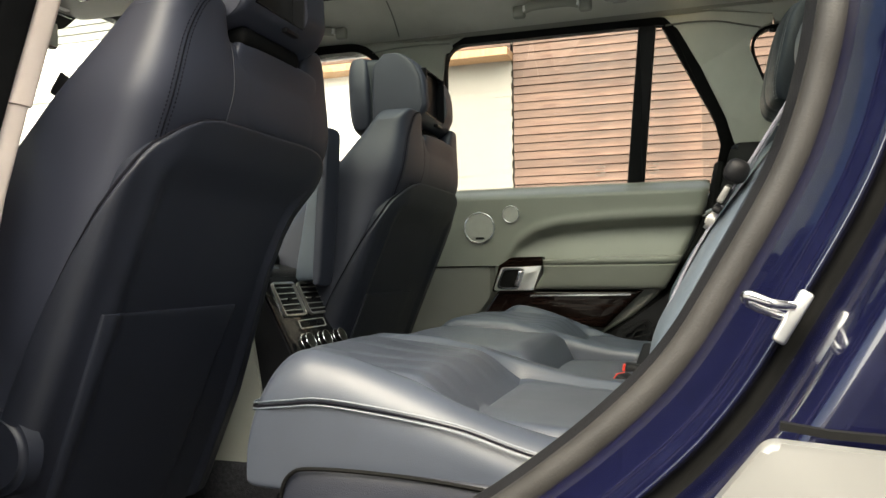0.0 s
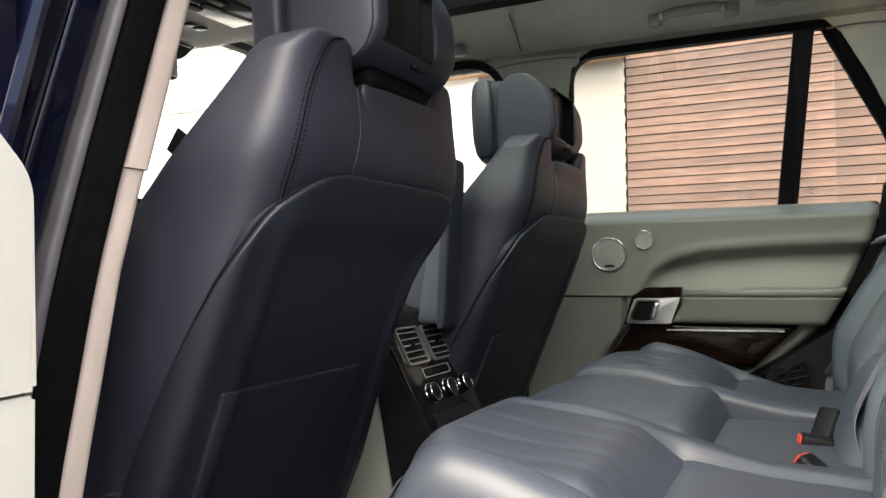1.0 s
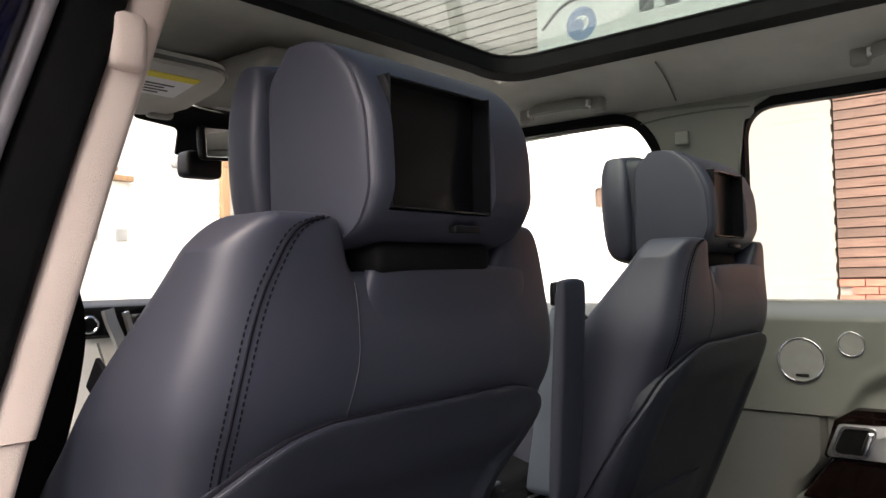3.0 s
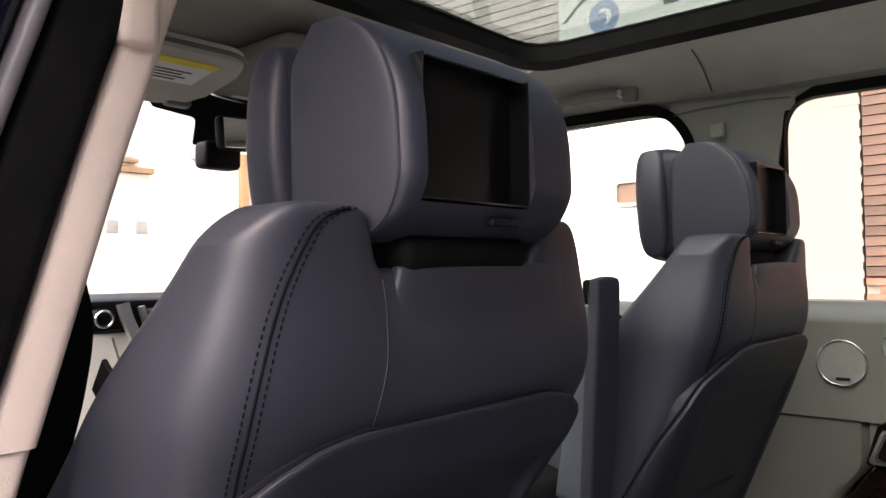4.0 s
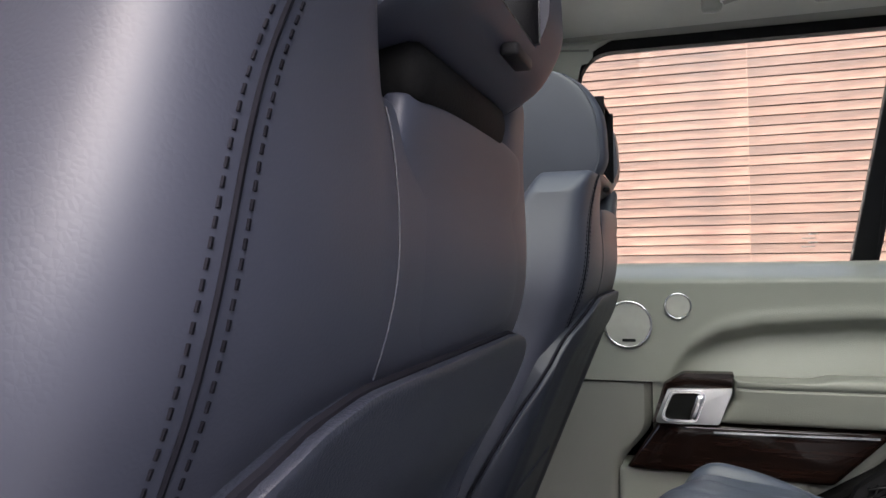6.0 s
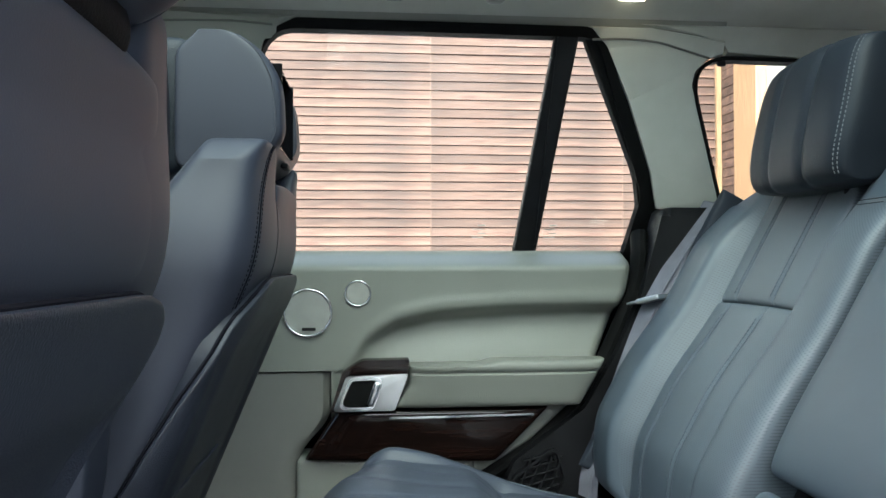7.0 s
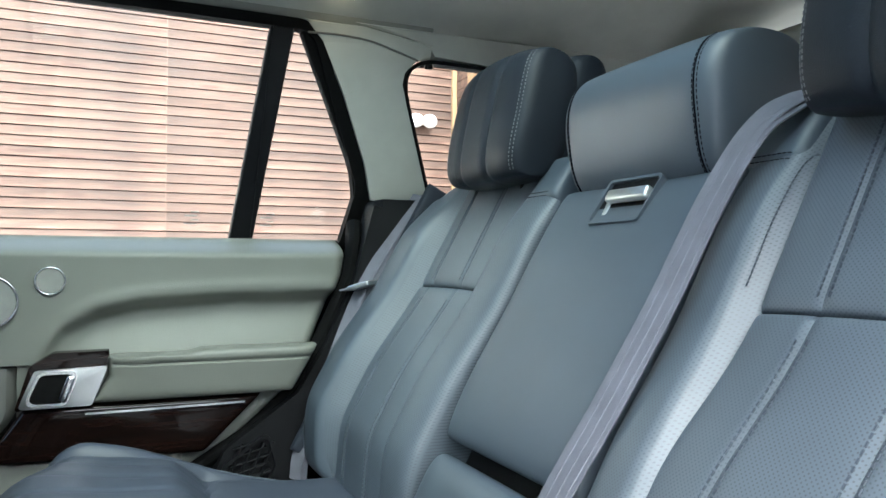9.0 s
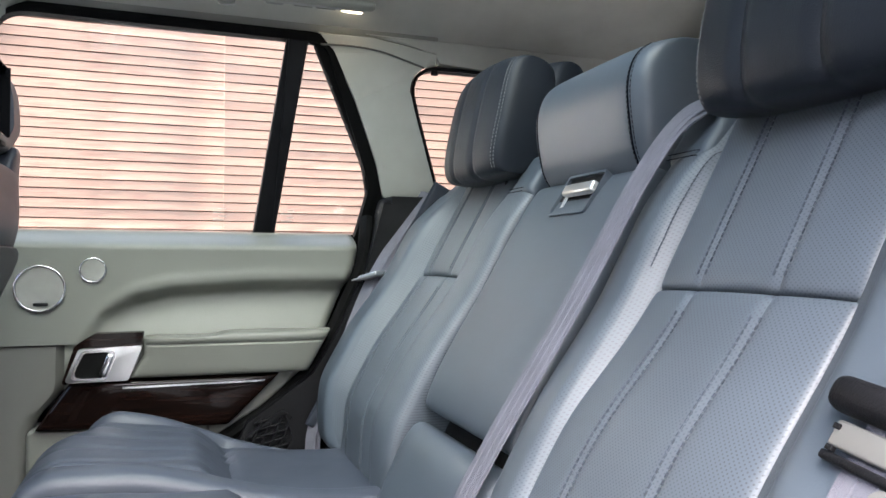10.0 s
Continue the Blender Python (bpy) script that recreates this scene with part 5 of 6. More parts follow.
part("release_pull", rbox(on_back(0.002, 1.232, 0.020), (0.012, 0.080, 0.017), 0.004, m=pose(0, 0, 0, 0, 29, 0)), M_SATIN, rel, "silver pull handle")
part("release_arm", rbox(on_back(0.046, 1.224, 0.010), (0.008, 0.012, 0.030), 0.003, m=pose(0, 0, 0, 0, 29, 0)), M_SATIN, rel, "silver pull mount")

# ---- belts and buckles ----
def belt(name, pts, w, label, up, parent=None):
    th = thing(name, pts[-1], label, "seat belt", "seat belts")
    path = smooth_path(pts, 8)
    part("webbing", sweep(path, [(-w / 2, -0.0008), (-w / 4, -0.0012), (w / 4, -0.0012), (w / 2, -0.0008), (w / 2, 0.0008), (w / 4, 0.0012), (-w / 4, 0.0012), (-w / 2, 0.0008)], up), M_BELT, th, "woven grey webbing")
    for d in (-0.30, 0.0, 0.30):
        rib = [p + Vector((0, d * w, 0)) + BN * 0.0012 for p in path]
        part("rib", sweep(rib, [(-0.1 * w, -0.0006), (0.1 * w, -0.0006), (0.07 * w, 0.0006), (-0.07 * w, 0.0006)], up), M_BELT, th)
    return th


belt("seat_belt", [on_back(-0.226, 1.355, -0.06), on_back(-0.215, 1.336, -0.010), on_back(-0.203, 1.312, 0.018), on_back(-0.183, 1.275, 0.032), on_back(-0.172, 1.20, 0.038), on_back(-0.167, 1.10, 0.040), on_back(-0.154, 0.997, 0.042), on_back(-0.132, 0.913, 0.038), on_back(-0.114, 0.832, 0.028), on_back(-0.110, 0.785, -0.01)], 0.046, "grey webbing belt over the gap beside the middle seat", BN)
b2 = belt("seat_belt", [(0.700, 0.732, 1.300), (0.640, 0.722, 1.215), (0.565, 0.708, 1.10), (0.500, 0.700, 0.95), (0.440, 0.690, 0.80), (0.430, 0.690, 0.74)], 0.046, "dark grey belt hanging beside far rear seat", Vector((-0.8, -0.5, 0.3)))
part("tongue", join(rbox((0.565, 0.700, 1.112), (0.05, 0.055, 0.010), 0.003, m=pose(0, 0, 0, 0, -14, -50)), rbox((0.545, 0.735, 1.104), (0.026, 0.04, 0.004), 0.001, m=pose(0, 0, 0, 0, -14, -50))), M_SATIN, b2, "metal belt tongue")
b3 = belt("seat_belt", [(0.715, -0.700, 1.335), on_back(-0.664, 1.285, 0.030), on_back(-0.630, 1.18, 0.036), on_back(-0.600, 1.03, 0.045), on_back(-0.588, 0.93, 0.048), on_back(-0.588, 0.84, 0.032), on_back(-0.590, 0.775, -0.01)], 0.047, "pale grey belt hanging over near rear seat", BN)
tm = pose(0, 0, 0, 8, 28.8, 0)
tg = part("tongue", rbox(on_back(-0.600, 1.031, 0.051), (0.022, 0.100, 0.023), 0.009, m=tm), M_BLACK, b3, "black plastic belt tongue")
part("tongue_plate", rbox(on_back(-0.602, 1.0095, 0.051), (0.006, 0.084, 0.017), 0.002, m=tm), M_SILL, tg, "pale metal tongue plate")
part("plate_slot", join(*[rbox(on_back(-0.5635, 1.0115 + 0.006 * k, 0.0535), (0.004, 0.005, 0.0035), 0.0005, m=tm) for k in (-1, 1)]), M_BLACK, tg)
part("plate_edge", rbox(on_back(-0.602, 0.9965, 0.050), (0.008, 0.092, 0.006), 0.002, m=tm), M_BLACK, tg)
bt = bmesh.new()
bmesh.ops.create_cone(bt, cap_ends=True, segments=24, radius1=0.011, radius2=0.0095, depth=0.007, matrix=Matrix.Translation(on_back(-0.6065, 0.984, 0.050)) @ pose(0, 0, 0, 0, -61, 0))
sb = part("stop_button", bt, M_SILL, b3, "round belt stop button")
part("button_ring", tube([on_back(-0.6065 + 0.004 * math.cos(a), 0.984 + 0.0035 * math.sin(a), 0.054) for a in np.linspace(0, 2 * math.pi, 17)[:-1]], 0.0011, 6, closed=True), M_GREYPL, sb)


def buckle(x, y, z, rz, ry, label):
    th = thing("belt_buckle", (x, y, z), label, "buckle", "belt buckles")
    m = pose(0, 0, 0, 0, ry, rz)
    part("housing", rbox((x, y, z + 0.012), (0.062, 0.034, 0.022), 0.006, m=m), M_BLACK, th, "black buckle housing")
    part("release_button", rbox(Vector((x, y, z + 0.012)) + m.to_3x3() @ Vector((-0.0265, 0, 0.0)), (0.014, 0.026, 0.016), 0.003, m=m), M_RED, th, "red release button")
    return th


buckle(0.408, -0.012, 0.770, 8, 10, "black buckle with red button on middle seat")
buckle(0.405, -0.168, 0.762, -25, 35, "black buckle with red button beside near seat")
buckle(0.415, 0.060, 0.783, 60, -55, "black buckle standing upright beside far seat")

# ---- near side: centre pillar, open rear door, sill, rear quarter ----
bp = thing("b_pillar_near", (-0.25, -0.74, 0.50), "beige cloth-covered centre pillar with black door seal", "car pillar", kind="structure")


def pillar_y(z):
    return float(np.interp(z, [0.5, 0.833, 1.05, 1.16, 1.25, 1.366, 1.45, 1.70], [-0.800, -0.767, -0.722, -0.691, -0.664, -0.629, -0.601, -0.520]))


def pillar(x0, x1, d0, d1, z0, z1, n=24, r=0.006):
    """An upright strip that follows the pillar's lean; d: distance outwards of the pillar's inner line."""
    bm = bmesh.new()
    rows = []
    for k in range(n + 1):
        z = z0 + (z1 - z0) * k / n
        y = pillar_y(z)
        prof = round_poly([(x0, y - d0), (x1, y - d0), (x1, y - d1), (x0, y - d1)], r, 4)
        rows.append([bm.verts.new((p[0], p[1], z)) for p in prof])
    m = len(rows[0])
    for a, b in zip(rows, rows[1:]):
        for j in range(m):
            bm.faces.new((a[j], a[(j + 1) % m], b[(j + 1) % m], b[j]))
    bm.faces.new(rows[0][::-1])
    bm.faces.new(rows[-1])
    return bm


part("upper_trim", pillar(-0.33, -0.243, -0.004, 0.032, 1.1605, 1.69, r=0.010), M_PILLAR, bp, "beige cloth upper pillar trim")
part("lower_trim", pillar(-0.33, -0.245, -0.001, 0.030, 0.50, 1.1595, r=0.010), M_PILLAR, bp, "beige lower pillar trim")
part("front_seal", sweep(smooth_path([(-0.352, -0.668, 1.32), (-0.352, -0.642, 1.25), (-0.352, -0.646, 1.19), (-0.352, -0.665, 1.116), (-0.352, -0.685, 1.05), (-0.352, -0.73, 0.90), (-0.352, -0.79, 0.60), (-0.352, -0.80, 0.45)], 5), [(-0.018, -0.030), (0.018, -0.030), (0.018, 0.030), (-0.018, 0.030)], (0, 1, 0)), M_RUBBER, bp, "black front door seal")
part("belt_anchor", rbox((-0.245, -0.618, 1.475), (0.022, 0.034, 0.05), 0.009), M_PILLAR, bp, "beige upper belt anchor cover")
part("seal_bed", pillar(-0.31, -0.236, 0.034, 0.086, 0.45, 1.70, r=0.012), M_RUBBER, bp, "black rubber seal")
part("seal_lip", pillar(-0.275, -0.230, 0.088, 0.101, 0.45, 1.70, r=0.009), M_GREYSEAL, bp, "grey flocked seal lip")
part("pillar_paint", pillar(-0.34, -0.240, 0.103, 0.145, 0.45, 1.70, r=0.012), M_PAINT, bp, "navy painted pillar face")
part("pillar_flange", pillar(-0.30, -0.232, 0.146, 0.175, 0.45, 1.70, r=0.009), M_PAINT, bp)

# the open rear door stands out from its hinges on the pillar
od = thing("open_rear_door", (-0.19, -0.93, 0.45), "open navy rear door with ivory leather inner panel", "car door", kind="structure")
ang = radians(-8)


def dplace(a, b, h):
    """a: metres outwards from the hinge, b: height, h: metres towards the rear of the car."""
    return Vector((-0.150 + a * math.sin(ang) * -1 + h, -0.889 - a, b))


part("door_body", prism([(-0.012, 0.40), (0.96, 0.40), (0.96, 1.20), (-0.012, 1.20)], dplace, -0.13, -0.035), M_PAINT, od, "navy painted door skin", smooth=False)
part("inner_panel", prism(round_poly([(0.0, 0.9565), (0.9, 0.9565), (0.9, 1.19), (0.070, 1.19), (0.004, 1.125)], [0.004, 0.02, 0.03, 0.05, 0.05], 6), dplace, -0.034, 0.0, 0.008), M_CREAM_LIT, od, "ivory leather inner panel")
part("lower_inner_panel", prism(round_poly([(0.0, 0.42), (0.9, 0.42), (0.9, 0.9535), (0.0, 0.9535)], 0.004, 4), dplace, -0.034, -0.002, 0.006), M_CREAM_LIT, od, "ivory lower inner panel")
part("panel_swage", tube(smooth_path([dplace(0.16, 1.150, 0.0), dplace(0.09, 1.140, 0.0), dplace(0.062, 1.11, 0.0), dplace(0.054, 1.06, 0.0)], 6), 0.004, 8), M_CREAM_LIT, od, "moulded swage line")
part("inner_handle", rbox(dplace(0.10, 1.045, 0.008), (0.02, 0.035, 0.03), 0.008), M_CHROME, od, "chrome inner handle")
part("door_shut_face", prism(round_poly([(-0.030, 0.40), (-0.014, 0.40), (-0.014, 1.60), (-0.030, 1.60)], 0.003, 3), lambda a, b, h: dplace(a + 0.10 * max(0, b - 1.2), b, h), -0.10, -0.03), M_PAINT, od, "navy door edge")
part("window_frame", sweep([dplace(0.085, 0.95, -0.07), dplace(0.02, 1.19, -0.07), dplace(-0.10, 1.60, -0.07), dplace(-0.11, 1.68, -0.07)], flat_profile(0.05, 0.05), (1, 0, 0)), M_PAINT, od, "navy door window frame")
part("frame_highlight", sweep([dplace(0.065, 0.95, -0.035), dplace(0.0, 1.19, -0.035), dplace(-0.115, 1.60, -0.035), dplace(-0.125, 1.68, -0.035)], ring_profile(0.010, 8), (1, 0, 0)), M_PAINT, od)

# closed front door on the near side
nf = thing("door_near_front", (-0.85, -0.84, 0.5), "closed navy front door with ivory inner panel", "car door", kind="structure")
part("inner_panel", rbox((-0.87, -0.815, 0.855), (0.98, 0.05, 0.66), 0.02), M_CREAM_SHADED, nf, "ivory inner panel")
part("door_skin", rbox((-0.87, -0.885, 0.82), (1.02, 0.05, 0.76), 0.02), M_PAINT, nf, "navy painted door skin")
part("window_frame", frame_ring(grow(FRONTW, 0.022), FRONTW, place_near, -0.012, 0.028), M_RUBBER, nf, "black rubber window frame")
pane = part("pane", prism(FRONTW, place_near, -0.006, -0.002), M_GLASS, nf, "clear window glass", smooth=False)
pane.visible_shadow = False

# sill
sill = thing("sill", (0.1, -0.85, 0.42), "navy painted door sill with black tread", "car sill", kind="structure")
part("sill_beam", rbox((0.0, -0.86, 0.44), (1.6, 0.16, 0.14), 0.03), M_PAINT, sill)
part("tread", rbox((0.05, -0.80, 0.512), (0.9, 0.09, 0.012), 0.004), M_BLACK, sill, "black tread plate")

# rear quarter beside the door opening
rq = thing("rear_quarter_near", (0.65, -0.90, 0.45), "glossy navy rear quarter panel with door seal and striker", "car body", kind="structure")
SEAL = [(0.640, -0.640, 1.58), (0.632, -0.700, 1.42), (0.612, -0.775, 1.25), (0.596, -0.800, 1.150), (0.584, -0.800, 1.090), (0.564, -0.800, 1.031), (0.525, -0.800, 0.959), (0.484, -0.800, 0.893), (0.434, -0.800, 0.840), (0.364, -0.800, 0.783), (0.25, -0.80, 0.70), (0.17, -0.80, 0.60), (0.14, -0.80, 0.52)]
spath = smooth_path(SEAL, 6)
part("door_seal", tube(spath, 0.0125, 10, (0, 1, 0)), M_SEAL, rq, "thick flocked rubber door seal")
# dark inner trim beside the seal, then the painted shut face stepping outwards
def band(d0, y0, d1, y1, thick=0.004):
    """A strip that runs along the seal from d0 to d1 metres behind it."""
    bm = bmesh.new()
    rows = []
    n = len(spath)
    for i, p in enumerate(spath):
        t = (spath[min(i + 1, n - 1)] - spath[max(i - 1, 0)])
        nx, nz = -t.z, t.x
        l = math.hypot(nx, nz)
        nx, nz = nx / l, nz / l
        lean = p.y + 0.800
        a = Vector((p.x + nx * d0, y0 + lean, p.z + nz * d0))
        b = Vector((p.x + nx * d1, y1 + lean, p.z + nz * d1))
        o = Vector((0, thick, 0))
        rows.append([bm.verts.new(v) for v in (a, b, b + o, a + o)])
    for r0, r1 in zip(rows, rows[1:]):
        for j in range(4):
            bm.faces.new((r0[j], r0[(j + 1) % 4], r1[(j + 1) % 4], r1[j]))
    bm.faces.new(rows[0])
    bm.faces.new(rows[-1][::-1])
    return bm


part("inner_flange", band(-0.018, -0.780, -0.006, -0.795), M_BLACK, rq, "dark inner trim")
def shut(profile, name, material, label=""):
    """A rounded strip along the seal; profile: (metres behind the seal, y)."""
    bm = bmesh.new()
    rows = []
    n = len(spath)
    for i, p in enumerate(spath):
        t = (spath[min(i + 1, n - 1)] - spath[max(i - 1, 0)])
        nx, nz = -t.z, t.x
        l = math.hypot(nx, nz)
        rows.append([bm.verts.new((p.x + nx / l * q.x, q.y + p.y + 0.800, p.z + nz / l * q.x)) for q in profile])
    for r0, r1 in zip(rows, rows[1:]):
        for j in range(len(profile) - 1):
            bm.faces.new((r0[j], r0[j + 1], r1[j + 1], r1[j]))
    part(name, bm, material, rq, label, sharp=180)


shut(smooth_path([(0.006, -0.808, 0), (0.012, -0.826, 0), (0.024, -0.852, 0), (0.034, -0.866, 0), (0.037, -0.872, 0), (0.040, -0.871, 0), (0.044, -0.862, 0)], 5), "shut_face", M_PAINT, "navy painted shut face")
shut(smooth_path([(0.040, -0.866, 0), (0.046, -0.862, 0), (0.051, -0.866, 0), (0.053, -0.880, 0)], 4), "drain_channel", M_RUBBER, "black drain channel")
shut(smooth_path([(0.052, -0.874, 0), (0.054, -0.900, 0), (0.058, -0.925, 0), (0.063, -0.940, 0), (0.069, -0.948, 0), (0.080, -0.952, 0)], 5), "shut_edge", M_PAINT, "rounded navy panel edge")
part("quarter_panel", band(0.078, -0.9515, 0.40, -0.985, 0.012), M_PAINT, rq, "navy painted quarter panel")
part("crease_gap", sweep([(0.537, -0.961, 0.880), (0.56, -0.963, 0.877), (0.70, -0.976, 0.873), (1.0, -0.980, 0.869)], flat_profile(0.006, 0.004), (0, 0, 1)), M_RUBBER, rq, "dark panel gap")
# navy body panel coloured silver-grey in place of the bright ground's reflection
part("lower_panel", prism(round_poly([(0.50, 0.835), (0.53, 0.874), (0.62, 0.870), (1.1, 0.864), (1.1, 0.45), (0.20, 0.45), (0.27, 0.62)], [0.02, 0.012, 0.05, 0, 0, 0, 0.05], 5), lambda a, b, h: Vector((a, -0.962 - 0.02 * bump01(a, 0.5, 0.7) - h, b)), 0.0, 0.012, 0.004), M_SILL, rq, "lower body panel, ground reflection painted in silver-grey")
st = part("striker", tube(smooth_path([(0.553, -0.885, 0.938), (0.540, -0.897, 0.940), (0.527, -0.898, 0.945), (0.528, -0.890, 0.940), (0.540, -0.884, 0.934), (0.551, -0.880, 0.930)], 6), 0.0032, 10), M_CHROME, rq, "bright steel door striker")
part("striker_plate", rbox((0.553, -0.884, 0.931), (0.009, 0.005, 0.036), 0.004, m=pose(0, 0, 0, 0, 30, 0)), M_SATIN, st)
# near rear pillar lining and belt above the seat
part("pillar_lining", rbox((0.72, -0.742, 1.27), (0.20, 0.02, 0.44), 0.008), M_BLACK, rq, "black lower pillar lining")

# ---- roof fittings ----
def grab_handle(x0, x1, label):
    th = thing("grab_handle", ((x0 + x1) / 2, 0.585, 1.66), label, "grab handle", "grab handles")
    for x in (x0, x1):
        s = 1 if x == x0 else -1
        part("foot", rbox((x + s * 0.012, 0.592, 1.655), (0.034, 0.022, 0.040), 0.008), M_CREAM, th, "ivory handle foot")
        part("hinge", rbox((x + s * 0.030, 0.578, 1.655), (0.010, 0.016, 0.016), 0.003), M_SATIN, th)
    part("grip", sweep(smooth_path([(x0 + 0.03, 0.580, 1.655), (x0 + 0.06, 0.570, 1.658), (x1 - 0.06, 0.570, 1.658), (x1 - 0.03, 0.580, 1.655)], 5), ring_profile(0.009, 8, 0.013), (0, 0, 1)), M_CREAM, th, "ivory folding grip")
    return th


grab_handle(0.055, 0.255, "ivory folding grab handle on the headliner above rear window")
grab_handle(-0.66, -0.445, "ivory folding grab handle on the headliner above front window")
lamp = thing("reading_lamp", (0.41, 0.588, 1.664), "ivory roof reading lamp, one lens lit", "lamp")
lm = pose(0, 0, 0, 20, 0, 0)
lbase = Vector((0.41, 0.588, 1.664))
part("housing", rbox(lbase, (0.235, 0.105, 0.022), 0.012, m=lm), M_CREAM, lamp, "ivory lamp housing")
part("bezel", rbox(lbase + lm.to_3x3() @ Vector((0, 0, -0.008)), (0.205, 0.080, 0.012), 0.008, m=lm), M_GREYPL, lamp)
lens_m = mat("lit_lens", (0.9, 0.85, 0.7), 0.3, vary=0.02)
lens_m.node_tree.nodes["Principled BSDF"].inputs["Emission Color"].default_value = (1.0, 0.86, 0.6, 1)
lens_m.node_tree.nodes["Principled BSDF"].inputs["Emission Strength"].default_value = 1.2
for dx, mt, lb in ((0.078, lens_m, "lit lamp lens"), (-0.078, M_GREYPL, "unlit lamp lens")):
    part("lens", rbox(lbase + lm.to_3x3() @ Vector((dx, 0, -0.014)), (0.034, 0.050, 0.008), 0.003, m=lm), mt, lamp, lb)
for k in range(2):
    part("rocker_switch", rbox(lbase + lm.to_3x3() @ Vector((-0.02 + 0.045 * k, 0, -0.014)), (0.036, 0.030, 0.006), 0.002, m=lm), M_CREAM, lamp)
solo("headliner_seam", join(tube([(-0.300 + 0.03 * math.sin(k / 9 * 1.5), 0.645 - 0.026 * k, roof_z(-0.30, 0.645 - 0.026 * k) - 0.001) for k in range(7)], 0.0020, 6),
                            tube(smooth_path([side(1, x, z, 0.026) for x, z in ((-0.39, 1.607), (-0.32, 1.612), (-0.22, 1.613), (-0.15, 1.609))], 6), 0.0022, 6),
                            tube(smooth_path([side(1, x, z, 0.018) for x, z in ((0.44, 1.600), (0.50, 1.602), (0.565, 1.598), (0.62, 1.586), (0.672, 1.573))], 6), 0.0022, 6)), M_LOWER, "fine seams in the headliner", "trim", kind="structure")

# ---- front of the cabin ----
dash = thing("dashboard", (-1.25, 0, 0.9), "ivory dashboard with dark top, vents and centre screen", "dashboard")
part("dash_top", pillow(lambda u, v: ((-1.28 + 0.22 * u, 0.78 * v, 1.215), (0, 0, 1), 0.02, 0.05), 20, 30, 8), M_BLACK, dash, "black leather dash top")
part("fascia", pillow(lambda u, v: ((-1.10 - 0.02 * v, 0.76 * u, 1.09 + 0.105 * v), (1, 0, 0), 0.055 - 0.012 * v, 0.10), 30, 20, 6), M_CREAM_LIT, dash, "ivory leather fascia")
part("knee_panel", rbox((-1.12, 0, 0.84), (0.16, 1.50, 0.34), 0.04), M_LOWER, dash, "grey lower fascia")
for e in (-1, 1):
    part("stack_edge", sweep(smooth_path([(-1.040, e * 0.244, 1.226), (-1.036, e * 0.238, 1.20), (-1.030, e * 0.222, 1.155), (-1.026, e * 0.205, 1.09), (-1.026, e * 0.192, 1.02)], 6), [(-0.006, -0.010), (0.006, -0.010), (0.006, 0.010), (-0.006, 0.010)], (0, 1, 0)), M_SATIN, dash, "satin metal stack edge")
    part("vent_edge", sweep([(-1.034, e * 0.212, 1.220), (-1.032, e * 0.198, 1.168)], flat_profile(0.012, 0.009), (0, 1, 0)), M_SATIN, dash, "satin metal vent edge")
    part("fascia_joint", tube([(-1.042, e * 0.262, 1.165), (-1.040, e * 0.240, 1.09), (-1.038, e * 0.225, 1.03)], 0.002, 6), M_LOWER, dash)
part("vent_sill", rbox((-1.036, 0.0, 1.167), (0.02, 0.38, 0.008), 0.003), M_SATIN, dash, "satin strip under the vents")
part("screen_panel", rbox((-1.042, 0.0, 1.100), (0.02, 0.36, 0.125), 0.006, m=pose(0, 0, 0, 0, -6, 0)), M_PIANO, dash, "dark centre screen panel")
for k in range(4):
    part("screen_key", rbox((-1.030, -0.160, 1.055 + 0.03 * k), (0.004, 0.016, 0.010), 0.001), M_LABEL, dash, "pale key mark")
for yc in (-0.142, -0.035, 0.072, 0.16):
    vt = part("dash_vent", rbox((-1.045, yc, 1.193), (0.03, 0.105, 0.044), 0.006), M_BLACK, dash, "dash air vent")
    for k in range(3):
        part("vane", rbox((-1.027, yc, 1.180 + 0.013 * k), (0.012, 0.098, 0.003), 0.001), M_SATIN, vt)
    part("vane_slider", rbox((-1.022, yc, 1.193), (0.012, 0.030, 0.009), 0.002), M_SATIN, vt)
for yc in (-0.276,):
    tw = part("tweeter", rbox((-1.06, yc, 1.199), (0.03, 0.045, 0.036), 0.014), M_BLACK, dash)
    part("tweeter_rim", tube([(-1.042, yc + 0.016 * math.cos(a), 1.199 + 0.014 * math.sin(a)) for a in np.linspace(0, 2 * math.pi, 25)[:-1]], 0.0025, 6, (1, 0, 0), closed=True), M_CHROME, tw, "chrome ring")
wheel_ = thing("steering_wheel", (-0.88, 0.37, 1.0), "black leather steering wheel", "steering wheel")
part("rim", tube([Vector((-0.86, 0.37, 1.03)) + pose(0, 0, 0, 0, -65, 0).to_3x3() @ Vector((0.18 * math.cos(a), 0.18 * math.sin(a), 0)) for a in np.linspace(0, 2 * math.pi, 41)[:-1]], 0.015, 10, (0.9, 0, 0.4), closed=True), M_BLACK, wheel_)
part("hub", rbox((-0.88, 0.37, 1.02), (0.07, 0.14, 0.12), 0.03, m=pose(0, 0, 0, 0, 25, 0)), M_BLACK, wheel_)
part("spoke", rbox((-0.875, 0.37, 1.02), (0.02, 0.34, 0.03), 0.008, m=pose(0, 0, 0, 0, 25, 0)), M_BLACK, wheel_)

visor = thing("sun_visor", (-0.83, -0.40, 1.62), "ivory sun visor with yellow and white airbag label", "sun visor")
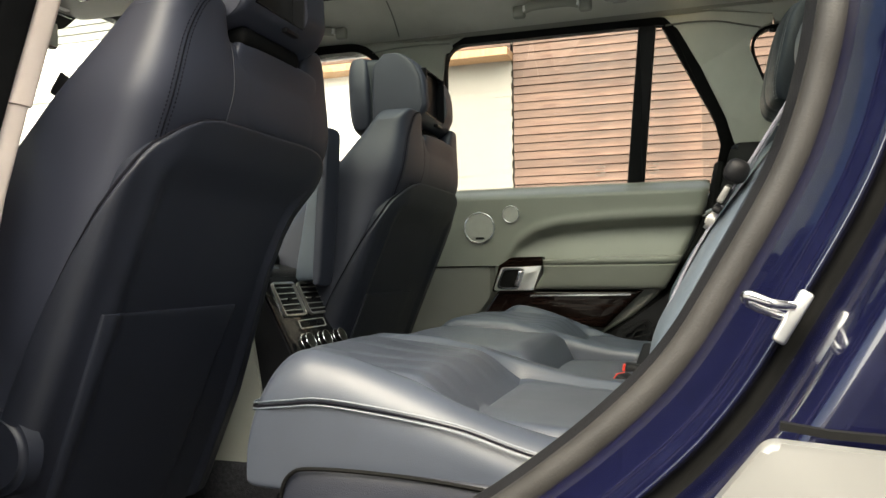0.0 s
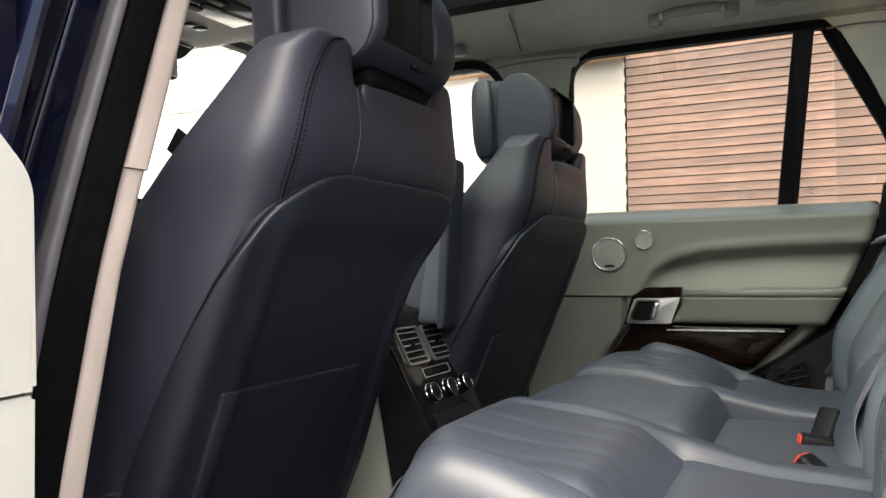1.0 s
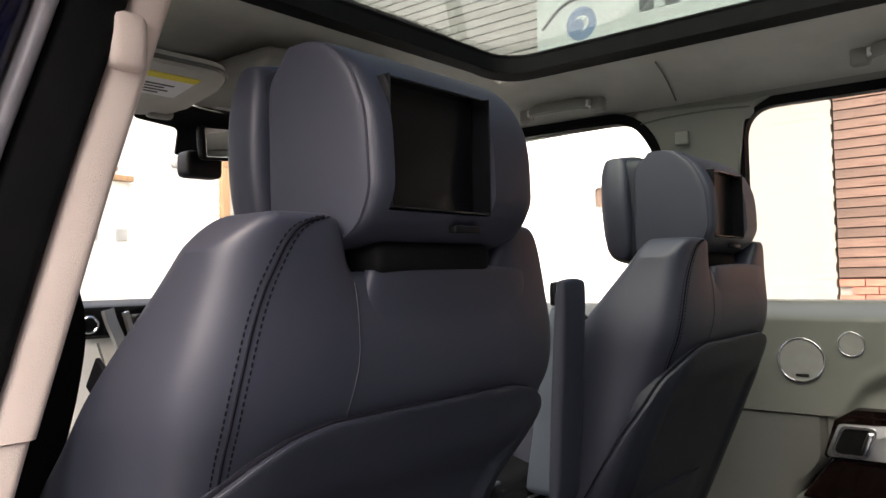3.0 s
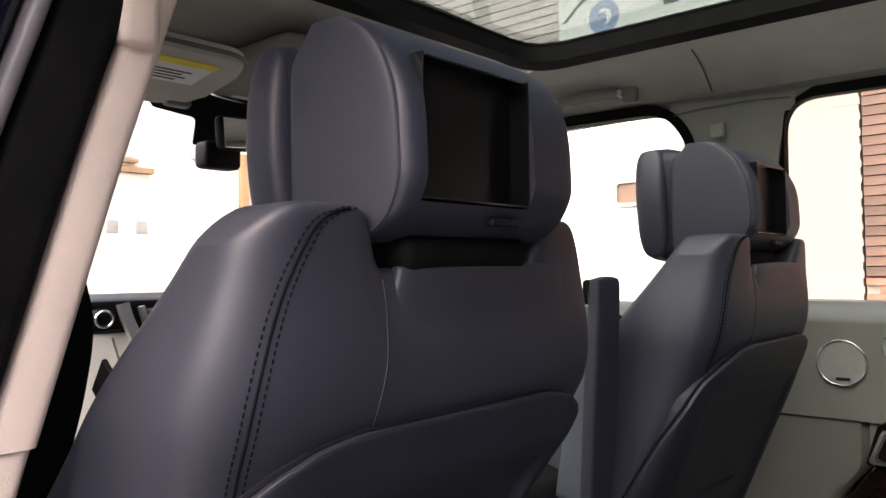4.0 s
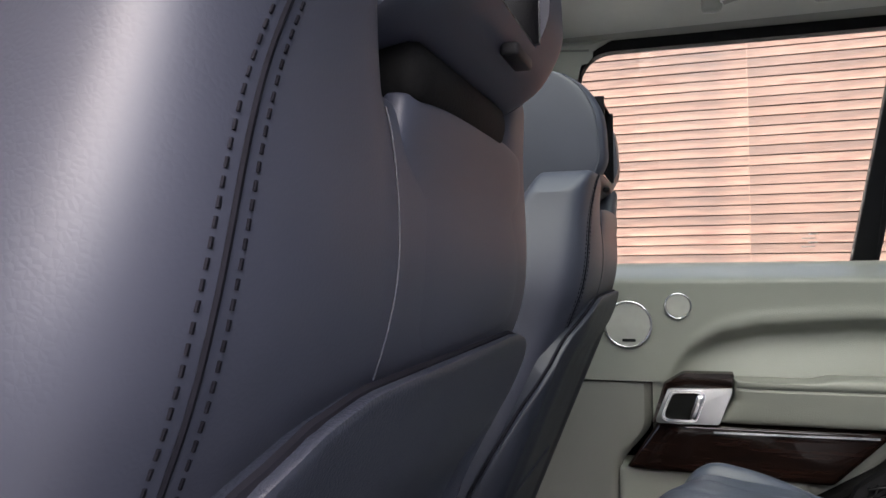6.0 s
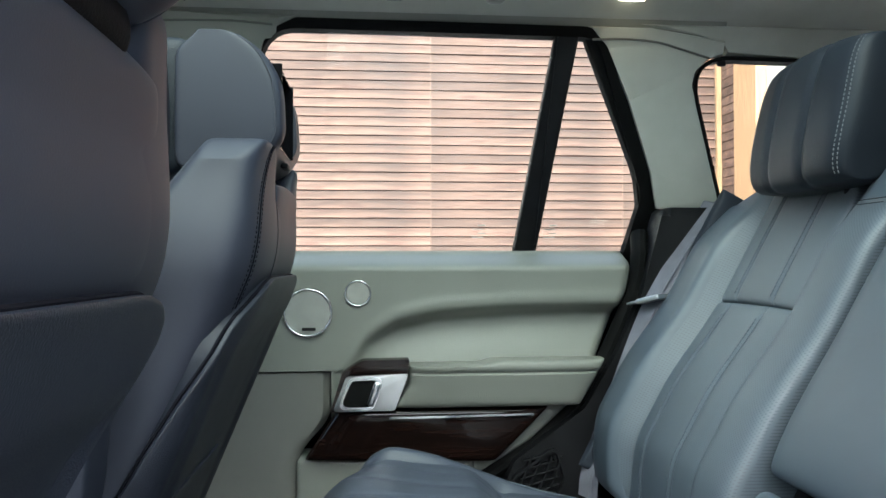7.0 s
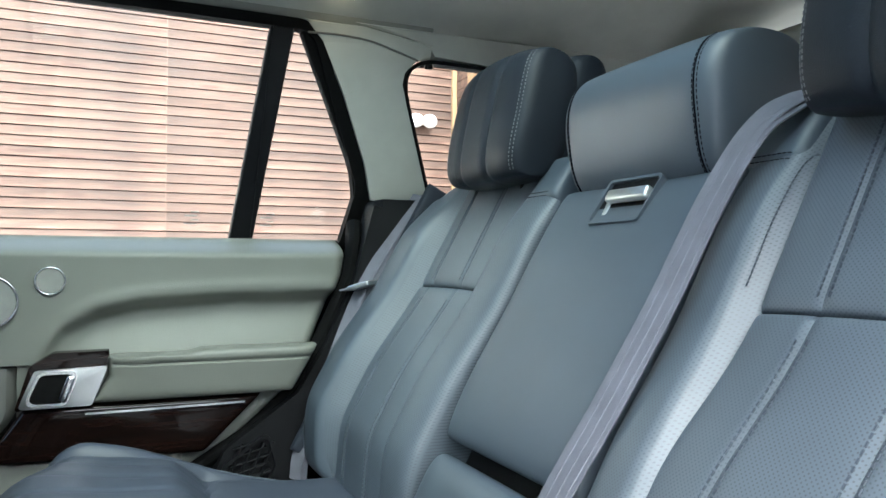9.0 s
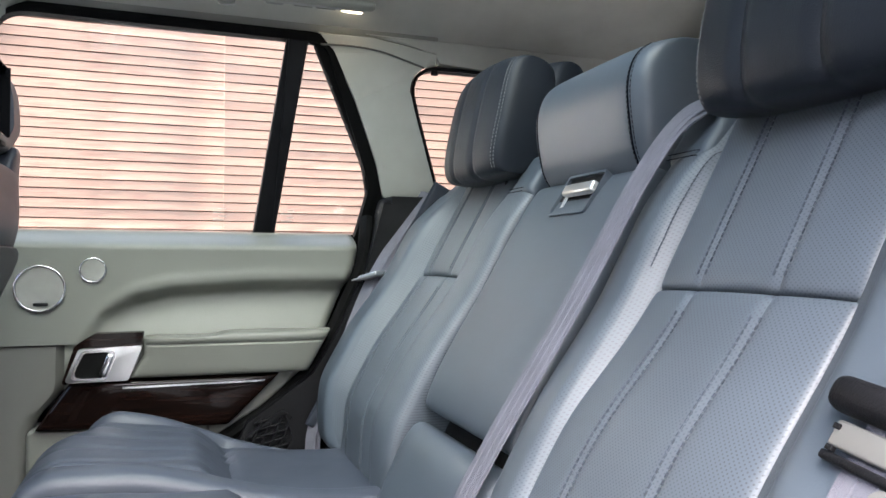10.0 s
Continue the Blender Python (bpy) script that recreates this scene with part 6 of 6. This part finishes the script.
vo_ = round_poly([(-0.955, -0.60), (-0.735, -0.60), (-0.735, -0.165), (-0.955, -0.165)], [0.03, 0.03, 0.06, 0.06], 6)


def vplace(a, b, h):
    return Vector((a, b, 1.640 + (a + 0.735) * 0.16 - h))


part("visor_panel", prism(vo_, vplace, 0.0, 0.022, 0.008), M_LINER, visor, "ivory cloth visor")
part("visor_piping", tube([vplace(p[0], p[1], 0.012) for p in grow(vo_, 0.001)], 0.004, 6, closed=True), M_LOWER, visor)
lab = part("airbag_label", prism([(-0.855, -0.40), (-0.765, -0.40), (-0.765, -0.215), (-0.855, -0.215)], vplace, 0.0215, 0.0228), M_LABEL, visor, "white warning label", smooth=False)
part("label_band", prism([(-0.785, -0.40), (-0.765, -0.40), (-0.765, -0.215), (-0.785, -0.215)], vplace, 0.0222, 0.0234), M_YELLOW, lab, "yellow warning band", smooth=False)
part("label_ring", tube([vplace(-0.822 + 0.024 * math.cos(a), -0.365 + 0.027 * math.sin(a), 0.0232) for a in np.linspace(0, 2 * math.pi, 25)[:-1]], 0.002, 4, closed=True), M_RED, lab, "red prohibition ring")
part("label_slash", sweep([vplace(-0.839, -0.384, 0.0232), vplace(-0.805, -0.346, 0.0232)], flat_profile(0.004, 0.001)), M_RED, lab)
for k in range(4):
    part("label_bar", prism([(-0.812 - 0.011 * k, -0.325), (-0.807 - 0.011 * k, -0.325), (-0.807 - 0.011 * k, -0.24 - 0.012 * (k % 2)), (-0.812 - 0.011 * k, -0.24 - 0.012 * (k % 2))], vplace, 0.0222, 0.0232), M_SIGNG, lab, smooth=False)
part("visor_clip", rbox(vplace(-0.945, -0.19, 0.018), (0.024, 0.05, 0.02), 0.008), M_CREAM, visor)

oc = thing("overhead_console", (-0.72, 0, 1.66), "ivory overhead console with chrome edge and dark buttons", "overhead console")
part("console_panel", pillow(lambda u, v: ((-0.885 + 0.185 * u, 0.06 + 0.185 * v, 1.668), (0, 0, -1), 0.028, 0.02), 24, 24, 6), M_CREAM, oc)
part("chrome_edge", tube(smooth_path([(-0.985, -0.118, 1.652), (-1.045, -0.06, 1.642), (-1.06, 0.05, 1.640), (-1.055, 0.20, 1.640)], 5), 0.003, 6), M_CHROME, oc, "chrome edge")
part("lamp_strip", rbox((-1.022, 0.065, 1.641), (0.016, 0.17, 0.006), 0.003, m=pose(0, 0, 0, 0, 0, -4)), M_WHITE, oc, "pale lamp strip")
part("button_recess", rbox((-0.780, 0.02, 1.640), (0.12, 0.20, 0.010), 0.004), M_PIANO, oc, "gloss black switch panel")
for k in range(3):
    part("switch", rbox((-0.815 + 0.035 * k, -0.04 + 0.02 * (k % 2), 1.634), (0.024, 0.045, 0.006), 0.002), M_BLACK, oc)
for k in range(2):
    part("small_switch", rbox((-0.915, 0.055 + 0.034 * k, 1.640), (0.030, 0.024, 0.008), 0.003), M_PIANO, oc, "small dark switch")

mir = thing("rear_view_mirror", (-1.06, -0.0, 1.58), "black interior rear-view mirror with sensor box", "mirror")
mm = pose(0, 0, 0, 5, 0, 10)
mc = Vector((-1.045, 0.048, 1.570))
part("mirror_case", rbox(mc, (0.026, 0.214, 0.072), 0.012, m=mm), M_BLACK, mir, "black mirror case")
part("mirror_glass", rbox(mc + mm.to_3x3() @ Vector((0.0128, 0, 0)), (0.002, 0.200, 0.060), 0.0008, m=mm), M_MIRROR, mir, "mirror glass", smooth=False)
part("mirror_stem", sweep([(-1.10, 0.05, 1.62), (-1.07, 0.06, 1.56)], ring_profile(0.014, 8)), M_BLACK, mir)
part("sensor_box", rbox((-1.072, -0.026, 1.521), (0.05, 0.086, 0.056), 0.012), M_BLACK, mir, "black sensor box")

# ---- yard walls outside ----
bd = thing("cladding_far", (1.1, WALL_Y, 1.0), "weathered reddish cedar boards on the yard wall", "cladding", kind="structure")
PITCH, BH = 0.0945, 0.086
joints = [WOOD_X0, 0.612, 2.64, WOOD_X1]
rnd = random.Random(5)


def board(w):
    bm = bmesh.new()
    prof = [(0.0, 0.0), (-0.022, 0.004), (-0.018, BH), (0.0, BH)]
    vs = [[bm.verts.new((x, p[0], p[1])) for p in prof] for x in (0.003, w - 0.003)]
    for j in range(4):
        bm.faces.new((vs[0][j], vs[0][(j + 1) % 4], vs[1][(j + 1) % 4], vs[1][j]))
    bm.faces.new(vs[0][::-1])
    bm.faces.new(vs[1])
    return mesh_of(bm, "board", M_CEDAR, smooth=False)


part("board_backing", rbox(((WOOD_X0 + WOOD_X1) / 2, WALL_Y + 0.11, 3.6), (WOOD_X1 - WOOD_X0, 0.2, 4.95), 0), M_GAP, bd, smooth=False)
for a, b in zip(joints, joints[1:]):
    me = board(b - a)
    for k in range(26):
        ob = new("board", me)
        ob.parent = bd
        ob.location = (a - 1.1 + rnd.uniform(-0.002, 0.002), rnd.uniform(-0.003, 0.003), 1.18 - 1.0 + PITCH * k)
part("batten", join(*[rbox((x, WALL_Y - 0.010, 2.45), (0.010, 0.02, 2.5), 0.002) for x in joints[1:3]]), M_BATTEN, bd, "pale upright joint battens")

# painted brick to the front, red brick plinth
bw = thing("brick_wall_painted", (-4.0, WALL_Y, 0.0), "cream painted brickwork of the yard wall", "wall", kind="structure")
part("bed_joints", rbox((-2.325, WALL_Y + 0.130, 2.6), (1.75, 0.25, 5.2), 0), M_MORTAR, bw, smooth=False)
part("bed_joints", rbox((-6.075, WALL_Y + 0.135, 2.6), (5.75, 0.25, 5.2), 0), M_WALL_LIT, bw, smooth=False)
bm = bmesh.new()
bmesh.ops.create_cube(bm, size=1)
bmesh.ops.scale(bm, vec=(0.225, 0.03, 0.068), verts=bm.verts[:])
brick_me = mesh_of(bm, "brick", M_BRICK_SHADED, smooth=False)
# bright copy of the brick for the lit stretch of the wall
lit_me = brick_me.copy()
lit_me.materials[0] = M_WALL_LIT
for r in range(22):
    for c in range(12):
        ob = new("brick", brick_me if c < 7 else lit_me)
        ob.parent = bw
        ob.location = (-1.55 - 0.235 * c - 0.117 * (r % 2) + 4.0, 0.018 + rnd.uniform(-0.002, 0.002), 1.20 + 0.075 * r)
for near_timber, m_, lb in ((True, M_BRICK_SHADED, "upper and lower painted brickwork beside the boards"), (False, M_WALL_LIT, "rest of the painted brickwork")):
    verts, faces = [], []
    for r in range(60):
        for c in range(30):
            if (16 <= r < 38 and c < 12) or (c < 7) != near_timber:
                continue
            x, z, y = -1.55 - 0.235 * c - 0.117 * (r % 2), 0.075 * r, WALL_Y + 0.018 + rnd.uniform(-0.002, 0.002)
            k = len(verts)
            verts += [(x + a * 0.1125, y + b * 0.015, z + d * 0.034) for a in (-1, 1) for b in (-1, 1) for d in (-1, 1)]
            faces += [tuple(k + q for q in f) for f in ((0, 1, 3, 2), (4, 6, 7, 5), (0, 4, 5, 1), (2, 3, 7, 6), (0, 2, 6, 4), (1, 5, 7, 3))]
    bm = bmesh.new()
    vs = [bm.verts.new(v) for v in verts]
    for f in faces:
        bm.faces.new([vs[q] for q in f])
    tagged(part("brickwork", bm, m_, bw, lb, smooth=False), kind="stuff")
part("lintel_board", rbox((-2.83, WALL_Y - 0.11, 3.425), (2.80, 0.30, 0.09), 0.008), M_OAK, bw, "timber board overhanging the painted wall", smooth=False)
rb = thing("brick_plinth", (1.0, WALL_Y, 0.0), "red brick plinth below the cedar boards", "wall", kind="structure")
part("plinth_backing", rbox((1.12, WALL_Y + 0.12, 0.58), (5.08, 0.2, 1.17), 0), M_MORTAR, rb, smooth=False)
bm = bmesh.new()
bmesh.ops.create_cube(bm, size=1)
bmesh.ops.scale(bm, vec=(0.215, 0.05, 0.065), verts=bm.verts[:])
red_me = mesh_of(bm, "brick", M_BRICKR, smooth=False)
for r in range(6):
    for c in range(22):
        ob = new("brick", red_me)
        ob.parent = rb
        ob.location = (WOOD_X0 + 0.11 + 0.225 * c + 0.112 * (r % 2) - 1.0, 0.005, 1.13 - 0.075 * r)

# front wall of the yard, seen through the windscreen
fw = thing("brick_wall_front", (-9.0, 0, 0), "cream painted brick building ahead of the car", "building", kind="structure")
part("front_wall", rbox((-9.2, 0.5, 2.1), (0.4, 14, 4.2), 0), M_WALL_LIT, fw, smooth=False)
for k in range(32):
    part("course", rbox((-8.99, 1.0, 0.6 + 0.11 * k), (0.02, 12.0, 0.098), 0.0), M_WALL_LIT, fw, smooth=False)
gd = part("garage_door", rbox((-8.965, 2.72, 1.28), (0.06, 2.42, 2.56), 0.01), M_DOORP, fw, "pale garage door with small windows", smooth=False)
for k in range(6):
    part("door_window", rbox((-8.930, 3.82 - 0.38 * k, 1.88), (0.02, 0.15, 0.16), 0.01), M_GREYPL, gd, "small grey pane")
part("door_lintel", rbox((-8.93, 2.72, 2.60), (0.10, 2.50, 0.07), 0.01), M_OAK, fw, "oak lintel")
part("wall_box", rbox((-8.94, 2.6, 3.05), (0.10, 2.25, 0.62), 0.02), M_DOORP, fw, "pale panel above the door", smooth=False)
part("box_sill", rbox((-8.93, 2.6, 2.71), (0.14, 2.3, 0.05), 0.01), M_OAK, fw)
part("door_frame", join(rbox((-8.93, 5.34, 1.45), (0.10, 0.12, 2.9), 0.01), rbox((-8.93, 6.10, 2.92), (0.10, 1.64, 0.10), 0.01)), M_OAK, fw, "oak door frame")
part("inner_frame", join(rbox((-8.95, 5.46, 1.42), (0.08, 0.10, 2.84), 0.01), rbox((-8.95, 6.15, 2.80), (0.08, 1.4, 0.12), 0.01)), M_GREYPL, fw, "grey inner frame")
part("side_door", rbox((-8.97, 6.15, 1.36), (0.05, 1.3, 2.72), 0.01), M_DOORP, fw, "pale side door", smooth=False)
part("wall_sensor", rbox((-8.95, 4.62, 2.86), (0.10, 0.16, 0.10), 0.03), M_GREYPL, fw, "small grey wall lamp")

# upper facade seen through the roof glass: weathered boards and a pale sign
uf = thing("upper_facade", (-5.0, WALL_Y, 3.5), "weathered grey boards high on the yard wall", "cladding", kind="structure")
part("facade_backing", rbox((-5.95, WALL_Y + 0.06, 6.05), (9.0, 0.12, 5.25), 0), M_BLACK, uf, smooth=False)
for k in range(44):
    if k < 7:
        part("facade_board", rbox((-8.20, WALL_Y - 0.02, 3.48 + 0.115 * k), (4.5, 0.03, 0.10), 0), M_WALL_LIT, uf, "white board", smooth=False)
        part("facade_board", rbox((-3.69, WALL_Y - 0.02, 3.48 + 0.115 * k), (4.48, 0.03, 0.10), 0), M_CEDAR if k < 3 else M_GREYBRD, uf, smooth=False)
    else:
        part("facade_board", rbox((-5.95, WALL_Y - 0.02, 3.48 + 0.115 * k), (9.0, 0.03, 0.10), 0), M_GREYBRD, uf, smooth=False)
sg_ = thing("sign_board", (-3.0, WALL_Y, 4.0), "pale green-white sign with a dark eye-shaped emblem", "sign", kind="structure")
part("panel", rbox((-2.65, WALL_Y - 0.07, 4.55), (4.1, 0.04, 1.20), 0.005), M_SIGN, sg_, smooth=False)
part("emblem", join(tube(smooth_path([(-4.62, WALL_Y - 0.095, 4.28), (-4.30, WALL_Y - 0.095, 4.52), (-3.85, WALL_Y - 0.095, 4.55), (-3.55, WALL_Y - 0.095, 4.45)], 8), 0.018, 6, (0, 1, 0))), M_SIGNG, sg_, "dark arc")
part("emblem_globe", annulus((-4.08, 4.24), 0.10, 0.20, WALL_Y - 0.085, WALL_Y - 0.095), M_SIGNB, sg_, "blue globe shape")
part("emblem_globe", disc((-4.12, 4.22), 0.08, WALL_Y - 0.085, WALL_Y - 0.096), M_SIGNB, sg_)
for k in range(6):
    part("letter_bar", rbox((-3.25 + 0.30 * k, WALL_Y - 0.093, 4.33), (0.17, 0.006, 0.26), 0), M_SIGNG, sg_, "dark lettering bar", smooth=False)
wl = thing("wall_lamp", (-4.0, WALL_Y - 0.03, 2.15), "black-framed bulkhead light on the painted wall", "lamp")
part("frame", frame_ring(round_poly([(-3.99, 2.00), (-3.45, 2.00), (-3.45, 2.29), (-3.99, 2.29)], 0.05, 5), round_poly([(-3.955, 2.03), (-3.485, 2.03), (-3.485, 2.26), (-3.955, 2.26)], 0.04, 5), lambda a, b, h: Vector((a, WALL_Y - h, b)), 0.0, 0.10), M_GREYPL, wl, "grey lamp frame")
part("lens", prism([(-3.965, 2.02), (-3.475, 2.02), (-3.475, 2.27), (-3.965, 2.27)], lambda a, b, h: Vector((a, WALL_Y - h, b)), 0.01, 0.07), M_BATTEN, wl, "tan lamp lens", smooth=False)

# timber return wall behind the car
rw = thing("cladding_return", (3.7, 6.7, 0.0), "cedar boarded return wall with oak post behind the car", "cladding", kind="structure")
part("return_backing", rbox((3.80, 6.95, 2.6), (0.12, 0.5, 5.2), 0), M_GAP, rw, smooth=False)
for k in range(32):
    part("board", rbox((3.725, 6.93, 1.0 + PITCH * k), (0.02, 0.36, BH), 0), M_CEDAR, rw, smooth=False)
part("corner_post", rbox((3.685, 7.06, 2.6), (0.05, 0.05, 5.2), 0.004), M_OAK, rw, "pale corner post", smooth=False)
part("oak_post", rbox((3.76, 6.52, 2.6), (0.12, 0.46, 5.2), 0.01), M_OAK, rw, "broad oak post", smooth=False)
rc = thing("cladding_rear", (7.5, 0.0, 0.0), "cedar boarded wall of the yard behind the tailgate", "cladding", kind="structure")
part("rear_backing", rbox((7.62, 0.0, 2.5), (0.2, 12.4, 5.0), 0), M_GAP, rc, smooth=False)
for k in range(40):
    part("board", rbox((7.50, 0.0, 0.9 + PITCH * k), (0.02, 12.4, BH), 0), M_CEDAR, rc, smooth=False)
fl = thing("flood_light", (3.235, WALL_Y - 0.06, 2.73), "white twin security light on the cedar boards", "lamp")
part("bracket", rbox((3.265, WALL_Y - 0.06, 2.73), (0.10, 0.08, 0.05), 0.01), M_WHITE, fl)
for dx in (-0.05, 0.11):
    hd_ = bmesh.new()
    bmesh.ops.create_uvsphere(hd_, u_segments=16, v_segments=10, radius=0.085, matrix=Matrix.Translation((3.235 + dx, WALL_Y - 0.14, 2.73)))
    bmesh.ops.scale(hd_, vec=(1, 0.8, 0.9), space=Matrix.Translation((-3.235 - dx, -WALL_Y + 0.14, -2.73)), verts=hd_.verts[:])
    part("lamp_head", hd_, M_WHITE, fl, "white lamp head")
